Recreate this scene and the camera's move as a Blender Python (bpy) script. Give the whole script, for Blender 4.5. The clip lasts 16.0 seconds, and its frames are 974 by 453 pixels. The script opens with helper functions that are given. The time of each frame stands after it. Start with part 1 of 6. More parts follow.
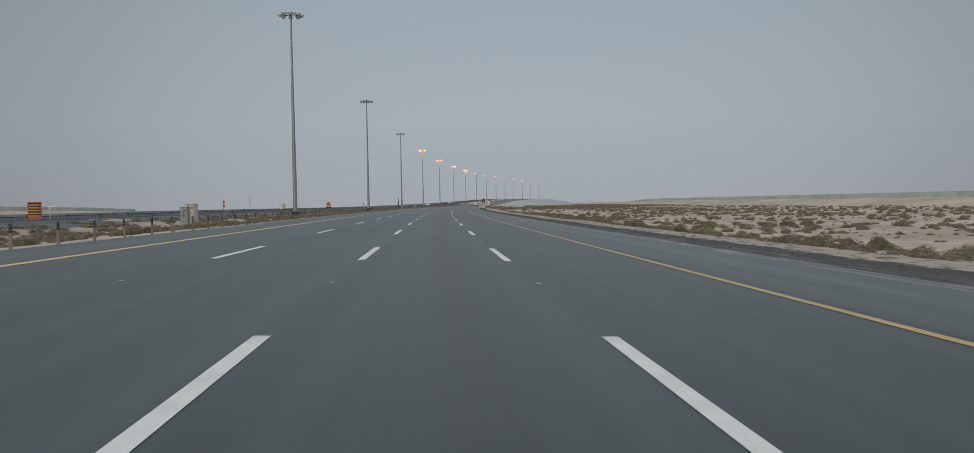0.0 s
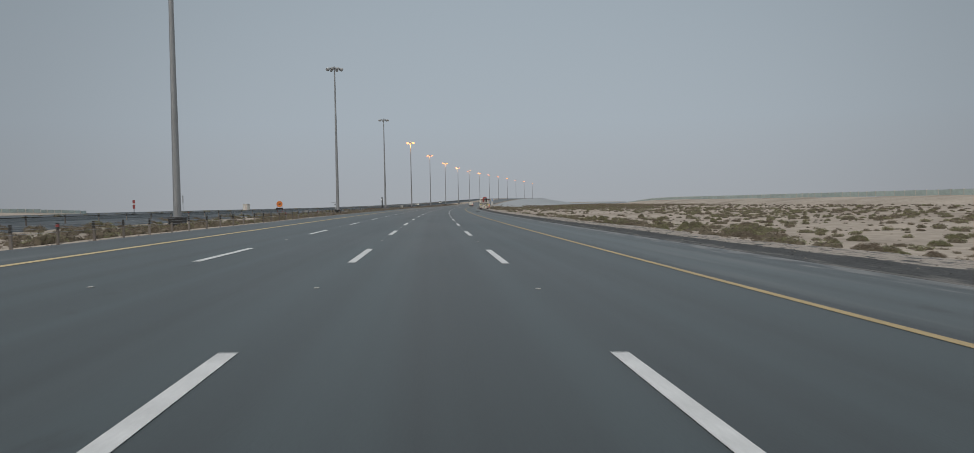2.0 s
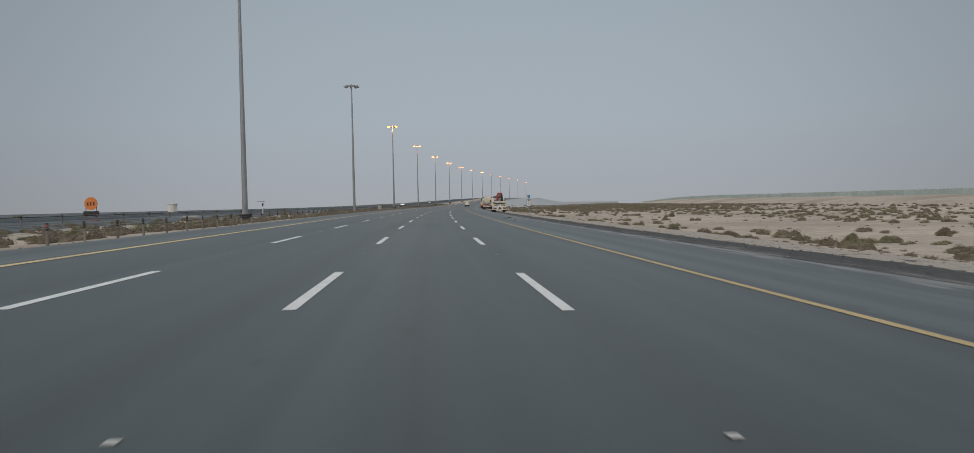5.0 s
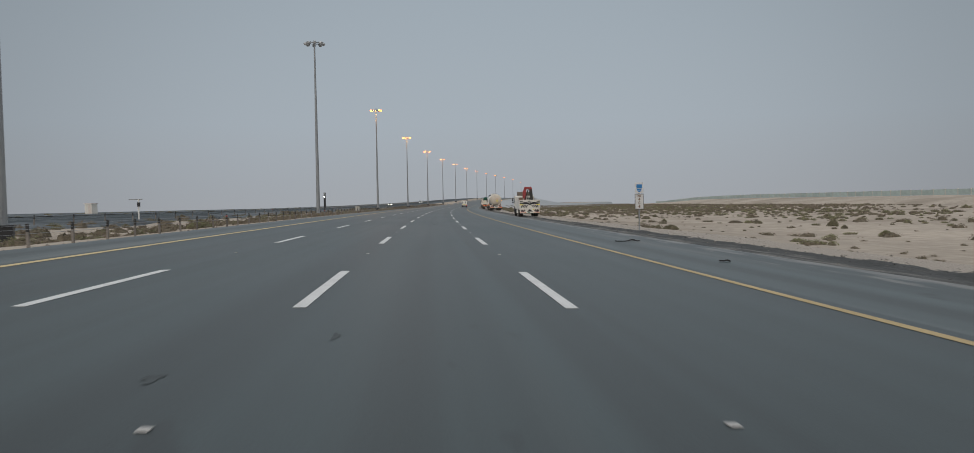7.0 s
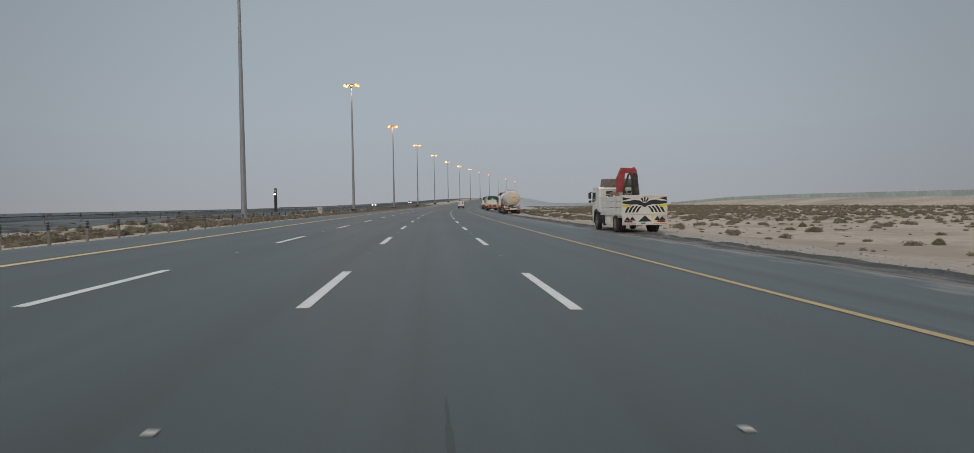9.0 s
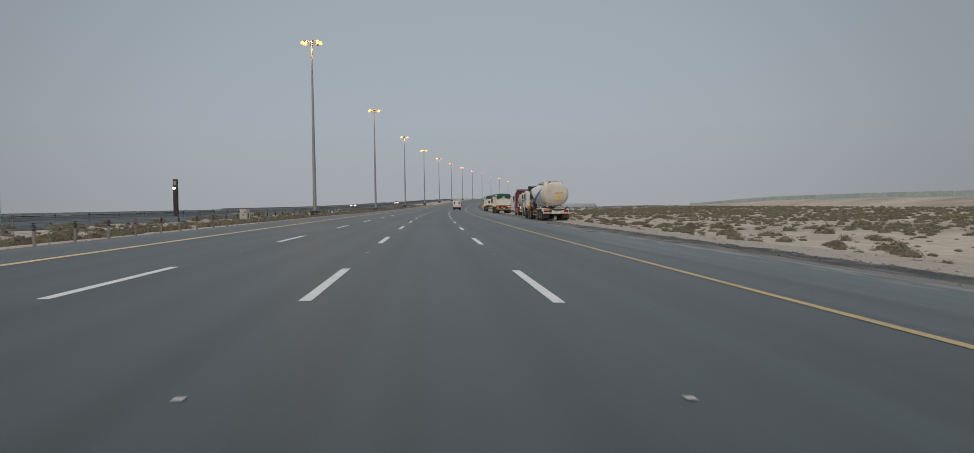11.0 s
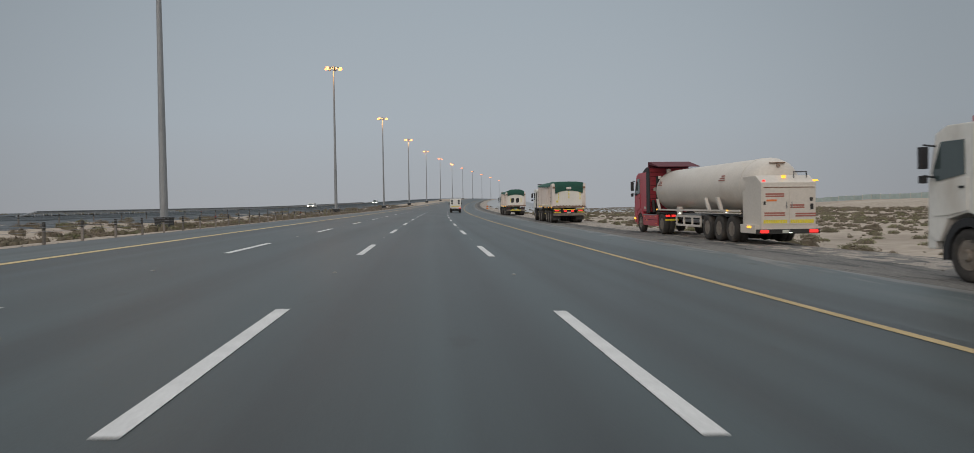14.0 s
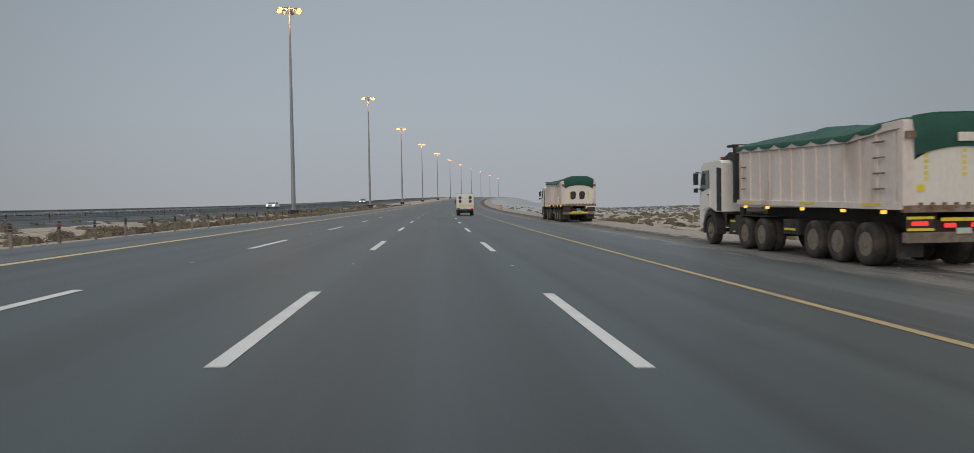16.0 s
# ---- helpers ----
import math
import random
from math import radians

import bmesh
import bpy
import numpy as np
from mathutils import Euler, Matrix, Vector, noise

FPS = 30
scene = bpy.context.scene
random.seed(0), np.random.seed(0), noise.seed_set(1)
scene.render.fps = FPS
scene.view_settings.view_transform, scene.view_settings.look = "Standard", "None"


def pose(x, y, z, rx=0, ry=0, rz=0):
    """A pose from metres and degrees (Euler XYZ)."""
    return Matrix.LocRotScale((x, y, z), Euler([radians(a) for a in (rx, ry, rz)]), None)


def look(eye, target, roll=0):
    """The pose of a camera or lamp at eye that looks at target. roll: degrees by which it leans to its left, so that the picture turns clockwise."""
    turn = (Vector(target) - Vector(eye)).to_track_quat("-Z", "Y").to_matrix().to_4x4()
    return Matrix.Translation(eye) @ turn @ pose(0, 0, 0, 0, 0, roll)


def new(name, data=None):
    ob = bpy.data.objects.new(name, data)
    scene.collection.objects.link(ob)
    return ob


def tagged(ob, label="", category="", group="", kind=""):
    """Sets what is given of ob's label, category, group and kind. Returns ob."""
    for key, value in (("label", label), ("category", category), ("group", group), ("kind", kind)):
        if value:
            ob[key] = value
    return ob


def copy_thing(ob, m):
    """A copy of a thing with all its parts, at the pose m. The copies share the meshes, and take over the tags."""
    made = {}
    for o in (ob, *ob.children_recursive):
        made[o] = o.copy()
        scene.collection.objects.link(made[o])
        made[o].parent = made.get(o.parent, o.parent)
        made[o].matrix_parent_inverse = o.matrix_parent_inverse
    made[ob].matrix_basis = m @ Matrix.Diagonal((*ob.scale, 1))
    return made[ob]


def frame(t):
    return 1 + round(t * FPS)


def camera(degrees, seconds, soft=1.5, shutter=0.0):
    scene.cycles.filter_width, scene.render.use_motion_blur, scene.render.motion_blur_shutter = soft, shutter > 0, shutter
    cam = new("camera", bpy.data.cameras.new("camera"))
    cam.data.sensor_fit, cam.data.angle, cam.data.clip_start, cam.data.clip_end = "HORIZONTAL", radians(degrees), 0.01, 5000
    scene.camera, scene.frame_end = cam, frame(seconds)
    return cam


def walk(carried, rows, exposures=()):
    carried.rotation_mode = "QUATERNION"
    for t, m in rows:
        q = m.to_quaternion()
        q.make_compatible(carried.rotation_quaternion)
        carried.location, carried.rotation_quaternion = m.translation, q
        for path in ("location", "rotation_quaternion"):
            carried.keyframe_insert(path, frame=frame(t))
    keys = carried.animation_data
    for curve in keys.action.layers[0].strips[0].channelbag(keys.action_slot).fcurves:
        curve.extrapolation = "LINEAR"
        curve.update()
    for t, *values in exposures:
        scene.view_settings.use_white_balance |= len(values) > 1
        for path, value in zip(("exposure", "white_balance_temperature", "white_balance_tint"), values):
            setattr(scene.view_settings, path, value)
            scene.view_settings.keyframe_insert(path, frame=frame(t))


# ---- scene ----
# The road: s runs along it, q across it (to the right), both in metres.
BEND_S = np.array([0.0, 300.0, 700.0, 1400.0, 1900.0])
BEND_K = np.array([1.766e-4, 2.300e-4, 1.774e-4, 1.773e-4, 0.0])
BANK = math.tan(radians(1.754))
GRID = np.arange(-400.0, 4600.0, 10.0)
_k = np.interp(GRID, BEND_S, BEND_K)
_th = np.concatenate([[0], np.cumsum((_k[1:] + _k[:-1]) * 5)])
_th -= np.interp(0, GRID, _th)
_mid = (_th[1:] + _th[:-1]) / 2
_cx = np.concatenate([[0], np.cumsum(np.sin(_mid) * 10)])
_cy = np.concatenate([[0], np.cumsum(np.cos(_mid) * 10)])
_cx -= np.interp(0, GRID, _cx)
_cy -= np.interp(0, GRID, _cy)


def heading(s):
    return float(np.interp(s, GRID, _th))


# the road climbs beyond the last trucks, over a crest and down again
_up = np.interp(GRID, [470, 560, 640, 742, 844, 947, 1049, 1151, 1253, 1380, 1480, 1900], [0.0, 0.25, 0.85, 2.0, 3.4, 4.9, 6.4, 7.6, 8.3, 8.8, 8.6, -0.4])
_up = np.convolve(np.pad(_up, 4, mode="edge"), np.ones(9) / 9, mode="valid")


def rise(s):
    return float(np.interp(s, GRID, _up))


def place(s, q, z=0.0):
    a = heading(s)
    return Vector((float(np.interp(s, GRID, _cx)) + q * math.cos(a), float(np.interp(s, GRID, _cy)) - q * math.sin(a), z + rise(s) * (min(1.0, max(0.0, (150 + q) / 100)) if q < 0 else min(1.0, max(0.0, (60 - q) / 45)))))


def deck(q):
    """Height of the banked carriageway; the outer shoulder lies flatter."""
    return -BANK * q if q < 6 else -BANK * 6 - 0.004 * (q - 6)


def stand(s, q, z=0.0, turn=0.0, banked=False):
    """A pose on the road: y points ahead, x to the right."""
    m = Matrix.Translation(place(s, q, z)) @ Matrix.Rotation(-heading(s) + radians(turn), 4, "Z")
    return m @ Matrix.Rotation(math.atan(BANK), 4, "Y") if banked else m


# ---- camera: seconds, s, q, yaw off the road, pitch, roll ----
EYE = 1.405
cam = camera(63.63, 16.0, soft=0.65, shutter=0.12)
ROWS = [
    (0.0, 5.18, -0.065, 4.130, -1.644, 0.934),
    (0.5, 18.43, -0.037, 4.194, -1.650, 0.989),
    (1.0, 31.62, -0.016, 4.241, -1.657, 1.033),
    (1.5, 44.76, 0.010, 4.275, -1.662, 1.066),
    (2.0, 57.86, 0.033, 4.296, -1.668, 1.089),
    (2.5, 70.90, 0.048, 4.308, -1.673, 1.107),
    (3.0, 83.89, 0.052, 4.312, -1.677, 1.117),
    (3.5, 96.82, 0.045, 4.310, -1.680, 1.122),
    (4.0, 109.69, 0.032, 4.306, -1.683, 1.121),
    (4.5, 122.53, 0.018, 4.302, -1.686, 1.112),
    (5.0, 135.35, 0.003, 4.297, -1.689, 1.099),
    (5.5, 148.17, -0.012, 4.295, -1.688, 1.082),
    (6.0, 161.03, -0.033, 4.296, -1.684, 1.063),
    (6.5, 173.91, -0.058, 4.299, -1.679, 1.042),
    (7.0, 186.85, -0.093, 4.305, -1.675, 1.018),
    (7.5, 199.85, -0.124, 4.315, -1.669, 0.990),
    (8.0, 212.85, -0.146, 4.330, -1.661, 0.962),
    (8.5, 225.79, -0.158, 4.349, -1.651, 0.935),
    (9.0, 238.67, -0.159, 4.372, -1.641, 0.909),
    (9.5, 251.48, -0.149, 4.396, -1.630, 0.885),
    (10.0, 264.22, -0.132, 4.422, -1.619, 0.862),
    (10.5, 276.93, -0.109, 4.448, -1.609, 0.840),
    (11.0, 289.59, -0.083, 4.473, -1.600, 0.820),
    (11.5, 302.25, -0.057, 4.494, -1.595, 0.804),
    (12.0, 314.90, -0.032, 4.511, -1.586, 0.790),
    (12.5, 327.53, 0.009, 4.520, -1.576, 0.783),
    (13.0, 340.15, 0.043, 4.518, -1.572, 0.781),
    (13.5, 352.72, 0.053, 4.503, -1.573, 0.782),
    (14.0, 365.25, 0.056, 4.473, -1.580, 0.787),
    (14.5, 377.74, 0.032, 4.424, -1.590, 0.799),
    (15.0, 390.21, 0.019, 4.353, -1.606, 0.816),
    (15.5, 402.64, 0.002, 4.256, -1.625, 0.842),
    (16.0, 415.01, -0.009, 4.129, -1.647, 0.876),
]


def eye_pose(s, q, yaw, pitch, roll):
    p = place(s, q, EYE + deck(q))
    return pose(p.x, p.y, p.z, 90 + pitch, roll, -math.degrees(heading(s)) - yaw)


walk(cam, [(t, eye_pose(s, q, yaw, pitch, roll)) for t, s, q, yaw, pitch, roll in ROWS], ((0.0, 0.0, 6500, 10), (7.0, 0.0, 6540, 10.5), (16.0, 0.0, 6640, 11)))

# ---- light: a hazy dusk sky, no distinct sun ----
world = bpy.data.worlds.new("sky")
scene.world = world
world.use_nodes = True
wn, wl = world.node_tree.nodes, world.node_tree.links
wn.clear()
w_out = wn.new("ShaderNodeOutputWorld")
w_bg = wn.new("ShaderNodeBackground")
w_sky = wn.new("ShaderNodeTexSky")
w_sky.sky_type = "NISHITA"
w_sky.sun_disc = False
w_sky.sun_elevation = radians(12)
w_sky.sun_rotation = radians(209)
w_sky.dust_density = 6.0
w_sky.air_density = 1.2
w_str = wn.new("ShaderNodeMix")
w_str.data_type = "RGBA"
w_mul = wn.new("ShaderNodeVectorMath")
w_mul.operation = "SCALE"
w_mul.inputs["Scale"].default_value = 0.10
w_geo = wn.new("ShaderNodeTexCoord")
w_sep = wn.new("ShaderNodeSeparateXYZ")
w_ramp = wn.new("ShaderNodeValToRGB")
for pos, col in ((0.0, (0.376, 0.402, 0.434)), (0.10, (0.376, 0.430, 0.484)), (0.30, (0.338, 0.398, 0.450)), (0.5, (0.70, 0.745, 0.775)), (1.0, (1.32, 1.40, 1.44))):
    el = w_ramp.color_ramp.elements.new(pos) if pos not in (0.0, 1.0) else w_ramp.color_ramp.elements[-int(pos)]
    el.color = (*col, 1)
wl.new(w_geo.outputs["Generated"], w_sep.inputs[0])
wl.new(w_sep.outputs["Z"], w_ramp.inputs[0])
wl.new(w_sky.outputs[0], w_mul.inputs[0])
w_str.inputs[0].default_value = 0.93
wl.new(w_mul.outputs[0], w_str.inputs[6])
wl.new(w_ramp.outputs[0], w_str.inputs[7])
# the haze glows a little more along the road than to the sides
w_glow = wn.new("ShaderNodeMapRange")
w_glow.interpolation_type = "SMOOTHSTEP"
for key, val in (("From Min", 0.80), ("From Max", 1.0), ("To Min", 0.77), ("To Max", 1.02)):
    w_glow.inputs[key].default_value = val
w_tint = wn.new("ShaderNodeVectorMath")
w_tint.operation = "SCALE"
w_dot = wn.new("ShaderNodeVectorMath")
w_dot.operation = "DOT_PRODUCT"
w_dot.inputs[1].default_value = (0.10, 0.995, 0.0)
wl.new(w_geo.outputs["Generated"], w_dot.inputs[0])
wl.new(w_dot.outputs["Value"], w_glow.inputs[0])
wl.new(w_str.outputs[2], w_tint.inputs[0])
wl.new(w_glow.outputs[0], w_tint.inputs["Scale"])
wl.new(w_tint.outputs[0], w_bg.inputs[0])
w_bg.inputs[1].default_value = 1.0
wl.new(w_bg.outputs[0], w_out.inputs[0])
sun = new("sun", bpy.data.lights.new("sun", "SUN"))
sun.data.energy, sun.data.angle, sun.data.color = 0.9, radians(50), (1.0, 0.93, 0.85)
sun.matrix_world = look((0, 0, 100), (45, 80, 72))


# ---- materials ----
def material(name, base, rough=0.7, metal=0.0, vary=0.25, scale=3.0, fine=40.0, bump=0.0, dirt=None, dirt_at=0.55, emit=None, coords="Object", stretch=(1, 1, 1), rand=0.0, spec=0.5):
    """Colour with variation at two scales, optional dirt patches and bump."""
    m = bpy.data.materials.new(name)
    m.use_nodes = True
    n, l = m.node_tree.nodes, m.node_tree.links
    b = n["Principled BSDF"]
    b.inputs["Roughness"].default_value, b.inputs["Metallic"].default_value = rough, metal
    b.inputs["Specular IOR Level"].default_value = spec
    tc, mp = n.new("ShaderNodeTexCoord"), n.new("ShaderNodeMapping")
    mp.inputs["Scale"].default_value = stretch
    l.new(tc.outputs[coords], mp.inputs[0])
    big, small = n.new("ShaderNodeTexNoise"), n.new("ShaderNodeTexNoise")
    big.inputs["Scale"].default_value, small.inputs["Scale"].default_value = scale, fine
    big.inputs["Detail"].default_value, small.inputs["Detail"].default_value = 4.0, 3.0
    l.new(mp.outputs[0], big.inputs[0])
    l.new(mp.outputs[0], small.inputs[0])
    add = n.new("ShaderNodeMath")
    add.operation = "ADD"
    l.new(big.outputs[0], add.inputs[0])
    l.new(small.outputs[0], add.inputs[1])
    rng = n.new("ShaderNodeMapRange")
    rng.inputs["From Min"].default_value, rng.inputs["From Max"].default_value = 0.7, 1.3
    rng.inputs["To Min"].default_value, rng.inputs["To Max"].default_value = 1 - vary, 1 + vary
    l.new(add.outputs[0], rng.inputs[0])
    last = rng.outputs[0]
    if rand:
        oi, rr, mm = n.new("ShaderNodeObjectInfo"), n.new("ShaderNodeMapRange"), n.new("ShaderNodeMath")
        rr.inputs["To Min"].default_value, rr.inputs["To Max"].default_value = 1 - rand, 1 + rand
        mm.operation = "MULTIPLY"
        l.new(oi.outputs["Random"], rr.inputs[0])
        l.new(rr.outputs[0], mm.inputs[0])
        l.new(last, mm.inputs[1])
        last = mm.outputs[0]
    col = n.new("ShaderNodeVectorMath")
    col.operation = "SCALE"
    col.inputs[0].default_value = base
    l.new(last, col.inputs["Scale"])
    out = col.outputs[0]
    if dirt:
        dn, dr, mx = n.new("ShaderNodeTexNoise"), n.new("ShaderNodeMapRange"), n.new("ShaderNodeMix")
        dn.inputs["Scale"].default_value, dn.inputs["Detail"].default_value = scale * 0.7, 6.0
        l.new(mp.outputs[0], dn.inputs[0])
        dr.inputs["From Min"].default_value, dr.inputs["From Max"].default_value = dirt_at, dirt_at + 0.18
        l.new(dn.outputs[0], dr.inputs[0])
        mx.data_type = "RGBA"
        l.new(dr.outputs[0], mx.inputs[0])
        l.new(out, mx.inputs[6])
        mx.inputs[7].default_value = (*dirt, 1)
        out = mx.outputs[2]
    l.new(out, b.inputs["Base Color"])
    if bump:
        bp = n.new("ShaderNodeBump")
        bp.inputs["Strength"].default_value = bump
        bp.inputs["Distance"].default_value = 0.02
        l.new(small.outputs[0], bp.inputs["Height"])
        l.new(bp.outputs[0], b.inputs["Normal"])
    if emit:
        b.inputs["Emission Color"].default_value = (*emit[:3], 1)
        b.inputs["Emission Strength"].default_value = emit[3]
    return m


def pavement(name, base, dusty, rough, spots, dust_at, rim=None):
    """Rolled asphalt in road coordinates: long streaks, blotches, stains and grain."""
    m = bpy.data.materials.new(name)
    m.use_nodes = True
    n, l = m.node_tree.nodes, m.node_tree.links
    b = n["Principled BSDF"]
    uv = n.new("ShaderNodeUVMap")

    def layer(stretch, lo, hi, to_lo, to_hi, detail=4.0):
        mp, nz, rg = n.new("ShaderNodeMapping"), n.new("ShaderNodeTexNoise"), n.new("ShaderNodeMapRange")
        mp.inputs["Scale"].default_value = stretch
        nz.inputs["Scale"].default_value, nz.inputs["Detail"].default_value = 1.0, detail
        l.new(uv.outputs[0], mp.inputs[0])
        l.new(mp.outputs[0], nz.inputs[0])
        rg.inputs["From Min"].default_value, rg.inputs["From Max"].default_value = lo, hi
        rg.inputs["To Min"].default_value, rg.inputs["To Max"].default_value = to_lo, to_hi
        l.new(nz.outputs[0], rg.inputs[0])
        return rg.outputs[0], nz.outputs[0]

    streak, _ = layer((1.1, 0.004, 1), 0.35, 0.65, 0.62, 1.40, 3.0)
    blotch, _ = layer((0.30, 0.05, 1), 0.35, 0.65, 0.88, 1.13, 6.0)
    stain, _ = layer((1.6, 0.55, 1), spots, spots + 0.05, 1.0, 0.62, 3.0)
    grain, raw = layer((45, 30, 1), 0.3, 0.7, 0.82, 1.18, 2.0)
    last = streak
    for other in (blotch, stain, grain):
        mu = n.new("ShaderNodeMath")
        mu.operation = "MULTIPLY"
        l.new(last, mu.inputs[0])
        l.new(other, mu.inputs[1])
        last = mu.outputs[0]
    col = n.new("ShaderNodeVectorMath")
    col.operation = "SCALE"
    col.inputs[0].default_value = base
    l.new(last, col.inputs["Scale"])
    dust, _ = layer((0.9, 0.03, 1), dust_at, dust_at + 0.15, 0.0, 0.8, 6.0)
    mx = n.new("ShaderNodeMix")
    mx.data_type = "RGBA"
    l.new(dust, mx.inputs[0])
    l.new(col.outputs[0], mx.inputs[6])
    mx.inputs[7].default_value = (*dusty, 1)
    top = mx.outputs[2]
    if rim:
        # pale dust blown in from the verge, in ragged streaks along the edge
        sep, edge, sm, lim, rm = n.new("ShaderNodeSeparateXYZ"), n.new("ShaderNodeMapRange"), n.new("ShaderNodeMath"), n.new("ShaderNodeMapRange"), n.new("ShaderNodeMix")
        l.new(uv.outputs[0], sep.inputs[0])
        for key, val in (("From Min", rim), ("From Max", rim + 1.5), ("To Min", -0.22), ("To Max", 0.13)):
            edge.inputs[key].default_value = val
        l.new(sep.outputs[0], edge.inputs[0])
        _, wisp = layer((3.2, 0.40, 1), 0, 1, 0, 1, 10.0)
        sm.operation = "ADD"
        l.new(edge.outputs[0], sm.inputs[0])
        l.new(wisp, sm.inputs[1])
        for key, val in (("From Min", 0.50), ("From Max", 0.66), ("To Min", 0.0), ("To Max", 0.85)):
            lim.inputs[key].default_value = val
        l.new(sm.outputs[0], lim.inputs[0])
        rm.data_type = "RGBA"
        l.new(lim.outputs[0], rm.inputs[0])
        l.new(top, rm.inputs[6])
        rm.inputs[7].default_value = (0.185, 0.178, 0.168, 1)
        top = rm.outputs[2]
    l.new(top, b.inputs["Base Color"])
    rr = n.new("ShaderNodeMath")
    rr.operation, rr.inputs[1].default_value, rr.inputs[2].default_value = "MULTIPLY_ADD", 0.12, rough - 0.12
    l.new(blotch, rr.inputs[0])
    l.new(rr.outputs[0], b.inputs["Roughness"])
    b.inputs["Specular IOR Level"].default_value = 0.5
    bp = n.new("ShaderNodeBump")
    bp.inputs["Strength"].default_value, bp.inputs["Distance"].default_value = 0.25, 0.01
    l.new(raw, bp.inputs["Height"])
    l.new(bp.outputs[0], b.inputs["Normal"])
    return m


M_ASPHALT = pavement("asphalt", (0.0222, 0.0335, 0.0356), (0.040, 0.049, 0.050), 0.45, 0.67, 0.60)
M_SHOULDER = pavement("shoulder_asphalt", (0.046, 0.060, 0.063), (0.115, 0.120, 0.117), 0.48, 0.66, 0.57, 7.9)


def verge(name):
    """Tarry dark gravel with tyre ruts; dust streaks spread over it where trucks pull off, sand drifts in at its rim."""
    m = material(name, (0.062, 0.062, 0.062), 0.9, vary=0.5, scale=2.0, fine=14, bump=0.9, coords="UV", stretch=(1.3, 0.18, 1), spec=0.3)
    n, l = m.node_tree.nodes, m.node_tree.links
    b = n["Principled BSDF"]
    src = b.inputs["Base Color"].links[0].from_socket
    uv, sep = n.new("ShaderNodeUVMap"), n.new("ShaderNodeSeparateXYZ")
    l.new(uv.outputs[0], sep.inputs[0])

    def span(sock, a0, a1, b0, b1):
        r = n.new("ShaderNodeMapRange")
        for key, val in (("From Min", a0), ("From Max", a1), ("To Min", b0), ("To Max", b1)):
            r.inputs[key].default_value = val
        l.new(sock, r.inputs[0])
        return r.outputs[0]

    def streaks(stretch, detail):
        mp, nz = n.new("ShaderNodeMapping"), n.new("ShaderNodeTexNoise")
        mp.inputs["Scale"].default_value = stretch
        nz.inputs["Scale"].default_value, nz.inputs["Detail"].default_value = 1.0, detail
        l.new(uv.outputs[0], mp.inputs[0])
        l.new(mp.outputs[0], nz.inputs[0])
        return nz.outputs[0]

    def calc(op, a, c):
        k = n.new("ShaderNodeMath")
        k.operation = op
        l.new(a, k.inputs[0])
        l.new(c, k.inputs[1])
        return k.outputs[0]

    def lay(under, fac, colour):
        mx = n.new("ShaderNodeMix")
        mx.data_type = "RGBA"
        l.new(fac, mx.inputs[0])
        l.new(under, mx.inputs[6])
        mx.inputs[7].default_value = (*colour, 1)
        return mx.outputs[2]

    wide, ragged = streaks((2.8, 0.30, 1), 10.0), streaks((3.6, 1.1, 1), 9.0)
    rut = calc("ADD", calc("ADD", wide, span(sep.outputs[0], 9.3, 10.6, 0.10, -0.08)), span(sep.outputs[1], 190, 270, -0.05, 0.08))
    rut = calc("ADD", rut, span(sep.outputs[1], 340, 385, 0.0, 0.12))
    out = lay(src, span(rut, 0.47, 0.62, 0.0, 0.92), (0.185, 0.172, 0.158))
    tar = calc("MULTIPLY", span(sep.outputs[0], 10.0, 10.7, 0.0, 1.0), span(ragged, 0.36, 0.55, 0.1, 0.9))
    tar = calc("MULTIPLY", tar, calc("MAXIMUM", span(sep.outputs[1], 310, 360, 1.0, 0.3), span(sep.outputs[1], 396, 416, 0.0, 1.0)))
    out = lay(out, tar, (0.052, 0.052, 0.052))
    rim = calc("ADD", span(ragged, 0.3, 0.7, -0.4, 0.4), span(sep.outputs[0], 10.6, 11.6, 0.0, 1.0))
    rim = calc("ADD", calc("ADD", rim, span(sep.outputs[1], 140, 190, -0.35, 0.0)), span(sep.outputs[1], 355, 390, 0.0, -0.55))
    rim = calc("ADD", rim, span(sep.outputs[1], 402, 426, 0.0, 0.35))
    out = lay(out, span(rim, 0.40, 0.62, 0.0, 1.0), (0.335, 0.288, 0.247))
    grit, tint = span(streaks((26, 13, 1), 6.0), 0.3, 0.7, 0.45, 1.55), n.new("ShaderNodeVectorMath")
    tint.operation = "SCALE"
    l.new(out, tint.inputs[0])
    l.new(grit, tint.inputs["Scale"])
    l.new(tint.outputs[0], b.inputs["Base Color"])
    return m


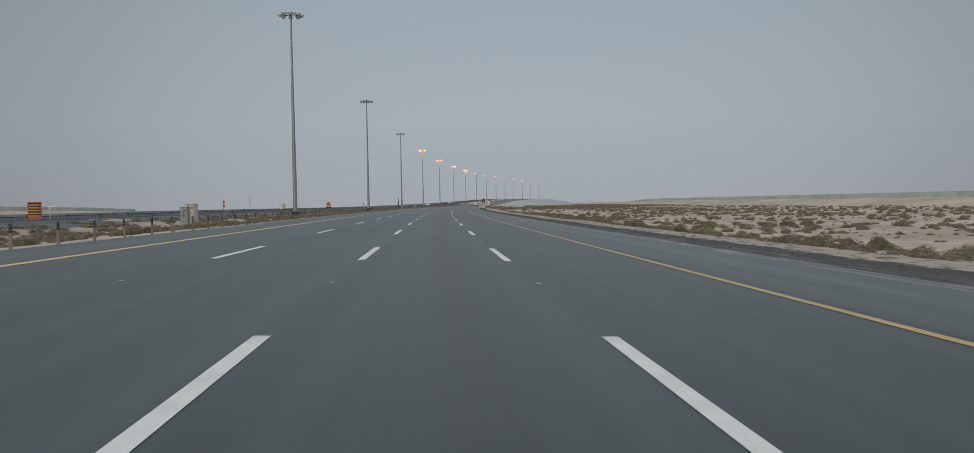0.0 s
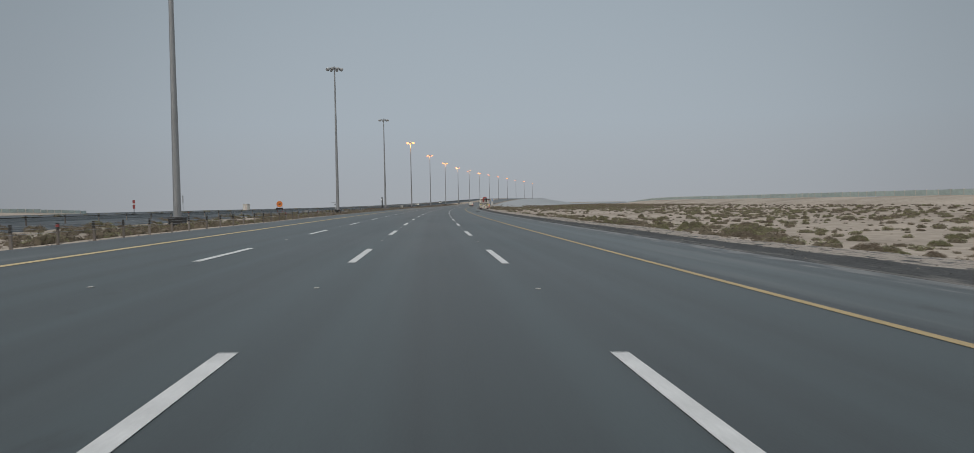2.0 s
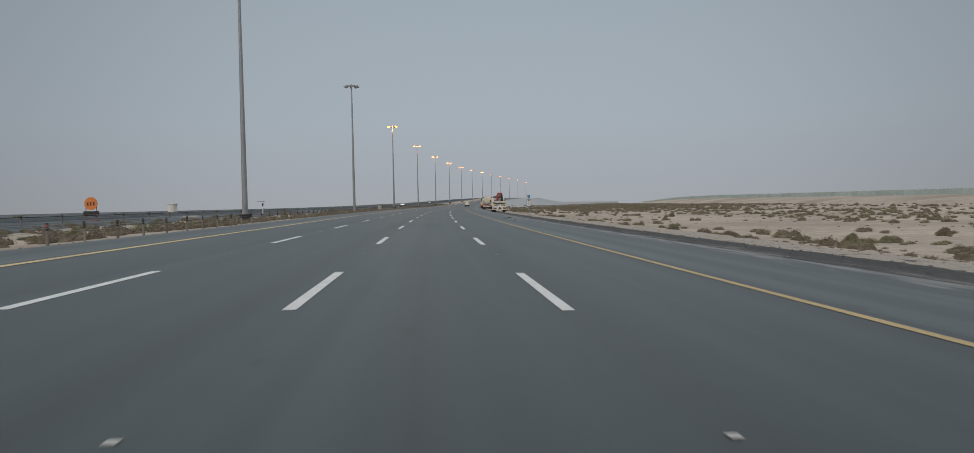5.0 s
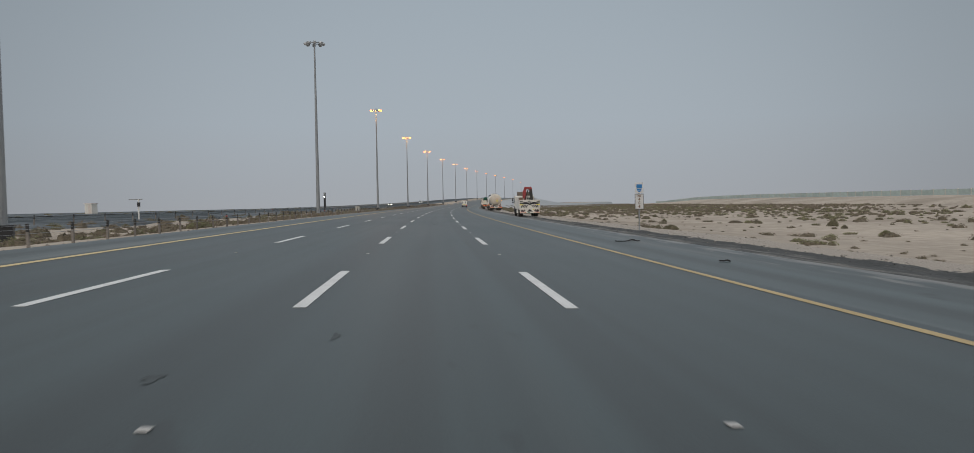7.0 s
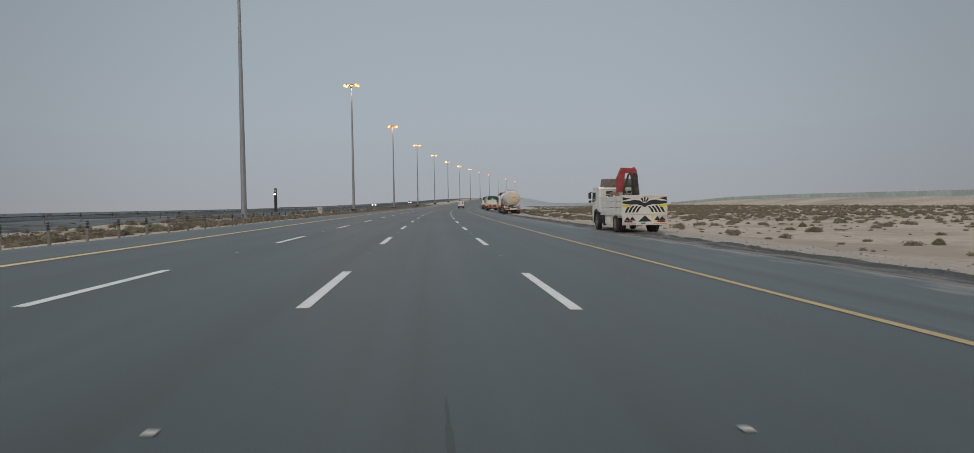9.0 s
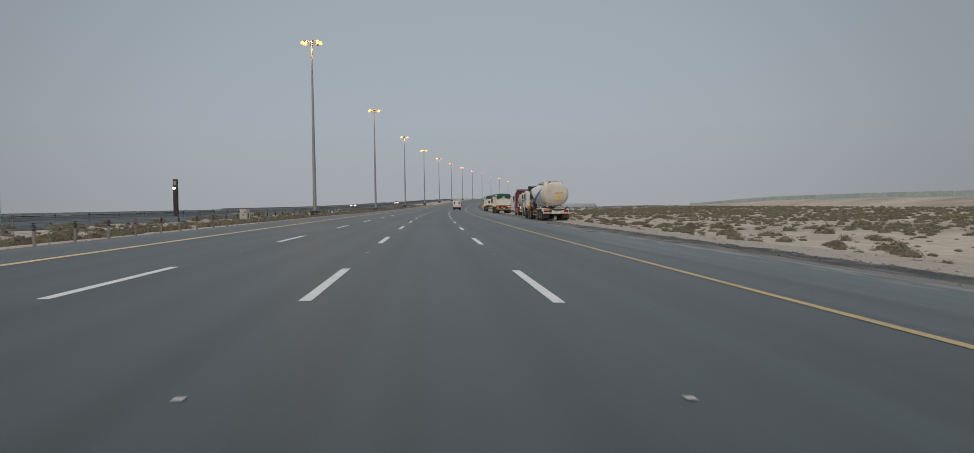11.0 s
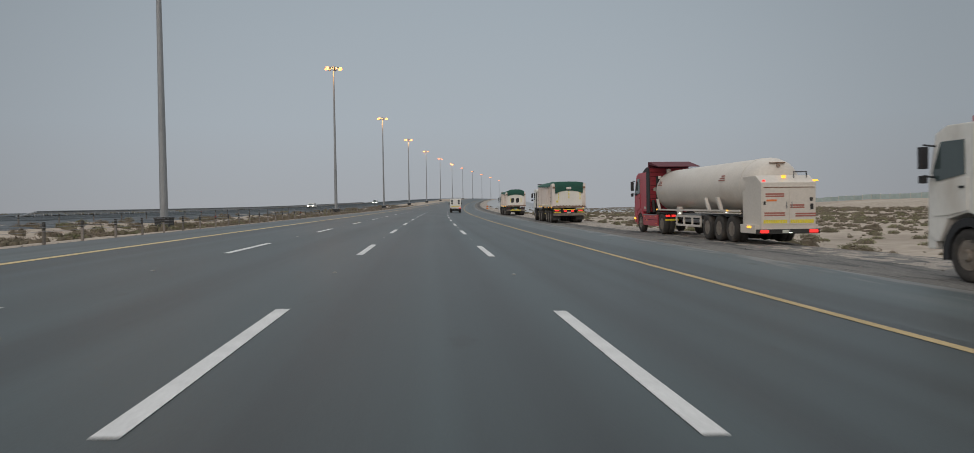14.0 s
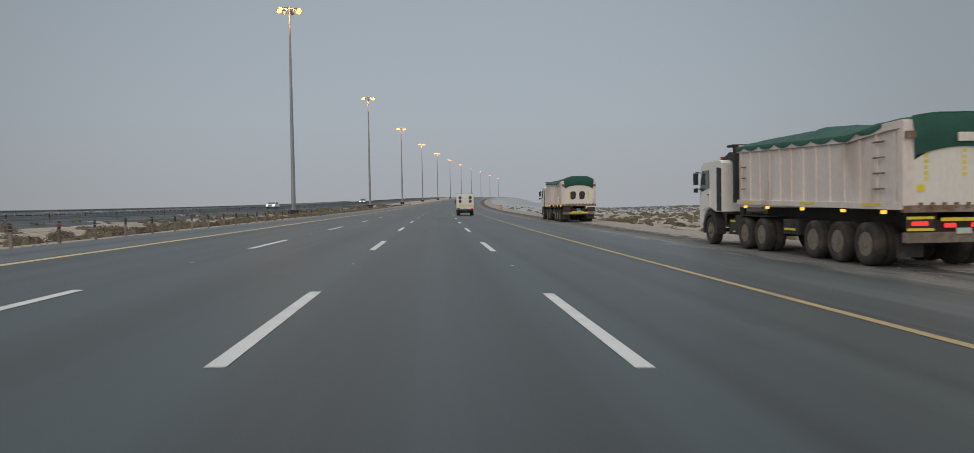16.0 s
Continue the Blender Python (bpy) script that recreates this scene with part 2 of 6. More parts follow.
M_GRAVEL = verge("tyre_worn_gravel")
M_SAND = material("sand", (0.395, 0.333, 0.276), 0.95, vary=0.24, scale=0.06, fine=1.2, bump=0.4, dirt=(0.285, 0.236, 0.192), dirt_at=0.51, spec=0.1)
M_WHITE = material("white_road_paint", (0.62, 0.61, 0.60), 0.7, vary=0.15, scale=1.5, fine=30, dirt=(0.40, 0.39, 0.38), dirt_at=0.62, coords="Object")
M_YELLOW = material("yellow_road_paint", (0.42, 0.305, 0.15), 0.7, vary=0.15, scale=0.5, fine=12, dirt=(0.30, 0.23, 0.12), dirt_at=0.62, coords="Object")
M_STUD = material("road_stud", (0.44, 0.42, 0.40), 0.5, vary=0.1, scale=8, fine=60)
M_GALV = material("galvanised_steel", (0.26, 0.27, 0.28), 0.5, 0.4, vary=0.12, scale=0.7, fine=8)
M_CONCRETE = material("concrete", (0.36, 0.34, 0.31), 0.9, vary=0.2, scale=1.5, fine=20, bump=0.3)
M_BLACK = material("black_plastic", (0.02, 0.02, 0.022), 0.6, vary=0.2, scale=4, fine=30)


# ---- mesh helpers ----
def mesh(name, bm, mat, smooth=False):
    me = bpy.data.meshes.new(name)
    bm.to_mesh(me)
    bm.free()
    for mt in mat if isinstance(mat, (list, tuple)) else [mat]:
        me.materials.append(mt)
    if smooth:
        for p in me.polygons:
            p.use_smooth = True
    return me


def part(name, bm, mat, parent=None, label="", smooth=False, at=None):
    ob = new(name, bm if isinstance(bm, bpy.types.Mesh) else mesh(name, bm, mat, smooth))
    if parent is not None:
        ob.parent = parent
    if at is not None:
        ob.matrix_basis = at
    if label:
        ob["label"] = label
    return ob


def ribbon(name, s_list, q_list, height, mat, edge=None):
    """A sheet over the road's grid, with UVs in metres."""
    nq = len(q_list)
    sway = edge if edge else (lambda s, q: 0.0)
    verts = [place(s, q + sway(s, q), height(s, q)) for s in s_list for q in q_list]
    faces = [(i * nq + j, i * nq + j + 1, (i + 1) * nq + j + 1, (i + 1) * nq + j) for i in range(len(s_list) - 1) for j in range(nq - 1)]
    me = bpy.data.meshes.new(name)
    me.from_pydata(verts, [], faces)
    uv = me.uv_layers.new(name="UVMap")
    flat = [(q, s) for s in s_list for q in q_list]
    for loop in me.loops:
        uv.data[loop.index].uv = flat[loop.vertex_index]
    me.materials.append(mat)
    for p in me.polygons:
        p.use_smooth = True
    return new(name, me)


def box(bm, x0, y0, z0, x1, y1, z1, bevel=0.0):
    r = bmesh.ops.create_cube(bm, size=1.0)
    for v in r["verts"]:
        v.co = Vector(((x0 + x1) / 2 + v.co.x * (x1 - x0), (y0 + y1) / 2 + v.co.y * (y1 - y0), (z0 + z1) / 2 + v.co.z * (z1 - z0)))
    if bevel:
        es = list({e for v in r["verts"] for e in v.link_edges})
        bmesh.ops.bevel(bm, geom=es, offset=bevel, segments=2, affect="EDGES", profile=0.7)
    return bm


def cyl(bm, a, b, r0, r1=None, seg=12, caps=True):
    a, b = Vector(a), Vector(b)
    d = b - a
    m = Matrix.Translation((a + b) / 2) @ d.to_track_quat("Z", "Y").to_matrix().to_4x4()
    return bmesh.ops.create_cone(bm, cap_ends=caps, segments=seg, radius1=r0, radius2=r0 if r1 is None else r1, depth=d.length, matrix=m)


def boxes(*dims, bevel=0.0):
    bm = bmesh.new()
    for d in dims:
        box(bm, *d, bevel=bevel)
    return bm


def tubes(*rods, seg=10):
    bm = bmesh.new()
    for rod in rods:
        cyl(bm, rod[0], rod[1], rod[2], rod[3] if len(rod) > 3 else None, seg)
    return bm


# ---- ground, carriageway, shoulders ----
def profile(q, pts):
    return float(np.interp(q, [p[0] for p in pts], [p[1] for p in pts]))


GROUND_Z = [(-2500, -11.0), (-350, -0.35), (-220, 0.0), (-150, 0.1), (-70, 0.45), (-55, 0.55), (-47, 0.66), (-30, 0.56), (-25, 0.1), (-22, -0.22), (-18, -0.1), (-14, 0.22), (-12, 0.30), (-11.4, 0.26), (9.0, -0.32), (9.6, -0.32), (13.0, -0.34), (17, -0.75), (25, -1.2), (45, -1.2), (82, -0.5), (100, -0.45), (135, -0.5), (150, -1.6), (2500, -1.6)]


def crest(s):
    """Height of the sand berm that carries the far fence."""
    return float(np.interp(s, [0, 180, 424, 504, 580, 680, 1500], [1.2, 1.3, 1.65, 1.85, 1.6, -0.45, -0.45]))


def ground_height(s, q):
    z = profile(q, GROUND_Z)
    if q < -13 or q > 13.5:
        w = min(1.0, min(abs(q + 13), abs(q - 13.5)) / 6) * min(1.0, max(0.0, (640 - s) / 80))
        z += w * (0.16 * noise.noise((s * 0.07, q * 0.09, 3.0)) + 0.06 * noise.noise((s * 0.3, q * 0.3, 8.0)))
        if q > 20:
            z -= 0.008 * max(0.0, s - 700) * min(1.0, (q - 20) / 15)
        z += max(0.0, 1 - abs(q + 205) / 16) * float(np.interp(s, [250, 300, 330, 430, 480], [0.0, 2.4, 2.4, 1.3, 0.0]))
        z += max(0.0, 1 - abs(q - 119) / 19) ** 0.7 * (crest(s) + 0.45)
    return z


s_ground = sorted(set(list(np.arange(-300, 0, 20.0)) + list(np.arange(0, 560, 2.5)) + list(np.arange(560, 1000, 10.0)) + list(np.arange(1000, 4400, 100.0))))
q_ground = [-2500, -1500, -900, -600, -350, -250, -221, -213, -205, -197, -189, -165, -150, -130, -100, -70, -55, -47, -38, -30] + list(np.arange(-28, -11.9, 1.0)) + [-11.4, -5, 0, 5, 9.0, 9.6, 10.5, 11.5, 12.5] + list(np.arange(13.4, 40, 1.3)) + list(np.arange(41, 97, 4.0)) + [100, 104, 108, 112, 115, 118, 120, 123, 126, 130, 135, 140, 160, 190, 230, 300, 400, 600, 900, 1500, 2500]
ground = tagged(ribbon("ground", s_ground, q_ground, ground_height, M_SAND), "flat pale desert sand with low scrub along the highway", "ground", kind="structure")

s_road = list(np.arange(-60, 1500, 6.0))
road = tagged(ribbon("road", s_road, [-9.35, -5.5, -1.85, 1.85, 6.0], lambda s, q: deck(q), M_ASPHALT), "dark grey four-lane asphalt carriageway with white lane dashes", "road", kind="structure")
tagged(ribbon("shoulder_median", s_road, [-11.75, -10.5, -9.35], lambda s, q: deck(q), M_SHOULDER), "worn grey asphalt shoulder beside the median", "road shoulder", kind="structure")
tagged(ribbon("shoulder_outer", s_road, [6.0, 7.5, 9.4], lambda s, q: deck(q), M_SHOULDER), "dusty grey asphalt shoulder", "road shoulder", kind="structure")
s_track = list(np.arange(-60, 0, 3.0)) + list(np.arange(0, 480, 0.5)) + list(np.arange(480, 600, 2.0)) + list(np.arange(600, 1500, 12.0))


def track_height(s, q):
    return deck(q) - 0.035 - 0.05 * (q > 12.9) + 0.018 * noise.noise((s * 0.12, q * 2.2, 5.0)) + 0.02 * noise.noise((s * 0.8, q * 0.9, 2.0)) * (q > 9.5) + 0.07 * math.exp(-((q - 10.85) / 0.38) ** 2) * (0.8 + noise.noise((s * 0.5, 4.0, 1.0)) + 0.5 * noise.noise((s * 1.9, q, 6.0))) * min(1.0, max(0.15, (360 - s) / 40))


track = ribbon("gravel_track", s_track, [9.3, 9.5, 9.9, 10.2, 10.4, 10.6, 10.8, 11.0, 11.2, 11.4, 11.6, 11.9, 12.3, 12.7, 13.1, 13.5], track_height, M_GRAVEL, lambda s, q: (0.9 * noise.noise((s * 0.06, 7.0, 0)) + 0.45 * noise.noise((s * 0.4, 3.0, 0)) + 1.4 * min(1.0, max(0.0, (s - 355) / 30))) * max(0.0, (q - 10.5) / 3))
tagged(track, "dark rutted gravel verge where trucks pull off", "verge", kind="structure")


def strip(name, q, width, mat, s0=-60.0, s1=1500.0, parent=None):
    ob = ribbon(name, list(np.arange(s0, s1 + 1, 6.0)), [q - width / 2, q + width / 2], lambda s, qq: deck(qq) + 0.006, mat)
    ob.parent = parent
    return ob


# same yellow paint, its colour brightened for light caught at a grazing angle
M_YELLOW_LIT = material("grazing_lit_yellow_paint", (0.56, 0.42, 0.21), 0.65, vary=0.12, scale=0.5, fine=12, dirt=(0.40, 0.31, 0.16), dirt_at=0.64, coords="Object")
strip("edge_line", -9.0, 0.24, M_YELLOW_LIT, parent=road)
strip("edge_line", 5.636, 0.18, M_YELLOW, parent=road)
DASH, DASH_LEN, DASH_0 = 17.25, 5.77, 7.75
dash_mesh = mesh("lane_dash", boxes((-0.09, 0, 0, 0.09, DASH_LEN, 0.005)), M_WHITE)
stud_mesh = mesh("road_stud", boxes((-0.042, -0.04, 0, 0.042, 0.04, 0.013), bevel=0.008), M_STUD)
for k in range(-3, 80):
    for q in (-5.47, -1.85, 1.844):
        s = DASH_0 + k * DASH
        part("lane_dash", dash_mesh, None, road, at=stand(s, q, deck(q) + 0.003, banked=True))
        if k < 40:
            part("road_stud", stud_mesh, None, road, at=stand(s + 11.5, q, deck(q) + 0.002, banked=True))
# tar and rubber stains on the lane
M_STAIN = material("tar_stain", (0.030, 0.038, 0.040), 0.6, vary=0.35, scale=3, fine=18)


def stain(s, q, length, width, seed):
    rnd = random.Random(seed)
    bm = bmesh.new()
    pts = []
    for k in range(26):
        a = 2 * math.pi * k / 26
        r = 0.45 + 0.55 * abs(math.sin(a * 1.5 + seed)) + rnd.uniform(-0.14, 0.14)
        pts.append(bm.verts.new((width / 2 * r * math.cos(a), length / 2 * r * math.sin(a), 0)))
    bm.faces.new(pts)
    part("tar_stain", bm, M_STAIN, road, at=stand(s, q, deck(q) + 0.004, banked=q < 6))


for k, (s, q, ln, w) in enumerate(((57.0, 0.1, 0.7, 0.16), (54.0, 0.2, 0.35, 0.18), (53.4, 0.45, 0.3, 0.10), (53.6, 0.75, 0.5, 0.09), (54.2, 1.2, 0.9, 0.07), (51.3, 1.25, 0.9, 0.14), (53.6, 2.3, 1.2, 0.16), (51.2, 1.9, 0.8, 0.12), (52.6, -2.6, 0.35, 0.16), (51.3, -2.5, 0.35, 0.2), (52.2, 2.4, 0.9, 0.2), (50.4, 0.25, 0.3, 0.2), (50.0, 0.6, 0.3, 0.12), (193.2, -2.3, 0.4, 0.18), (195.2, -1.1, 0.5, 0.10), (243.5, -0.05, 1.6, 0.06), (241.8, 0.0, 1.5, 0.12), (241.2, 0.12, 0.7, 0.08), (333.1, 9.0, 2.2, 0.8), (336.1, 9.2, 1.6, 0.4))):
    stain(s, q, ln, w, k)

# the other carriageway beyond the median, and a dark flat beyond it
M_OLD = material("old_asphalt", (0.075, 0.085, 0.092), 0.95, vary=0.35, scale=0.15, fine=2.0, spec=0.05)
M_FLAT = material("dark_salt_flat", (0.120, 0.132, 0.142), 0.95, vary=0.4, scale=0.03, fine=0.5, dirt=(0.17, 0.168, 0.165), dirt_at=0.58, spec=0.05)
tagged(ribbon("salt_flat", list(np.arange(-300, 1000, 20.0)) + list(np.arange(1000, 4400, 200.0)), [-2500, -900, -350, -200, -150, -110, -80, -65, -55, -49.5], lambda s, q: profile(q, GROUND_Z) + 0.17, M_FLAT), "dark flat ground beyond the opposite road", "ground", kind="structure")
tagged(ribbon("road_opposite", s_road, [-46, -42, -38, -34, -30.5, -30.3], lambda s, q: profile(q, GROUND_Z) + (0.12 if q < -30.4 else -0.03), M_OLD), "dark asphalt carriageway for oncoming traffic", "road", kind="structure")
tagged(ribbon("embankment_opposite", list(np.arange(-60, 1000, 5.0)), [-30.6, -29.6, -28.8, -28, -27.3, -26.8, -26.3, -25.8], lambda s, q: profile(q, GROUND_Z) + 0.10 * noise.noise((s * 0.15, q * 0.4, 1.0)) + (0.09 if q < -26 else -0.14), M_FLAT, lambda s, q: 1.4 * noise.noise((s * 0.08, 1.0, 0.0)) * max(0.0, (q + 29) / 3.2)), "dark gravel bank below the opposite road", "embankment", kind="structure")


# haze put into the colour: the far slope is toned to the horizon sky
M_SLOPE = material("haze_toned_slope", (0.355, 0.365, 0.375), 0.9, vary=0.06, scale=0.05, fine=0.4)
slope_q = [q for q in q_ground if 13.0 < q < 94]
tagged(ribbon("embankment_ramp", [s for s in s_ground if s > 569], slope_q, lambda s, q: ground_height(s, q) + (0.12 if 14 < q < 90 else -0.1) - (0.3 if s < 575 else 0.0), M_SLOPE), "far slope below the climbing road, coloured pale for haze", "embankment", kind="structure")


# ---- more materials ----
M_POLE = material("mast_steel", (0.28, 0.29, 0.30), 0.55, 0.3, vary=0.1, scale=0.5, fine=6, stretch=(1, 1, 0.3))
M_LAMP = material("sodium_lamp", (0.9, 0.6, 0.3), 0.4, emit=(1.0, 0.23, 0.05, 5.0))
M_LENS = material("lamp_glass", (0.45, 0.46, 0.47), 0.25, vary=0.1)
M_WHITE_PAINT = material("dusty_white_paint", (0.76, 0.735, 0.69), 0.45, vary=0.08, scale=0.9, fine=14, dirt=(0.56, 0.51, 0.45), dirt_at=0.57, stretch=(1, 1, 0.4))
M_CREAM = material("cream_enamel", (0.70, 0.665, 0.61), 0.4, vary=0.07, scale=0.9, fine=14, dirt=(0.57, 0.52, 0.46), dirt_at=0.56, stretch=(1, 1, 0.4))
M_TANK = material("cream_tank_enamel", (0.60, 0.545, 0.485), 0.4, vary=0.08, scale=0.6, fine=10, dirt=(0.50, 0.43, 0.37), dirt_at=0.60)
M_BELLY = material("dusty_belly_paint", (0.60, 0.57, 0.53), 0.55, vary=0.10, scale=0.9, fine=14, dirt=(0.40, 0.35, 0.31), dirt_at=0.60, stretch=(1, 1, 0.4))
M_TIP = material("beige_tipper_steel", (0.70, 0.62, 0.57), 0.6, vary=0.10, scale=1.0, fine=16, dirt=(0.48, 0.39, 0.33), dirt_at=0.57, stretch=(1, 1, 0.35))
M_RUST = material("rusty_steel", (0.20, 0.12, 0.08), 0.8, vary=0.35, scale=3, fine=30, dirt=(0.35, 0.30, 0.26), dirt_at=0.5)
M_RED = material("red_cab_paint", (0.42, 0.045, 0.062), 0.35, vary=0.10, scale=1.0, fine=12, dirt=(0.30, 0.08, 0.08), dirt_at=0.6)
M_DARKRED = material("maroon_panel", (0.105, 0.016, 0.026), 0.75, vary=0.12, scale=2, fine=20)
M_CRANE = material("faded_red_crane_paint", (0.30, 0.04, 0.04), 0.5, vary=0.25, scale=4, fine=25, dirt=(0.10, 0.05, 0.05), dirt_at=0.58)
M_CHASSIS = material("chassis_black", (0.030, 0.029, 0.028), 0.7, vary=0.35, scale=3, fine=25, dirt=(0.09, 0.075, 0.06), dirt_at=0.56)
M_TYRE = material("dusty_rubber", (0.040, 0.036, 0.033), 0.9, vary=0.3, scale=3, fine=25, dirt=(0.09, 0.073, 0.06), dirt_at=0.52)
M_RIM = material("dusty_wheel_steel", (0.21, 0.18, 0.15), 0.7, 0.1, vary=0.25, scale=5, fine=30, dirt=(0.15, 0.115, 0.09), dirt_at=0.5)
# glass base colour raised to grey-green, standing in for sky light seen through
M_GLASS = material("skylit_cab_glass", (0.055, 0.078, 0.078), 0.05, vary=0.05, spec=0.9)
M_TARP = material("green_tarpaulin", (0.016, 0.085, 0.062), 0.8, vary=0.25, scale=1.5, fine=60, bump=0.4, dirt=(0.035, 0.10, 0.078), dirt_at=0.55)
M_BLUE = material("blue_stripe_paint", (0.045, 0.14, 0.235), 0.45, vary=0.10, scale=1.5, fine=15, dirt=(0.10, 0.16, 0.25), dirt_at=0.6)
M_ORANGE = material("orange_reflector", (0.75, 0.20, 0.05), 0.4, vary=0.12, scale=5, fine=40)
M_YEL = material("yellow_reflector", (0.75, 0.62, 0.05), 0.4, vary=0.12, scale=5, fine=40)
M_TAIL = material("tail_light", (0.5, 0.02, 0.02), 0.3, emit=(1.0, 0.035, 0.03, 1.3))
M_AMBER = material("amber_lamp", (0.7, 0.35, 0.03), 0.3, emit=(1.0, 0.48, 0.05, 1.5))
M_HEAD = material("white_lamp", (0.8, 0.8, 0.75), 0.3, emit=(1.0, 0.96, 0.86, 9.0))
M_PLATE = material("number_plate", (0.50, 0.52, 0.46), 0.5, vary=0.08, scale=6, fine=40)
M_GREEN = material("green_panel", (0.05, 0.22, 0.13), 0.5, vary=0.1, scale=6, fine=40)
M_FADED_RED = material("faded_red_lettering", (0.36, 0.13, 0.10), 0.6, vary=0.2, scale=6, fine=40)
M_FENCE = material("green_fence_panel", (0.40, 0.47, 0.45), 0.7, vary=0.12, scale=1.0, fine=8, rand=0.08)
M_POST = material("guide_post_concrete", (0.19, 0.168, 0.15), 0.9, vary=0.25, scale=3, fine=25, rand=0.3)
M_SIDELAMP = material("dim_white_lamp", (0.8, 0.8, 0.75), 0.3, emit=(0.92, 1.0, 0.90, 2.0))
M_REDREF = material("red_post_band", (0.30, 0.05, 0.05), 0.5, vary=0.2, scale=5, fine=30)
M_SIGNBLUE = material("blue_sign_sheet", (0.03, 0.19, 0.45), 0.4, vary=0.08, scale=5, fine=30)
M_SIGNORANGE = material("orange_sign_sheet", (0.72, 0.20, 0.03), 0.45, vary=0.1, scale=4, fine=30)
M_STONE = material("pale_rubble", (0.24, 0.21, 0.185), 0.95, vary=0.3, scale=4, fine=20)


def thing(name, label, category, group=""):
    return tagged(new(name), label, category, group)


def lathe(profile, seg=28):
    """A solid turned about the x axis from (x, radius) points."""
    bm = bmesh.new()
    rings = []
    for x, r in profile:
        rings.append([bm.verts.new((x, r * math.cos(2 * math.pi * k / seg), r * math.sin(2 * math.pi * k / seg))) for k in range(seg)])
    for a, b in zip(rings, rings[1:]):
        for k in range(seg):
            bm.faces.new((a[k], a[(k + 1) % seg], b[(k + 1) % seg], b[k]))
    bm.faces.new(rings[0])
    bm.faces.new(list(reversed(rings[-1])))
    bmesh.ops.recalc_face_normals(bm, faces=bm.faces)
    return bm


def prism(outline, x0, x1, bevel=0.0, axis="x"):
    """An outline of (y, z) points drawn out from x0 to x1 (axis 'y': (x, z) points along y)."""
    bm = bmesh.new()
    put = (lambda u, v, w: (w, u, v)) if axis == "x" else (lambda u, v, w: (u, w, v))
    a = [bm.verts.new(put(u, v, x0)) for u, v in outline]
    b = [bm.verts.new(put(u, v, x1)) for u, v in outline]
    n = len(outline)
    for k in range(n):
        bm.faces.new((a[k], a[(k + 1) % n], b[(k + 1) % n], b[k]))
    bm.faces.new(a)
    bm.faces.new(list(reversed(b)))
    bmesh.ops.recalc_face_normals(bm, faces=bm.faces)
    if bevel:
        bmesh.ops.bevel(bm, geom=list(bm.edges), offset=bevel, segments=2, affect="EDGES", profile=0.7)
    return bm


def loft(sections, seg=32):
    """A skin over (y, centre x, centre z, half width, half height) ellipses, closed at the ends."""
    bm = bmesh.new()
    rings = []
    for y, cx, cz, hw, hh in sections:
        rings.append([bm.verts.new((cx + hw * math.cos(2 * math.pi * k / seg), y, cz + hh * math.sin(2 * math.pi * k / seg))) for k in range(seg)])
    for a, b in zip(rings, rings[1:]):
        for k in range(seg):
            bm.faces.new((a[k], a[(k + 1) % seg], b[(k + 1) % seg], b[k]))
    bm.faces.new(rings[0])
    bm.faces.new(list(reversed(rings[-1])))
    bmesh.ops.recalc_face_normals(bm, faces=bm.faces)
    return bm


TYRE_R = 0.53
tyre_mesh = mesh("wheel", lathe([(0.03, 0.29), (0.0, 0.36), (0.0, 0.47), (0.03, 0.52), (0.10, TYRE_R), (0.22, TYRE_R), (0.28, 0.51), (0.30, 0.44), (0.30, 0.3)]), M_TYRE, True)
dual_mesh = mesh("wheel", lathe([(0.03, 0.29), (0.0, 0.36), (0.0, 0.47), (0.03, 0.52), (0.10, TYRE_R), (0.20, TYRE_R), (0.26, 0.51), (0.29, 0.42), (0.32, 0.51), (0.38, TYRE_R), (0.48, TYRE_R), (0.55, 0.51), (0.58, 0.44), (0.58, 0.3)]), M_TYRE, True)


def rim_bmesh(dish, hub=0.09):
    bm = lathe([(0.02, 0.30), (0.015, 0.285), (dish * 0.6, 0.27), (dish, 0.20), (dish, 0.13), (dish - hub * 0.6, 0.115), (dish - hub, 0.09), (dish - hub, 0.02)], 24)
    for k in range(8):
        a = k * math.pi / 4
        cyl(bm, (dish + 0.005, 0.165 * math.cos(a), 0.165 * math.sin(a)), (dish - 0.03, 0.165 * math.cos(a), 0.165 * math.sin(a)), 0.016, seg=6)
    return bm


rim_front = mesh("rim", rim_bmesh(0.04), M_RIM)
rim_rear = mesh("rim", rim_bmesh(0.20, 0.20), M_RIM)


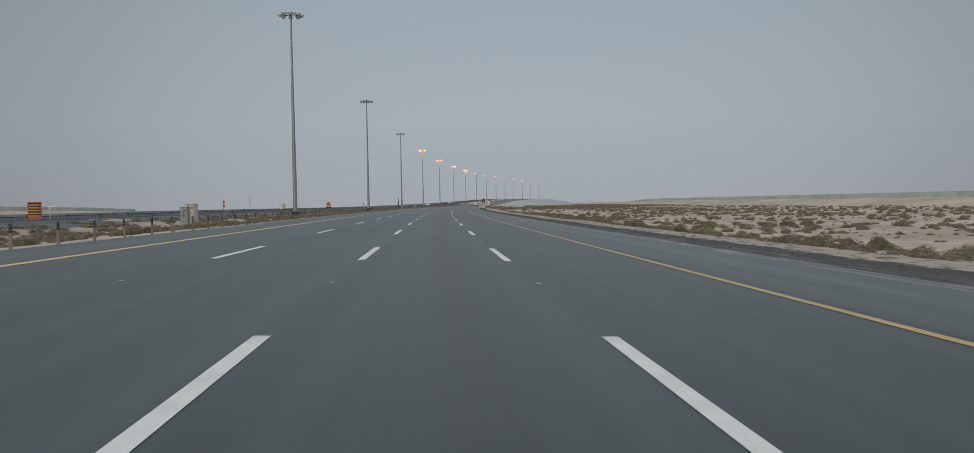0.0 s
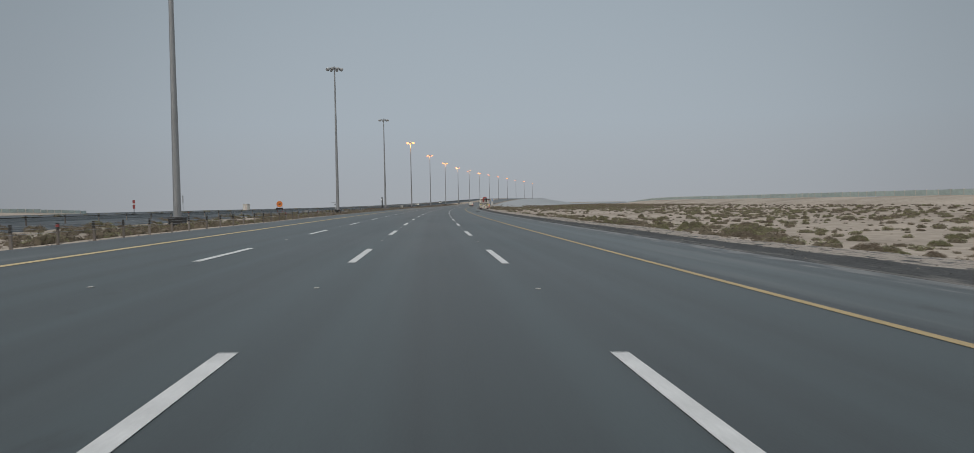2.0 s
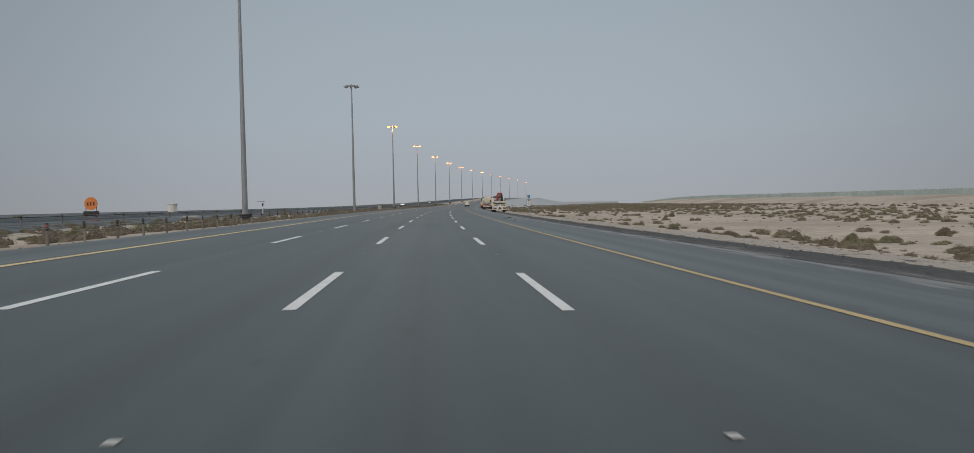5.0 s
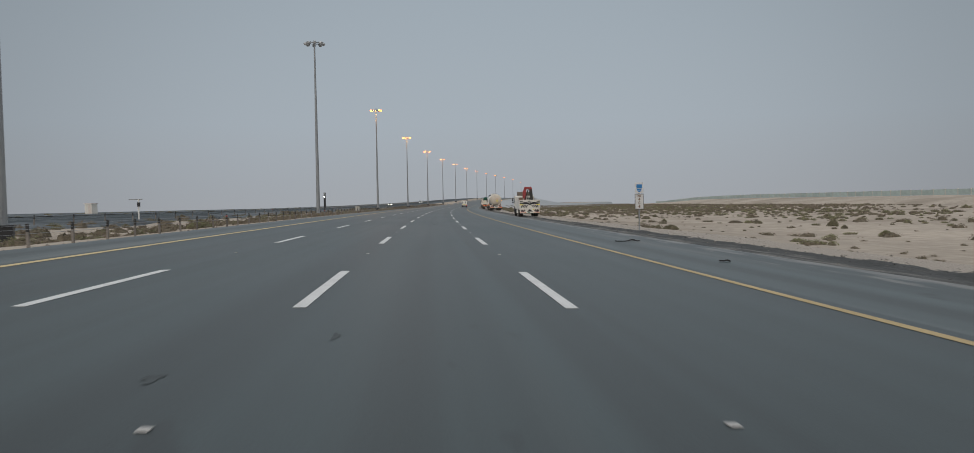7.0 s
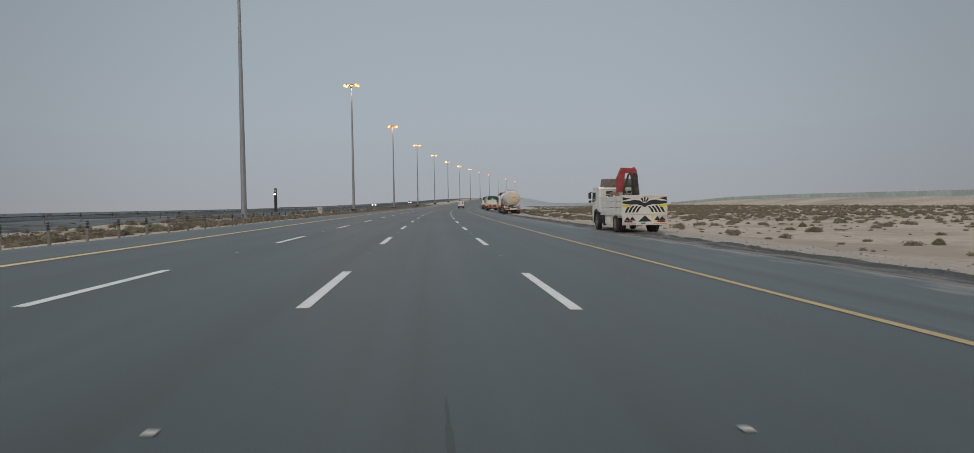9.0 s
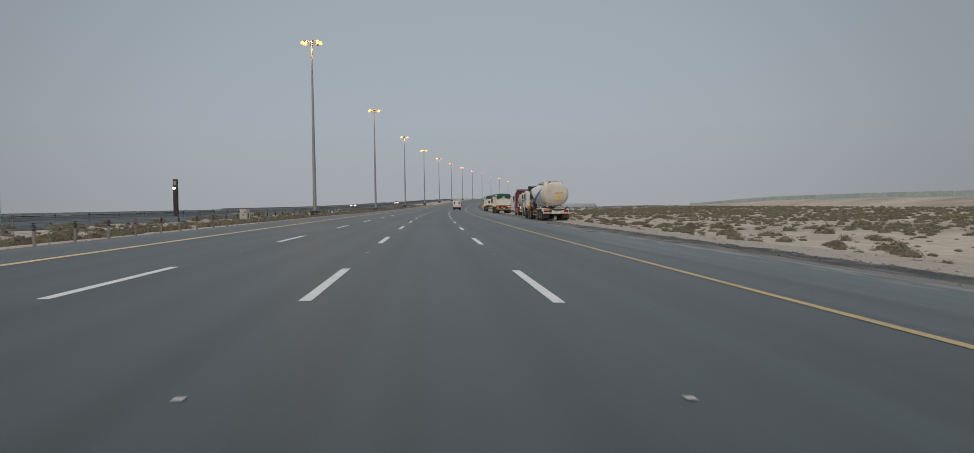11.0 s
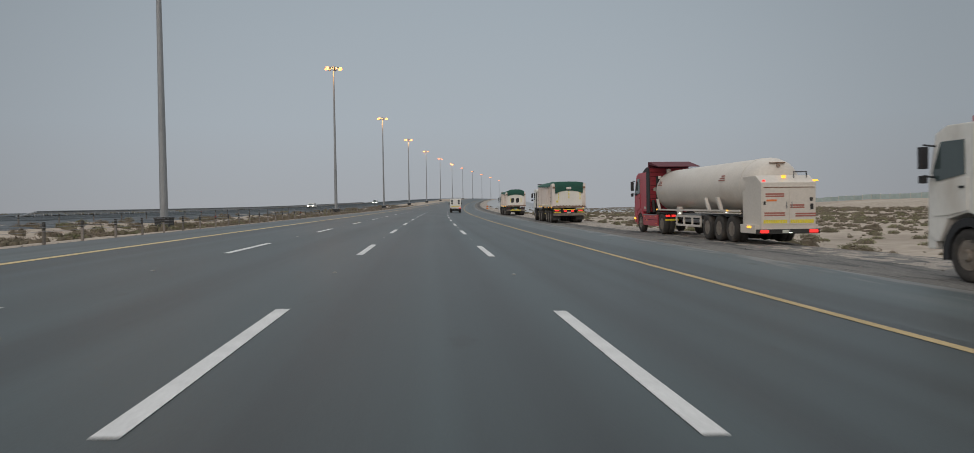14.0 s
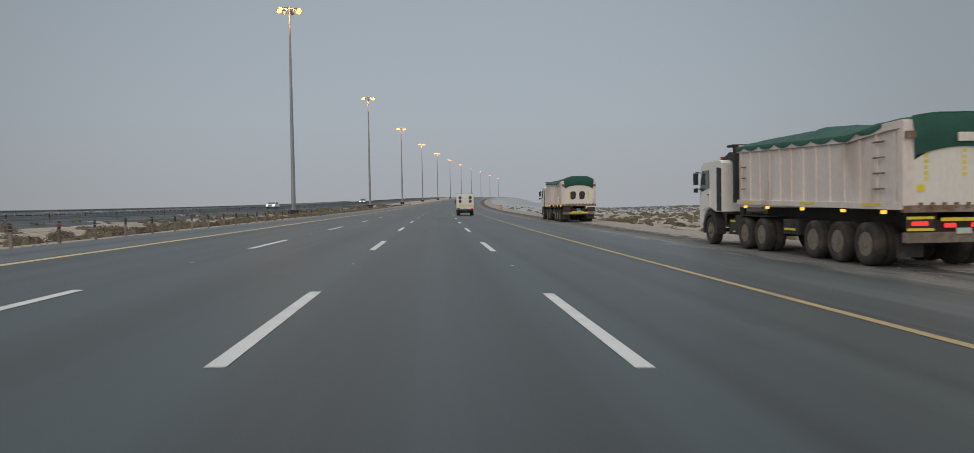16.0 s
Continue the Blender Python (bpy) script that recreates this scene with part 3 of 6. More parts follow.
def axle(parent, y, width=2.5, dual=True, r=TYRE_R):
    """A left and a right wheel at y, outer faces flush with the sides."""
    k = r / TYRE_R
    for side in (0, 1):
        m = Matrix.Translation((0.02 if side == 0 else width - 0.02, y, r)) @ (Matrix.Rotation(math.pi, 4, "Z") if side else Matrix.Identity(4)) @ Matrix.Scale(k, 4)
        m = m @ Matrix.Rotation(random.uniform(0, 6), 4, "X")
        w = part("wheel", dual_mesh if dual else tyre_mesh, None, parent, at=m)
        part("rim", rim_rear if dual else rim_front, None, w, "dusty steel rim")
    part("axle", tubes(((0.3, y, r), (width - 0.3, y, r), 0.07)), M_CHASSIS, parent)


def cab(parent, y0, y1, z0, z1, paint, width=2.5, mirror=M_BLACK, slope=0.22, sleeper=True):
    """A forward-control cab from y0 to y1, floor z0, roof z1."""
    h = z1 - z0
    side = [(y0, z0 + 0.1), (y0, z1 - 0.12), (y0 + 0.15, z1), (y1 - slope - 0.35, z1), (y1 - slope, z1 - 0.14), (y1 - 0.03, z0 + h * 0.50), (y1, z0 + h * 0.42), (y1, z0 - 0.25), (y1 - 0.25, z0 - 0.35), (y1 - 0.36, z0 - 0.35), (y1 - 0.60, z0 + 0.10), (y1 - 1.2, z0 + 0.24), (y1 - 1.75, z0 + 0.10)]
    c = part("cab", prism(side, 0.02, width - 0.02, 0.035), paint, parent)
    part("windscreen", prism([(y1 - 0.045, z0 + h * 0.52), (y1 - slope - 0.005, z1 - 0.2), (y1 - slope + 0.02, z1 - 0.2), (y1 - 0.02, z0 + h * 0.52)], 0.14, width - 0.14), M_GLASS, c)
    for x in (0.0, width):
        o = -1 if x == 0 else 1
        xa, xb = sorted((x + o * -0.03, x + o * 0.004))
        part("side_window", prism([(y1 - 1.12, z0 + h * 0.50), (y1 - 1.10, z1 - 0.32), (y1 - slope - 0.2, z1 - 0.32), (y1 - 0.16, z0 + h * 0.52), (y1 - 0.30, z0 + h * 0.44)], xa, xb), M_GLASS, c)
        d = part("door", prism([(y1 - 1.2, z0 + 0.28), (y1 - 1.2, z0 + h * 0.47), (y1 - 0.30, z0 + h * 0.41), (y1 - 0.22, z0 + 0.16), (y1 - 0.62, z0 + 0.18)], xa, xb, 0.006), paint, c)
        part("handle", boxes((xa - 0.02, y1 - 1.12, z0 + h * 0.36, xb + 0.02, y1 - 0.98, z0 + h * 0.385)), M_BLACK, d, "black handle")
        mx = x + o * 0.13
        part("mirror", boxes((mx - 0.08, y1 - 0.12, z0 + h * 0.57, mx + 0.08, y1 + 0.0, z0 + h * 0.80), (mx - 0.07, y1 - 0.11, z0 + h * 0.42, mx + 0.07, y1 - 0.01, z0 + h * 0.50), bevel=0.02), mirror, parent, "black mirror housing")
        part("mirror_arm", tubes(((x, y1 - 0.25, z0 + h * 0.80), (mx, y1 - 0.06, z0 + h * 0.82), 0.02), ((x, y1 - 0.25, z0 + h * 0.48), (mx, y1 - 0.06, z0 + h * 0.5), 0.02)), M_BLACK, parent)
        part("headlight", boxes((x - o * 0.42 - 0.2, y1 - 0.01, z0 - 0.16, x - o * 0.42 + 0.2, y1 + 0.03, z0 - 0.02), bevel=0.01), M_LENS, c)
        part("step", boxes((xa, y1 - 1.65, z0 - 0.34, xb, y1 - 1.3, z0 - 0.28)), M_CHASSIS, parent)
        if sleeper:
            part("side_fairing", prism([(y0 + 0.02, z0 + 0.14), (y0 + 0.02, z1 - 0.3), (y0 + 0.42, z1 - 0.25), (y0 + 0.42, z0 + 0.14)], xa, xb), M_BLACK, c, "black side intake panel")
    arc = [(y1 - 1.23 + r * math.cos(a), 0.53 + r * math.sin(a)) for r, way in ((0.57, 1), (0.74, -1)) for a in [radians(v) for v in (range(-10, 191, 20) if way == 1 else range(190, -11, -20))]]
    for xa, xb in ((-0.004, 0.3), (width - 0.3, width + 0.004)):
        part("wheel_arch", prism(arc, xa, xb), M_BLACK if paint is not M_RED else paint, c, "black wheel arch" if paint is not M_RED else "")
    part("grille", boxes((0.45, y1 - 0.005, z0 + 0.02, width - 0.45, y1 + 0.02, z0 + h * 0.38)), M_BLACK, c)
    part("bumper", boxes((0.05, y1 - 0.2, z0 - 0.52, width - 0.05, y1 + 0.06, z0 - 0.24), bevel=0.04), paint, c)
    return c


def lamp(parent, x0, z0, x1, z1, mat, y=-0.03, name="tail_light", label=""):
    return part(name, boxes((x0, y, z0, x1, y + 0.03, z1), bevel=0.008), mat, parent, label)


def bars(parent, rows, mat, y, name="lettering"):
    """Flat painted bars (x0, z0, x1, z1) on a rear face."""
    for x0, z0, x1, z1 in rows:
        part(name, boxes((x0, y - 0.006, z0, x1, y, z1)), mat, parent)


# ---- high masts on the median ----
def build_mast(lit):
    t = thing("high_mast", "tall tapered steel high mast with " + ("glowing orange floodlights" if lit else "unlit floodlights"), "street light", "high masts along the median")
    for z0, z1, r0, r1 in ((0.4, 11.0, 0.34, 0.27), (10.9, 21.5, 0.265, 0.195), (21.4, 31.5, 0.19, 0.13)):
        part("pole_section", tubes(((0, 0, z0), (0, 0, z1), r0, r1), seg=14), M_POLE, t)
    part("flange", tubes(((0, 0, 0.95), (0, 0, 1.05), 0.44, 0.44), seg=14), M_POLE, t)
    part("access_hatch", boxes((-0.12, -0.345, 1.3, 0.12, -0.31, 2.0), bevel=0.01), M_GALV, t)
    part("plinth", boxes((-0.75, -0.75, -0.3, 0.75, 0.75, 0.12), bevel=0.04), M_CONCRETE, t)
    part("base_box", boxes((-0.6, -0.6, 0.1, 0.6, 0.6, 0.92), (-0.66, -0.66, 0.90, 0.66, 0.66, 0.98), bevel=0.02), M_BLACK, t, "black base shroud")
    ring = bmesh.new()
    n = 24
    for k in range(n):
        a, b = 2 * math.pi * k / n, 2 * math.pi * (k + 1) / n
        cyl(ring, (1.0 * math.cos(a), 1.0 * math.sin(a), 31.3), (1.0 * math.cos(b), 1.0 * math.sin(b), 31.3), 0.06, seg=6)
    for k in range(4):
        a = math.pi / 4 + k * math.pi / 2
        cyl(ring, (0, 0, 31.45), (1.0 * math.cos(a), 1.0 * math.sin(a), 31.3), 0.05, seg=6)
    cyl(ring, (0, 0, 31.1), (0, 0, 31.75), 0.22, 0.18, seg=10)
    part("head_ring", ring, M_POLE, t)
    for k in range(8):
        a = 2 * math.pi * k / 8 + 0.2
        d = Vector((math.cos(a), math.sin(a), 0))
        m = Matrix.Translation(d * 1.5 + Vector((0, 0, 31.22))) @ Matrix.Rotation(a, 4, "Z") @ Matrix.Rotation(radians(12), 4, "Y")
        f = part("floodlight", boxes((-0.42, -0.22, -0.06, 0.42, 0.22, 0.12), (-0.6, -0.04, 0.0, -0.40, 0.04, 0.06), bevel=0.03), M_POLE, t, at=m)
        on = lit and abs(math.cos(a)) > 0.8
        bowl = bmesh.new()
        bmesh.ops.create_uvsphere(bowl, u_segments=10, v_segments=6, radius=1.0, matrix=Matrix.Translation((0.05, 0, -0.06)) @ Matrix.Diagonal((0.42, 0.33, 0.30, 1)))
        part("lens", bowl, M_LAMP if on else M_LENS, f, "glowing orange lens" if on else "", smooth=True)
    return t


MAST_S, MAST_STEP = 128.51, 102.27
dark_mast, lit_mast = build_mast(False), build_mast(True)
dark_mast.matrix_basis = stand(MAST_S - 0.4, -22.33, -0.25)
lit_mast.matrix_basis = stand(MAST_S + 3 * MAST_STEP - 2.6, -22.33, -0.25)
for k, off in ((-1, 0.0), (1, -1.8), (2, -1.7)):
    mast = copy_thing(dark_mast, stand(MAST_S + k * MAST_STEP + off, -22.33, -0.25, 23 * k))
    if k == 2:
        for ob in [c for c in mast.children if c.name.startswith("base_box")]:
            bpy.data.objects.remove(ob)
for k in range(4, 15):
    copy_thing(lit_mast, stand(MAST_S + k * MAST_STEP - (1.6 if k == 4 else 0.0), -22.33, -0.25, 7 * k))


for k in range(3, 10):
    flood = new("floodlight_glow", bpy.data.lights.new("floodlight_glow", "POINT"))
    flood.data.energy, flood.data.color, flood.data.shadow_soft_size = 650, (1.0, 0.45, 0.14), 0.3
    flood.matrix_world = stand(MAST_S + k * MAST_STEP - {3: 2.6, 4: 1.6}.get(k, 0.0), -22.33, 29.9) @ Matrix.Translation((0.0, -1.7, 0.0))


# ---- parked trucks on the verge ----
VERGE = deck(10.5) - 0.03


def chassis(t, y0, y1, z0, z1, width=2.5):
    part("chassis_frame", boxes((width / 2 - 0.5, y0, z0, width / 2 - 0.38, y1, z1), (width / 2 + 0.38, y0, z0, width / 2 + 0.5, y1, z1), *[(width / 2 - 0.4, y0 + k * (y1 - y0) / 5, z0 + 0.03, width / 2 + 0.4, y0 + k * (y1 - y0) / 5 + 0.1, z1 - 0.03) for k in range(6)]), M_CHASSIS, t)


def tractor_bits(t, y_front, y_cab_back, z):
    """Fuel tank, steps, mudguards and hoses of a tractor unit."""
    part("fuel_tank", prism([(y_cab_back - 1.5, 0.45), (y_cab_back - 1.5, 0.98), (y_cab_back - 0.2, 0.98), (y_cab_back - 0.2, 0.45)], 0.12, 0.62, 0.05), M_CHASSIS, t)
    part("battery_box", prism([(y_cab_back - 1.4, 0.45), (y_cab_back - 1.4, 0.95), (y_cab_back - 0.3, 0.95), (y_cab_back - 0.3, 0.45)], 1.9, 2.4, 0.04), M_CHASSIS, t)
    part("side_reflector", boxes((0.10, y_cab_back - 1.3, 0.88, 0.115, y_cab_back - 0.35, 0.93), (0.10, y_cab_back - 1.3, 0.52, 0.115, y_cab_back - 0.6, 0.57)), M_YEL, t)
    part("exhaust_stack", tubes(((0.55, y_cab_back - 0.28, 0.9), (0.55, y_cab_back - 0.28, z - 0.15), 0.10), seg=12), M_CHASSIS, t)
    part("air_hose", tubes(((1.0, y_cab_back - 0.1, 1.7), (1.0, y_cab_back - 0.8, 1.35), 0.03), ((1.2, y_cab_back - 0.1, 1.7), (1.25, y_cab_back - 0.9, 1.3), 0.03), ((1.4, y_cab_back - 0.1, 1.7), (1.35, y_cab_back - 0.8, 1.32), 0.03)), M_BLACK, t)


def mudguards(t, ys, width=2.5, z=1.1):
    for side in (0, 1):
        bm = bmesh.new()
        x0, x1 = (0.02, 0.62) if side == 0 else (width - 0.62, width - 0.02)
        for a, b in zip(ys, ys[1:]):
            box(bm, x0, a, z, x1, b, z + 0.03)
        part("mudguard", bm, M_CHASSIS, t)


def build_tipper(gate_holes):
    t = thing("tipper_truck", "white tractor with beige tipper trailer under green tarpaulin" + (", two tailgate holes" if gate_holes else ""), "truck", "trucks parked on the verge")
    zb0, zb1, zt0, zt1, L = 1.42, 1.55, 3.22, 3.38, 9.3
    up = 0.26 if gate_holes else 0.0
    W = 2.5
    # trailer body: floor, side walls with sloping ribs, front wall
    body = bmesh.new()
    for x0, x1 in ((0.0, 0.06), (W - 0.06, W)):
        a = prism([(0.0, zb0), (0.0, zt0 + 0.10), (0.5, zt0 + 0.08), (2.2, zt0 - 0.08), (L, zt1), (L, zb1)], x0, x1)
        me = bpy.data.meshes.new("tmp")
        a.to_mesh(me)
        a.free()
        body.from_mesh(me)
        bpy.data.meshes.remove(me)
    box(body, 0.0, 0.0, zb0 - 0.02, W, L, zb1)
    box(body, 0.0, L - 0.06, zb1, W, L, zt1 + 0.12)
    part("tipper_body", body, M_TIP, t, "dusty beige ribbed steel body")
    for side in (0, 1):
        o = -1 if side == 0 else 1
        x = 0.0 if side == 0 else W
        for k in range(13):
            y = 0.25 + k * (L - 0.5) / 12
            f = y / L
            xa, xb = sorted((x, x + o * 0.045))
            part("rib", prism([(y - 0.06, zb0 + f * 0.13), (y - 0.045, zt0 - 0.1 + f * 0.26), (y + 0.045, zt0 - 0.1 + f * 0.26), (y + 0.06, zb0 + f * 0.13)], xa, xb, 0.01), M_TIP, t)
        xa, xb = sorted((x - o * 0.02, x + o * 0.07))
        part("top_rail", prism([(0.0, zt0 - 0.05), (0.0, zt0 + 0.13), (0.5, zt0 + 0.12), (2.2, zt0 - 0.04), (L, zt1 + 0.02), (L, zt1 - 0.14), (2.2, zt0 - 0.20), (0.5, zt0 - 0.06)], xa, xb), M_TIP, t)
        part("bottom_rail", prism([(0.0, zb0 - 0.06), (0.0, zb0 + 0.10), (L, zb1 + 0.10), (L, zb1 - 0.06)], xa, xb, 0.01), M_TIP, t)
        for k in range(4):
            z = 1.85 + k * 0.36
            part("ladder_rung", tubes(((x + o * 0.08, 0.55, z), (x + o * 0.08, 1.0, z), 0.02)), M_RUST, t)
            if k < 3:
                part("ladder_rung", tubes(((x + o * 0.08, L - 0.75, z + 0.15), (x + o * 0.08, L - 0.45, z + 0.15), 0.02)), M_RUST, t)
        for y in (0.6, 2.4, 4.6, 6.9, 8.6):
            part("marker_lamp", boxes((min(x, x + o * 0.06), y, zb0 - 0.16 + y * 0.013, max(x, x + o * 0.06), y + 0.14, zb0 - 0.08 + y * 0.013), bevel=0.01), M_AMBER, t, "glowing amber marker")
        for y in (0.7, 3.9, 8.0):
            part("side_reflector", boxes((min(x, x + o * 0.076), y, zb0 + 0.02 + y * 0.012, max(x, x + o * 0.076), y + 0.8, zb0 + 0.09 + y * 0.012)), M_YEL, t)
    # rear corner posts and tailgate
    for x0, x1 in ((-0.05, 0.20), (W - 0.20, W + 0.05)):
        part("corner_post", boxes((x0, -0.10, zb0 - 0.05, x1, 0.12, zt0 + 0.14), (x0, -0.13, zt0 - 0.30, x1, -0.08, zt0 + 0.08), bevel=0.015), M_TIP, t)
        part("hinge", boxes((x0 + 0.02, -0.20, zt0 - 0.28, x1 - 0.02, -0.12, zt0 - 0.12), bevel=0.02), M_RUST, t, "rusty hinge")
    gate = prism([(0.2, zb0 + 0.02), (0.2, 2.45 + up), (0.5, 2.66 + up), (0.95, 2.78 + up), (1.25, 2.80 + up), (1.55, 2.78 + up), (2.0, 2.66 + up), (2.3, 2.45 + up), (2.3, zb0 + 0.02)], -0.08, -0.02, 0.012, axis="y")
    g = part("tailgate", gate, M_CREAM, t, "pale dented tailgate")
    part("gate_sill", boxes((-0.04, -0.16, zb0 - 0.12, W + 0.04, 0.02, zb0 + 0.04), bevel=0.02), M_RUST, t, "rusty bottom sill")
    for k in range(9):
        part("gate_latch", boxes((0.25 + k * 0.25, -0.19, zb0 - 0.02, 0.33 + k * 0.25, -0.15, zb0 + 0.10), bevel=0.01), M_RUST, g)
    if gate_holes:
        for x in (0.83, 1.5):
            hole = prism([(x - 0.20, 1.88), (x - 0.22, 2.38), (x - 0.10, 2.52), (x + 0.16, 2.50), (x + 0.22, 2.30), (x + 0.16, 1.92), (x - 0.02, 1.84)], -0.086, -0.07, axis="y")
            part("hole", hole, M_CHASSIS, g, "dark ragged opening")
        bars(t, [(0.55, 1.9, 0.62, 2.5), (1.92, 1.9, 1.99, 2.5)], M_YEL, -0.082, "reflective_tape")
    else:
        for x in (0.45, 1.25, 2.12):
            bars(t, [(x - 0.04, 2.0 + 0.13 * k + (0.1 if x == 1.25 else 0), x + 0.04, 2.08 + 0.13 * k + (0.1 if x == 1.25 else 0)) for k in range(5)], M_YEL, -0.082, "reflective_tape")
        bars(t, [(0.25, 1.75, 0.42, 1.92)], M_YEL, -0.082, "warning_triangle")
        part("tarp_plate", boxes((1.05, -0.22, 2.86, 1.42, -0.17, 3.06), bevel=0.02), M_TIP, t)
    # tarpaulin: a heaped sheet hung over the rails with scalloped edges, and a flap over the tailgate
    heap = 0.36 if gate_holes else 0.12
    rail_at = lambda y: float(np.interp(y, [0, 0.5, 2.2, L], [zt0 + 0.13, zt0 + 0.12, zt0 - 0.04, zt1 + 0.02]))

    def crown(y, e):
        """Height of the heaped sheet over the rail at y; e runs from 0 amid to 1 at the rail."""
        full = float(np.interp(y, [-0.2, 0.0, 1.5, 4.0, 7.5, L], [heap, heap, heap + 0.10, 0.34, 0.26, 0.16]))
        return full * (1 - e ** 3.2) * (1 + 0.42 * noise.noise((y * 0.75, e * 1.5, 1.0)) + 0.12 * noise.noise((y * 2.1, e * 3, 2.0)))

    tarp = bmesh.new()
    ny, cols = 90, 16
    grid = []
    for i in range(ny + 1):
        y = -0.13 + i * (L + 0.1) / ny
        rail = rail_at(y)
        lip = 0.05 if y < 0.6 else 0.02 + 0.12 * abs(math.sin((y - 0.6) * math.pi / 1.15)) ** 0.7
        row = [(-0.085, rail - lip), (-0.088, rail + 0.015)]
        for j in range(cols + 1):
            u = -0.03 + j * (W + 0.06) / cols
            e = min(1.0, abs(2 * u / W - 1))
            row.append((u, rail + 0.035 + crown(y, e) + 0.012 * noise.noise((y * 3.0, u * 3.0, 4.0))))
        row += [(W + 0.088, rail + 0.015), (W + 0.085, rail - lip)]
        tuck = 0.20 * max(0.0, min(1.0, (0.7 - y) / 0.5))
        grid.append([tarp.verts.new((W / 2 + (x - W / 2) * (1 - tuck / (W / 2)), y, max(z, rail + 0.01) if tuck > 0.1 else z)) for x, z in row])
    for a, b in zip(grid, grid[1:]):
        for j in range(len(a) - 1):
            tarp.faces.new((a[j], a[j + 1], b[j + 1], b[j]))
    part("tarpaulin", tarp, M_TARP, t, "sagging dark green tarpaulin", smooth=True)
    flap = bmesh.new()
    rows = []
    for i in range(9):
        v = i / 8
        row = []
        for j in range(17):
            inset = 0.13 + 0.05 * v
            x = inset + j / 16 * (W - 2 * inset)
            e = min(1.0, abs(2 * x / W - 1))
            bottom = 2.46 + up + 0.30 * (1 - e ** 2)
            ztop = rail_at(0) + 0.05 + crown(-0.13, e)
            bulge = 0.05 * math.sin(v * 3.1) + 0.02 * v * noise.noise((x * 3, v * 4, 2.0))
            row.append(flap.verts.new((x, -0.125 - bulge + (0.015 if i == 0 else 0.0), ztop + (bottom - ztop) * v)))
        rows.append(row)
    for a, b in zip(rows, rows[1:]):
        for j in range(16):
            flap.faces.new((a[j], a[j + 1], b[j + 1], b[j]))
    part("tarp_flap", flap, M_TARP, t, "green tarpaulin flap over the gate", smooth=True)
    # under the body
    chassis(t, 0.1, 12.6, 0.78, 1.12)
    part("subframe", boxes((0.7, 0.2, 1.1, 0.85, L - 0.5, 1.42), (1.65, 0.2, 1.1, 1.8, L - 0.5, 1.42)), M_CHASSIS, t)
    part("rear_bumper", boxes((0.05, -0.05, 0.62, W - 0.05, 0.1, 0.86), bevel=0.02), M_RIM, t, "dusty rear underrun bar")
    for x0, x1 in ((0.05, 0.62), (W - 0.62, W - 0.05)):
        part("mudflap", boxes((x0, 0.30, 0.28, x1, 0.33, 0.80)), M_CHASSIS, t)
        part("light_board", boxes((x0, -0.08, 0.88, x1, -0.03, 1.22), bevel=0.01), M_CHASSIS, t)
        lamp(t, x0 + 0.1, 1.01, x1 - 0.14, 1.10, M_DARKRED if gate_holes else M_TAIL, -0.11, label="unlit red tail light" if gate_holes else "glowing red tail light")
        if not gate_holes:
            bars(t, [(x0, 1.15, x1, 1.21), (x0, 0.89, x1, 0.95)], M_YEL, -0.082, "reflective_tape")
    for x in (0.95, 1.52):
        lamp(t, x - 0.11, 0.96, x + 0.11, 1.06, M_DARKRED if gate_holes else M_TAIL, -0.11, label="unlit red tail light" if gate_holes else "glowing red tail light")
    if gate_holes:
        bars(t, [(0.55, 0.70, 1.95, 0.80)], M_YEL, -0.052, "reflective_tape")
        bars(t, [(0.75, 0.82, 1.05, 0.90), (1.3, 0.82, 1.6, 0.90)], M_YEL, -0.052, "reflective_tape")
        part("sign_plate", boxes((1.05, -0.1, 0.98, 1.35, -0.085, 1.12)), M_GREEN, t, "small green plate")
    else:
        bars(t, [(0.78, 1.10, 1.72, 1.18)], M_YEL, -0.05, "reflective_tape")
    part("number_plate", boxes((1.08, -0.10, 0.82, 1.40, -0.085, 0.95)), M_PLATE, t)
    part("spare_box", prism([(5.3, 0.6), (5.3, 1.05), (6.3, 1.05), (6.3, 0.6)], 0.15, 0.7, 0.03), M_CHASSIS, t)
    part("side_reflector", boxes((0.13, 5.5, 0.72, 0.145, 6.2, 0.79)), M_YEL, t)
    for y in (1.57, 2.89, 4.21, 7.6, 8.94):
        axle(t, y)
    axle(t, 12.15, dual=False)
    mudguards(t, [7.1, 7.6, 8.26, 8.94, 9.45])
    cab(t, 11.0, 13.35, 1.12, 3.1, M_WHITE_PAINT)
    part("roof_deflector", prism([(10.75, 3.08), (10.78, 3.36), (11.2, 3.38), (12.2, 3.08)], 0.35, 2.15, 0.03), M_BLACK, t)
    part("beacon", tubes(((0.4, 12.0, 3.1), (0.4, 12.0, 3.26), 0.07)), M_REDREF, t, "red roof beacon")
    part("headboard", boxes((0.1, 10.0, 1.55, 2.4, 10.14, 3.58), (0.05, 10.0, 3.5, 2.45, 10.55, 3.58), bevel=0.02), M_CHASSIS, t, "dark front headboard")
    tractor_bits(t, 13.0, 10.75, 3.1)
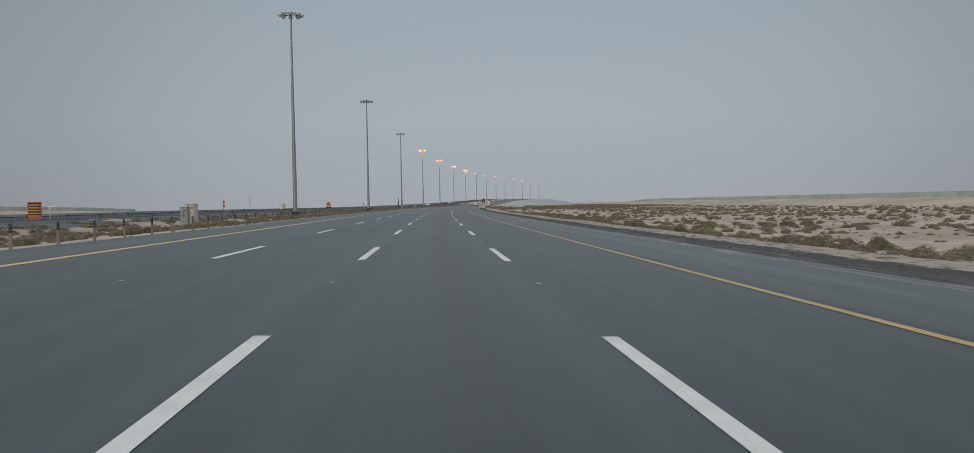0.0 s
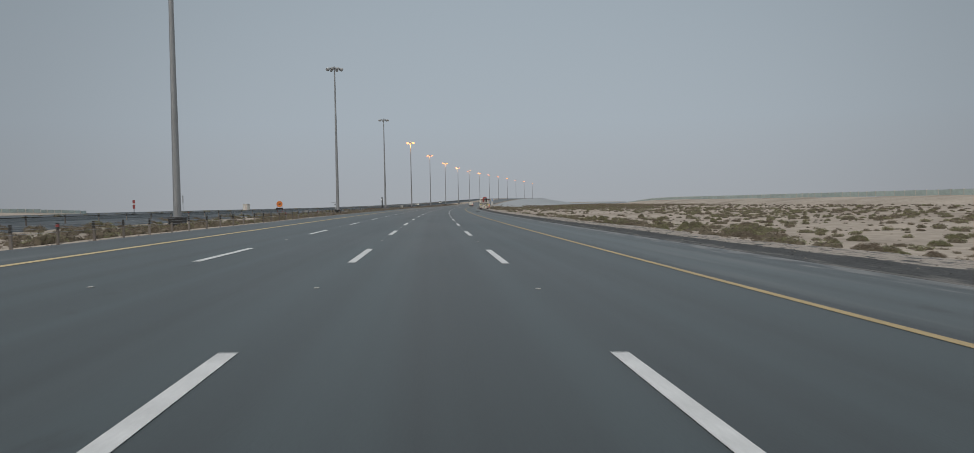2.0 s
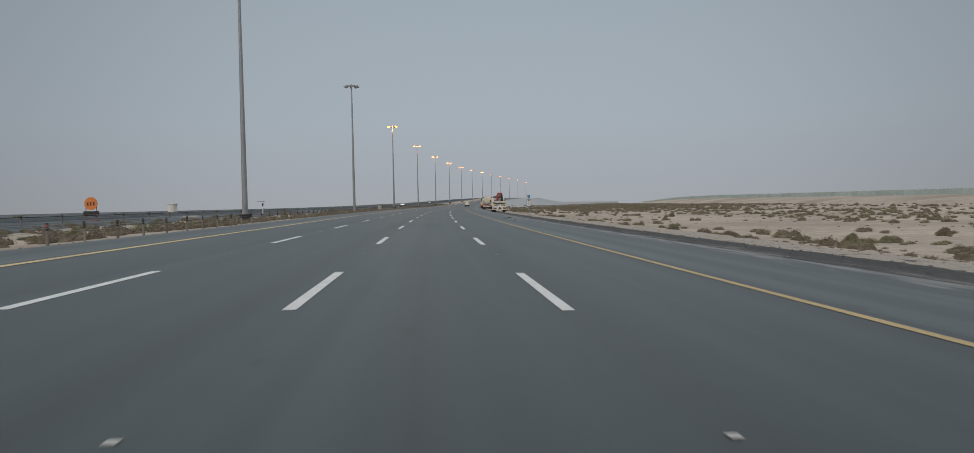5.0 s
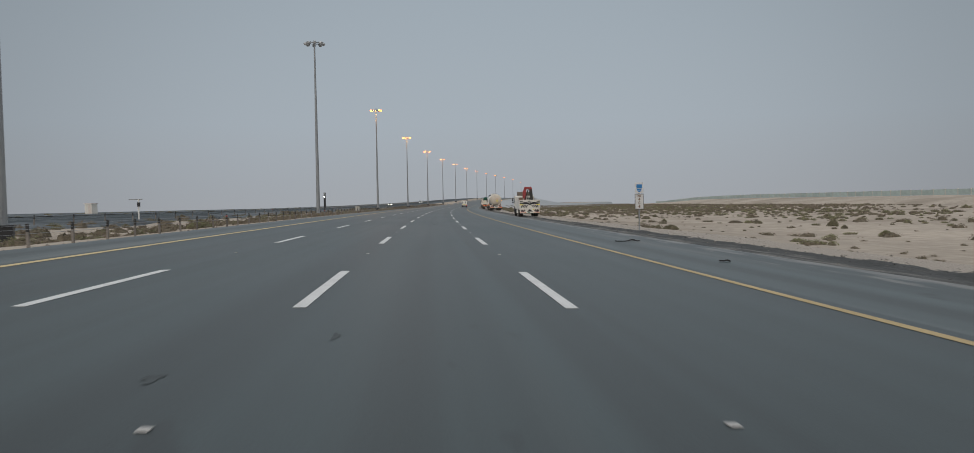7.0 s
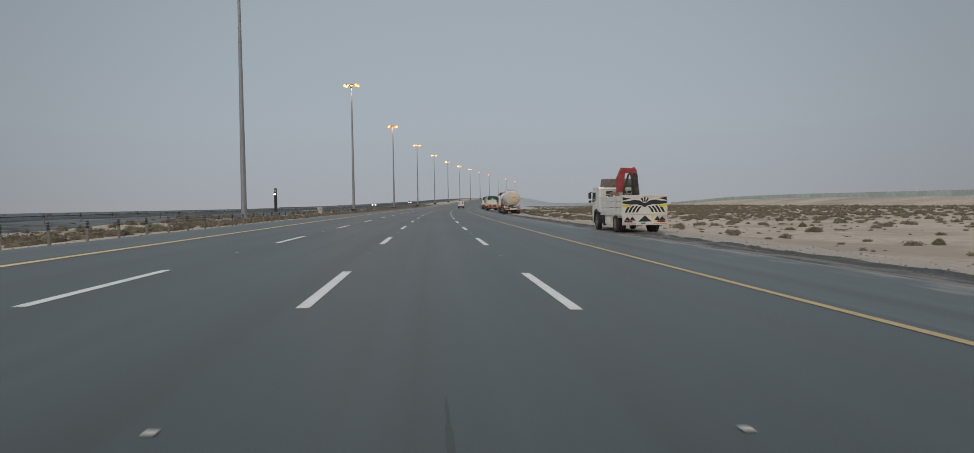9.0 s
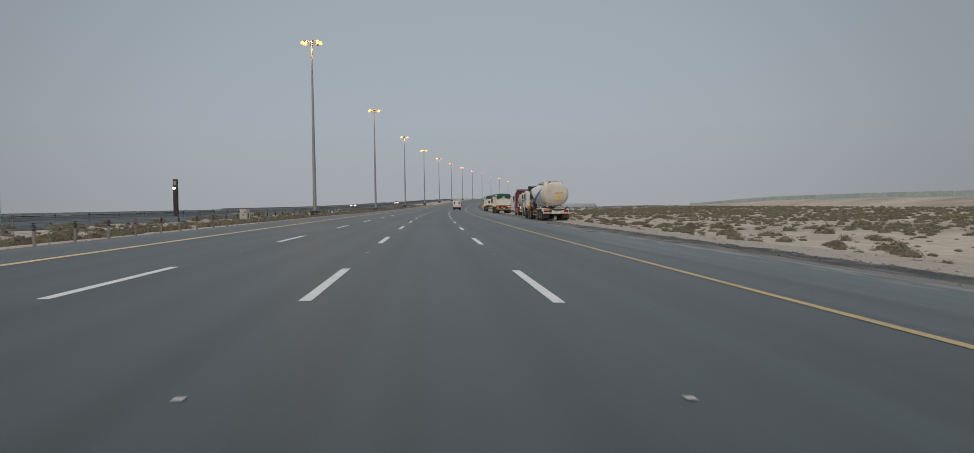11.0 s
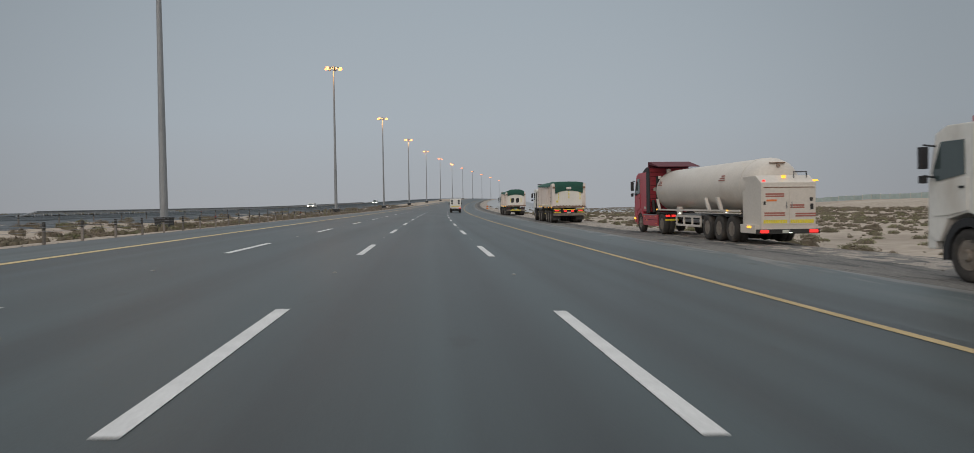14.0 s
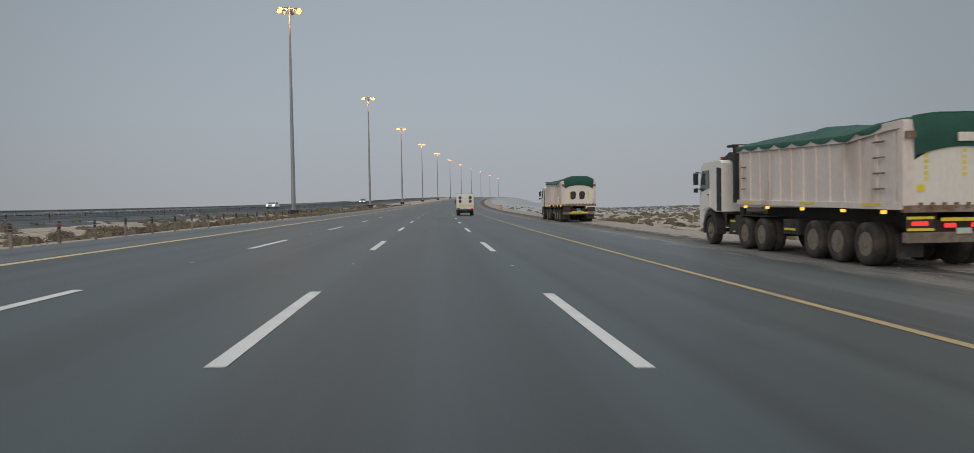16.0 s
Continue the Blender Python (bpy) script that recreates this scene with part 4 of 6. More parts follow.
    part("air_tank", boxes((0.08, 9.2, 0.45, 0.5, 9.9, 1.12), bevel=0.04), M_CHASSIS, t)
    return t


M_CAP = material("dust_caked_enamel", (0.60, 0.53, 0.445), 0.6, vary=0.14, scale=0.9, fine=14, dirt=(0.36, 0.29, 0.23), dirt_at=0.60)


def build_silo():
    t = thing("cement_tanker", "dusty white bulk cement tanker with blue chevron stripe", "tanker truck", "trucks parked on the verge")
    W = 2.5
    # tank skin: straight top, belly drawn down to a V
    top = lambda y: 3.72 - 0.012 * y
    low = lambda y: float(np.interp(y, [0.5, 6.4, 10.9], [1.38, 1.02, 2.35]))
    ys = [0.12, 0.16, 0.28, 0.5, 0.9] + list(np.arange(1.5, 10.6, 0.18)) + [10.75, 10.95, 11.05, 11.08]
    secs = []
    for y in ys:
        tz, bz = top(y), low(y)
        hw = 1.25 if y < 7 else 1.25 - 0.12 * (y - 7) / 4
        k = 1.0
        if y < 0.5:
            k = {0.12: 0.35, 0.16: 0.62, 0.28: 0.86}.get(y, 1.0)
        if y > 10.7:
            k = {10.75: 0.93, 10.95: 0.75, 11.05: 0.5, 11.08: 0.25}.get(y, 1.0)
        secs.append((y, W / 2, (tz + bz) / 2, hw * k, (tz - bz) / 2 * k))
    skin = loft(secs, 96)
    for f in skin.faces:
        c = f.calc_center_median()
        if c.z < float(np.interp(c.y, [1.6, 6.3, 10.6], [2.71, 1.71, 2.78])) and c.y > 1.0:
            f.material_index = 1
        elif c.y < 0.62:
            f.material_index = 2
    tank = part("tank", skin, [M_CREAM, M_BELLY, M_CAP], t, "white bulk tank with grey V-shaped belly", smooth=True)
    part("tank_ring", loft([(0.62, W / 2, (top(0.6) + low(0.6)) / 2, 1.27, (top(0.6) - low(0.6)) / 2 + 0.02), (0.70, W / 2, (top(0.6) + low(0.6)) / 2, 1.27, (top(0.6) - low(0.6)) / 2 + 0.02)], 40), M_CREAM, tank)

    # chevron: a band laid on the left and right skin
    def on_skin(y, z, side, out=0.012):
        tz, bz = top(y), low(y)
        hh, cz = (tz - bz) / 2, (tz + bz) / 2
        hw = 1.25 if y < 7 else 1.25 - 0.12 * (y - 7) / 4
        u = max(-0.98, min(0.98, (z - cz) / hh))
        x = (hw + out) * math.sqrt(1 - u * u)
        return (W / 2 + (x if side else -x), y, z)

    for side in (0, 1):
        for mat, up, wid, nm in ((M_BLUE, 0.0, 0.44, "blue_stripe"), (M_WHITE_PAINT, -0.12, 0.05, "seam_strip")):
            bm = bmesh.new()
            rows = []
            for y in np.linspace(1.6, 10.6, 46):
                zc = float(np.interp(y, [1.6, 6.3, 10.6], [2.95, 1.95, 3.02])) + up - (0.12 if up else 0)
                rows.append([bm.verts.new(on_skin(float(y), zc - wid / 2 + wid * j / 5, side)) for j in range(6)])
            for a, b in zip(rows, rows[1:]):
                for j in range(5):
                    bm.faces.new((a[j], a[j + 1], b[j + 1], b[j]))
            part(nm, bm, mat, tank, smooth=True)
    # walkway and rail on top, manholes
    rods = []
    for x in (0.85, 1.65):
        rods.append(((x, 2.3, 3.90), (x, 10.2, 3.84), 0.018))
        for k in range(8):
            y = 2.3 + k * 7.9 / 7
            rods.append(((x, y, top(y) - 0.05), (x, y, 3.915 - 0.0075 * y), 0.016))
    rods += [((0.6, 0.9, 3.84), (2.0, 0.9, 3.84), 0.014), ((0.6, 0.9, 3.5), (0.6, 0.9, 3.84), 0.014), ((2.0, 0.9, 3.5), (2.0, 0.9, 3.84), 0.014), ((1.3, 0.9, 3.6), (1.3, 0.9, 3.84), 0.014), ((0.6, 0.9, 3.84), (0.85, 2.3, 3.90), 0.014)]
    part("hand_rail", tubes(*rods, seg=6), M_GALV, t)
    part("top_box", boxes((0.35, 1.2, 3.3, 0.75, 2.1, 3.82), bevel=0.03), M_CREAM, t)
    part("walkway", boxes((0.9, 0.9, 3.70, 1.6, 10.2, 3.76)), M_GALV, t)
    for y in (2.6, 5.6, 8.6):
        part("manhole", tubes(((1.25, y, 3.6), (1.25, y, 3.88), 0.28), seg=16), M_CREAM, t)
    # rear ladder, lettering plates, hose
    lad = [((x, 0.02, 1.3), (x, 0.10, 3.85), 0.014) for x in (0.50, 0.92)] + [((0.50, 0.02 + 0.01 * k, 1.5 + 0.29 * k), (0.92, 0.02 + 0.01 * k, 1.5 + 0.29 * k), 0.02) for k in range(8)]
    part("ladder", tubes(*lad, seg=6), M_CREAM, t)
    bars(t, [(1.20, 2.62, 1.95, 2.70), (1.15, 1.95, 1.85, 1.98)], M_ORANGE, 0.10, "reflective_tape")
    part("warning_triangle", prism([(1.36, 2.30), (1.72, 2.30), (1.54, 2.56)], 0.092, 0.10, axis="y"), M_YEL, t)
    bars(t, [(1.30, 2.22, 1.80, 2.28), (1.32, 2.06, 1.76, 2.13)], M_YEL, 0.10, "lettering")
    bm = bmesh.new()
    pts = [Vector((0.12, 1.9, 1.45)), Vector((0.2, 0.9, 1.42)), Vector((0.5, 0.1, 1.25)), Vector((1.0, -0.05, 1.08)), Vector((1.6, -0.06, 1.02)), Vector((2.1, -0.02, 1.12)), Vector((2.35, 0.3, 1.3))]
    for a, b in zip(pts, pts[1:]):
        cyl(bm, a, b, 0.065, seg=10)
    part("hose", bm, M_BLACK, t, "thick black discharge hose")
    part("discharge_pipe", tubes(((0.35, 6.2, 1.02), (0.35, 2.2, 1.45), 0.06), ((0.3, 2.3, 1.45), (0.3, 0.9, 1.45), 0.05), ((0.62, 9.9, 2.0), (0.45, 6.4, 0.98), 0.045), ((0.45, 6.4, 0.98), (0.35, 4.0, 1.36), 0.045), ((W - 0.62, 9.9, 2.0), (W - 0.45, 6.4, 0.98), 0.045)), M_CREAM, t)
    # rear bumper and lights
    part("rear_bumper", boxes((0.08, 0.0, 0.66, 2.42, 0.14, 1.16), bevel=0.02), M_CREAM, t)
    bars(t, [(0.1, 1.06, 0.85, 1.14), (1.65, 1.06, 2.4, 1.14), (0.1, 0.68, 0.85, 0.76), (1.65, 0.68, 2.4, 0.76)], M_ORANGE, -0.002, "reflective_tape")
    for x0, x1 in ((0.14, 0.5), (2.0, 2.36)):
        part("tail_light", boxes((x0, -0.02, 0.82, x1, 0.01, 1.0), bevel=0.01), M_DARKRED, t, "unlit red tail light")
    # flat dark bar painted on the bumper for the shade of a recess
    bars(t, [(0.55, 0.80, 0.86, 1.03)], M_CHASSIS, -0.002, "recess_shade")
    part("number_plate", boxes((1.12, -0.02, 0.86, 1.45, 0.0, 1.0)), M_PLATE, t)
    bars(t, [(1.15, 0.9, 1.42, 0.95)], M_GREEN, -0.021, "plate_mark")
    for x0, x1 in ((0.05, 0.62), (W - 0.62, W - 0.05)):
        part("mudflap", boxes((x0, 0.25, 0.25, x1, 0.28, 0.66)), M_CHASSIS, t)
    for side in (0, 1):
        x0, x1 = (0.0, 0.6) if side == 0 else (W - 0.6, W)
        f = part("wheel_fairing", boxes((x0, 0.6, 1.12, x1, 4.7, 1.20), (x0, 0.55, 0.9, x1, 0.62, 1.2), bevel=0.01), M_CREAM, t)
        xa, xb = (-0.006, 0.0) if side == 0 else (W, W + 0.006)
        part("side_reflector", boxes((xa, 0.8, 1.13, xb, 4.5, 1.17)), M_ORANGE, t)
    # landing legs and side guards
    for x0, x1 in ((0.1, 0.25), (W - 0.25, W - 0.1)):
        part("landing_leg", boxes((x0 + 0.2, 7.9, 0.25, x1 + 0.2, 8.1, 1.1)) if x0 < 1 else boxes((x0 - 0.2, 7.9, 0.25, x1 - 0.2, 8.1, 1.1)), M_CHASSIS, t)
        part("side_guard", boxes((x0, 5.1, 0.45, x0 + 0.05, 8.6, 0.57), (x0, 5.1, 0.80, x0 + 0.05, 8.6, 0.92), (x0, 5.3, 0.45, x0 + 0.05, 5.4, 1.1), (x0, 6.9, 0.45, x0 + 0.05, 7.0, 1.1), (x0, 8.3, 0.45, x0 + 0.05, 8.4, 1.1)), M_RIM, t)
        part("side_reflector", boxes((x0 - 0.006, 5.2, 0.46, x0, 6.2, 0.56), (x0 - 0.006, 7.2, 0.46, x0, 8.2, 0.56), (x0 - 0.006, 5.6, 0.81, x0, 6.6, 0.91), (x0 - 0.006, 7.4, 0.81, x0, 8.1, 0.91)), M_ORANGE, t)
    part("compressor", boxes((0.5, 6.0, 0.5, 1.9, 7.6, 0.95), bevel=0.06), M_CHASSIS, t)
    chassis(t, 0.2, 16.0, 0.76, 1.06)
    for d in ((0.4, 9.6, 1.05, 2.1, 10.9, 1.25), (0.4, 10.5, 1.2, 0.6, 10.9, 1.8), (1.9, 10.5, 1.2, 2.1, 10.9, 1.8), (0.5, 1.0, 1.05, 0.7, 1.4, 1.6), (1.8, 1.0, 1.05, 2.0, 1.4, 1.6)):
        part("saddle", boxes(d), M_CHASSIS if d[1] > 9 else M_CREAM, t)
    for y in (1.2, 2.52, 3.84, 10.3, 11.65):
        axle(t, y)
    axle(t, 15.1, dual=False)
    mudguards(t, [9.7, 10.3, 11.0, 11.65, 12.2])
    cab(t, 14.1, 16.3, 1.12, 3.1, M_WHITE_PAINT)
    for k in range(6):
        part("deflector_slat", prism([(14.0 + 0.03 * k, 3.16 + 0.085 * k), (14.0 + 0.03 * k, 3.215 + 0.085 * k), (15.1 - 0.12 * k, 3.215 + 0.085 * k), (15.16 - 0.12 * k, 3.16 + 0.085 * k)], 0.3, 2.2, 0.01), M_CHASSIS, t)
    part("deflector_frame", boxes((0.34, 14.1, 3.06, 0.44, 14.7, 3.66), (2.06, 14.1, 3.06, 2.16, 14.7, 3.66), (0.5, 14.2, 3.1, 2.0, 14.3, 3.6)), M_BLACK, t)
    part("beacon", tubes(((0.4, 15.4, 3.1), (0.4, 15.4, 3.26), 0.07)), M_REDREF, t)
    part("engine_housing", boxes((0.9, 12.9, 1.0, 2.0, 13.7, 1.9), bevel=0.08), M_CHASSIS, t)
    part("blower", tubes(((0.35, 13.25, 1.75), (1.3, 13.25, 1.75), 0.28), ((0.30, 13.25, 1.75), (0.36, 13.25, 1.75), 0.17), seg=18), M_RIM, t, "dusty round blower")
    part("air_filter", tubes(((0.55, 13.5, 2.2), (0.55, 13.5, 2.75), 0.2), ((0.55, 13.5, 2.75), (0.55, 13.5, 2.95), 0.12, 0.2), seg=16), M_CHASSIS, t)
    part("silencer", tubes(((1.0, 13.1, 2.15), (1.9, 13.1, 2.15), 0.16), ((1.5, 13.1, 2.2), (1.5, 13.1, 3.1), 0.07), seg=14), M_RUST, t)
    for x, z in ((0.75, 1.5), (0.95, 1.42), (1.15, 1.36)):
        part("air_hose", tubes(((x, 13.9, 2.3), (x, 13.3, z), 0.03), ((x, 13.3, z), (x + 0.1, 12.4, 1.2), 0.03), seg=6), M_BLACK, t)
    part("pump_pipe", tubes(((0.45, 13.0, 1.6), (0.45, 12.2, 1.35), 0.06), ((0.45, 12.2, 1.35), (0.4, 10.8, 1.28), 0.06), ((0.62, 12.9, 1.3), (0.62, 12.2, 2.0), 0.04), seg=8), M_RIM, t)
    part("valve_box", boxes((0.3, 12.55, 1.12, 0.6, 12.8, 1.36), bevel=0.03), M_CHASSIS, t)
    part("oil_can", boxes((0.1, 13.55, 1.05, 0.45, 13.85, 1.45), bevel=0.03), M_ORANGE, t, "faded orange box")
    tractor_bits(t, 16.4, 14.1, 3.0)
    return t


def build_gas_tanker():
    t = thing("gas_tanker", "red tractor with cream liquid gas tank trailer, lights on", "tanker truck", "trucks parked on the verge")
    W = 2.5
    R, cz = 1.08, 2.25
    secs = [(0.78, W / 2, cz, 0.3, 0.3), (0.82, W / 2, cz, 0.6, 0.6), (0.93, W / 2, cz, 0.86, 0.86), (1.12, W / 2, cz, 1.0, 1.0), (1.45, W / 2, cz, R, R), (12.65, W / 2, cz, R, R), (13.0, W / 2, cz, 1.0, 1.0), (13.25, W / 2, cz, 0.82, 0.82), (13.37, W / 2, cz, 0.55, 0.55), (13.41, W / 2, cz, 0.25, 0.25)]
    tank = part("tank", loft(secs, 40), M_TANK, t, "cream cylindrical pressure tank", smooth=True)
    for y in (0, 1):
        for k in range(3):
            bm = bmesh.new()
            box(bm, 0.174 + 0.026 * k, 3.5 + 8.4 * y + 0.06 * k, 2.50 + 0.09 * k, 0.30, 4.1 + 8.4 * y - 0.1 * k, 2.545 + 0.09 * k)
            part("lettering", bm, M_FADED_RED, tank)
    # rear cabinet
    part("rear_cabinet", prism([(0.0, 0.42), (0.0, 2.32), (0.5, 2.60), (1.65, 2.60), (1.65, 0.42)], 0.19, W - 0.19, 0.03), M_TANK, t, "cream valve cabinet with faded lettering")
    part("tank_ring", loft([(1.9, W / 2, cz, R + 0.012, R + 0.012), (1.98, W / 2, cz, R + 0.012, R + 0.012)], 40), M_TANK, t)
    part("tank_valve", tubes(((1.25, 0.80, 2.98), (1.25, 1.0, 2.98), 0.07)), M_RUST, t)
    part("tank_hood", boxes((0.95, 0.86, 3.08, 1.55, 1.05, 3.12)), M_RUST, t)
    for x in (0.24, 1.27):
        part("cabinet_door", boxes((x, -0.02, 0.75, x + 0.99, 0.005, 2.2), bevel=0.01), M_TANK, t)
        part("handle", tubes(((x + (0.91 if x < 1 else 0.09), -0.05, 1.35), (x + (0.91 if x < 1 else 0.09), -0.05, 1.6), 0.015)), M_GALV, t)
    rows = []
    for x, w, z, k in ((0.35, 0.72, 1.86, 2), (0.30, 0.80, 1.15, 2), (1.30, 0.55, 1.44, 2), (1.5, 0.80, 1.12, 2)):
        rows += [(x, z - 0.08 * j, x + w, z - 0.085 * j + 0.06) for j in range(k)]
    bars(t, rows, M_FADED_RED, -0.022)
    bars(t, [(0.27, 2.12, 2.23, 2.15)], M_RUST, -0.022, "rust_streak")
    bars(t, [(0.38, 1.62, 0.78, 1.69)], M_ORANGE, -0.022)
    bars(t, [(2.08, 1.3, 2.2, 1.52), (0.27, 1.5, 0.36, 1.62), (2.06, 1.62, 2.18, 1.76)], M_CHASSIS, -0.022, "sticker")
    for x0 in (0.27, 1.31):
        bars(t, [(x0 + 0.092 * k, 0.80, x0 + 0.092 * k + 0.08, 0.93) for k in range(10)], M_YEL, -0.022, "reflective_tape")
    part("rear_bumper", boxes((0.03, -0.02, 0.40, W - 0.03, 0.12, 0.58), bevel=0.02), M_CHASSIS, t)
    for x0 in (0.15, 2.05):
        lamp(t, x0, 0.44, x0 + 0.32, 0.56, M_TAIL, -0.05, label="glowing red tail light")
    lamp(t, 0.25, 2.36, 0.36, 2.43, M_TAIL, 0.02, "marker_lamp")
    lamp(t, 2.2, 2.36, 2.4, 2.42, M_AMBER, 0.0, "marker_lamp", "glowing amber marker")
    lamp(t, 1.25, 0.43, 1.36, 0.46, M_SIDELAMP, -0.05, "plate_lamp")
    part("number_plate", boxes((1.0, -0.04, 0.43, 1.25, -0.025, 0.55)), M_PLATE, t)
    part("beacon", tubes(((1.2, 0.3, 2.5), (1.2, 0.3, 2.6), 0.08)), M_AMBER, t, "glowing amber beacon")
    part("roof_rail", tubes(((1.6, 0.3, 2.5), (1.6, 0.3, 2.74), 0.02), ((2.1, 0.3, 2.5), (2.1, 0.3, 2.74), 0.02), ((1.6, 0.3, 2.72), (2.1, 0.3, 2.72), 0.02), seg=6), M_CHASSIS, t)
    for side in (0, 1):
        x0 = 0.06 if side == 0 else W - 0.12
        part("side_locker", boxes((0.02 if side == 0 else W - 0.6, 0.15, 0.42, 0.6 if side == 0 else W - 0.02, 1.5, 0.75), bevel=0.02), M_TANK, t)
        part("marker_lamp", boxes((-0.02 if side == 0 else W - 0.02, 0.5, 0.62, 0.02 if side == 0 else W + 0.02, 0.8, 0.70), bevel=0.01), M_AMBER, t)
        part("side_frame", boxes((x0, 1.65, 1.22, x0 + 0.06, 12.4, 1.30), (x0, 1.65, 1.12, x0 + 0.06, 6.6, 1.17), bevel=0.01), M_TANK, t)
        part("side_guard", boxes((x0, 5.9, 0.92, x0 + 0.06, 9.3, 1.02), (x0, 5.9, 0.50, x0 + 0.06, 9.3, 0.60), *[(x0, y, 0.5, x0 + 0.06, y + 0.12, 1.02) for y in (5.9, 7.0, 8.1, 9.18)], bevel=0.008), M_TANK, t)
        for y, w in ((3.6, 0.22), (5.0, 0.18), (12.0, 0.10)):
            part("saddle_bracket", prism([(y, 1.3), (y + 0.42, 1.82), (y + 0.42 + w, 1.82), (y + w, 1.3)], x0 + 0.02, x0 + 0.14, 0.01), M_TANK, t)
        part("work_lamp_box", boxes((x0 - 0.02, 8.75, 0.98, x0 + 0.16, 9.05, 1.42), bevel=0.02), M_TANK, t)
        lamp(t, x0 - 0.03, 1.08, x0 + 0.05, 1.13, M_SIDELAMP, 8.71, "work_lamp", "glowing white side lamp")
        for y in (2.8, 12.2):
            part("marker_lamp", boxes((x0 - 0.02, y, 1.24, x0 + 0.08, y + 0.12, 1.3)), M_AMBER, t)
    part("pipe_run", tubes(((0.3, 2.0, 1.05), (0.3, 9.5, 1.05), 0.05), ((0.45, 5.8, 0.75), (0.45, 9.2, 0.75), 0.09)), M_GALV, t)
    chassis(t, 0.3, 16.5, 0.76, 1.1)
    for y in (2.4, 3.72, 5.04, 11.4):
        axle(t, y)
    axle(t, 15.17, dual=False)
    mudguards(t, [1.7, 2.4, 3.06, 3.72, 4.4, 5.04, 5.7])
    mudguards(t, [10.8, 11.4, 12.0], z=1.08)
    for side in (0, 1):
        x0, x1 = (0.0, 0.06) if side == 0 else (W - 0.06, W)
        part("side_skirt", prism([(12.0, 0.40), (12.0, 1.0), (14.55, 1.0), (14.55, 0.40)], x0, x1, 0.02), M_RED, t)
        part("skirt_trim", boxes((x0 - 0.008, 12.3, 0.96, x1 + 0.008, 14.6, 1.015)), M_GALV, t)
    lamp(t, 0.1, 0.9, 0.32, 1.0, M_TAIL, 10.9)
    lamp(t, 0.4, 0.9, 0.6, 1.0, M_TAIL, 10.9)
    bars(t, [(0.05, 0.70, 0.75, 0.78)], M_YEL, 10.9, "reflective_tape")
    c = cab(t, 13.95, 16.40, 1.05, 3.30, M_RED, slope=0.42, sleeper=False)
    part("roof_intake", prism([(14.30, 3.28), (14.30, 3.60), (14.60, 3.60), (15.10, 3.48), (15.55, 3.28)], 0.2, W - 0.2, 0.05), M_BLACK, t, "black roof intake")
    part("sun_visor", prism([(15.85, 3.08), (16.20, 2.94), (16.22, 3.00), (15.88, 3.18)], 0.1, W - 0.1, 0.01), M_DARKRED, c)
    rear = part("rear_wall", boxes((0.16, 13.87, 1.45, W - 0.16, 13.96, 3.50), bevel=0.02), M_RED, t, "red ribbed rear wall of the cab")
    for k in range(8):
        part("wall_rib", boxes((0.2, 13.84, 1.6 + 0.24 * k, W - 0.2, 13.88, 1.63 + 0.24 * k)), M_DARKRED, rear)
    part("badge", tubes(((0.46, 13.83, 2.36), (0.46, 13.86, 2.36), 0.11), seg=18), M_PLATE, rear, "round pale badge")
    for side in (0, 1):
        x0, x1 = (0.0, 0.07) if side == 0 else (W - 0.07, W)
        part("cab_extender", prism([(13.50, 1.08), (13.53, 2.6), (13.58, 3.40), (13.70, 3.52), (14.00, 3.52), (14.00, 1.08)], x0, x1, 0.015), M_BLACK, t, "black cab side extender")
        for y, z in ((12.20, 0.86), (13.10, 0.86), (12.10, 0.50), (13.80, 0.66), (14.20, 0.86)):
            part("side_reflector", boxes((-0.012 if side == 0 else W, y, z, 0.0 if side == 0 else W + 0.012, y + 0.26, z + 0.06)), M_ORANGE, t)
        part("skirt_groove", boxes((-0.004 if side == 0 else W - 0.01, 11.90, 0.70, 0.01 if side == 0 else W + 0.004, 14.20, 0.735)), M_DARKRED, t)
        part("plate_mark", boxes((-0.004 if side == 0 else W - 0.012, 14.10, 1.30, 0.012 if side == 0 else W + 0.004, 14.40, 1.42)), M_PLATE, t)
        part("air_duct", tubes(((0.3 + 1.9 * side, 13.50, 1.1), (0.3 + 1.9 * side, 13.70, 1.75), 0.09), seg=10), M_CHASSIS, t)
    # roof fairing: red face towards the cab, thin plate reaching back over the gap
    part("roof_deflector", prism([(12.15, 3.50), (12.15, 3.53), (13.90, 3.86), (14.05, 3.84), (14.10, 3.30), (13.96, 3.30), (13.90, 3.70)], 0.12, W - 0.12, 0.01), M_DARKRED, t, "maroon roof deflector")
    part("tank_fitting", boxes((0.75, 12.60, 3.2, 0.95, 12.80, 3.42), bevel=0.03), M_TANK, t)
    part("tank_fitting", tubes(((0.42, 12.90, 2.9), (0.42, 12.90, 3.05), 0.09)), M_TANK, t)
    part("marker_lamp", boxes((-0.02, 16.10, 0.7, 0.04, 16.35, 0.8), bevel=0.01), M_AMBER, t, "glowing amber indicator")
    tractor_bits(t, 16.40, 13.95, 3.2)
    return t


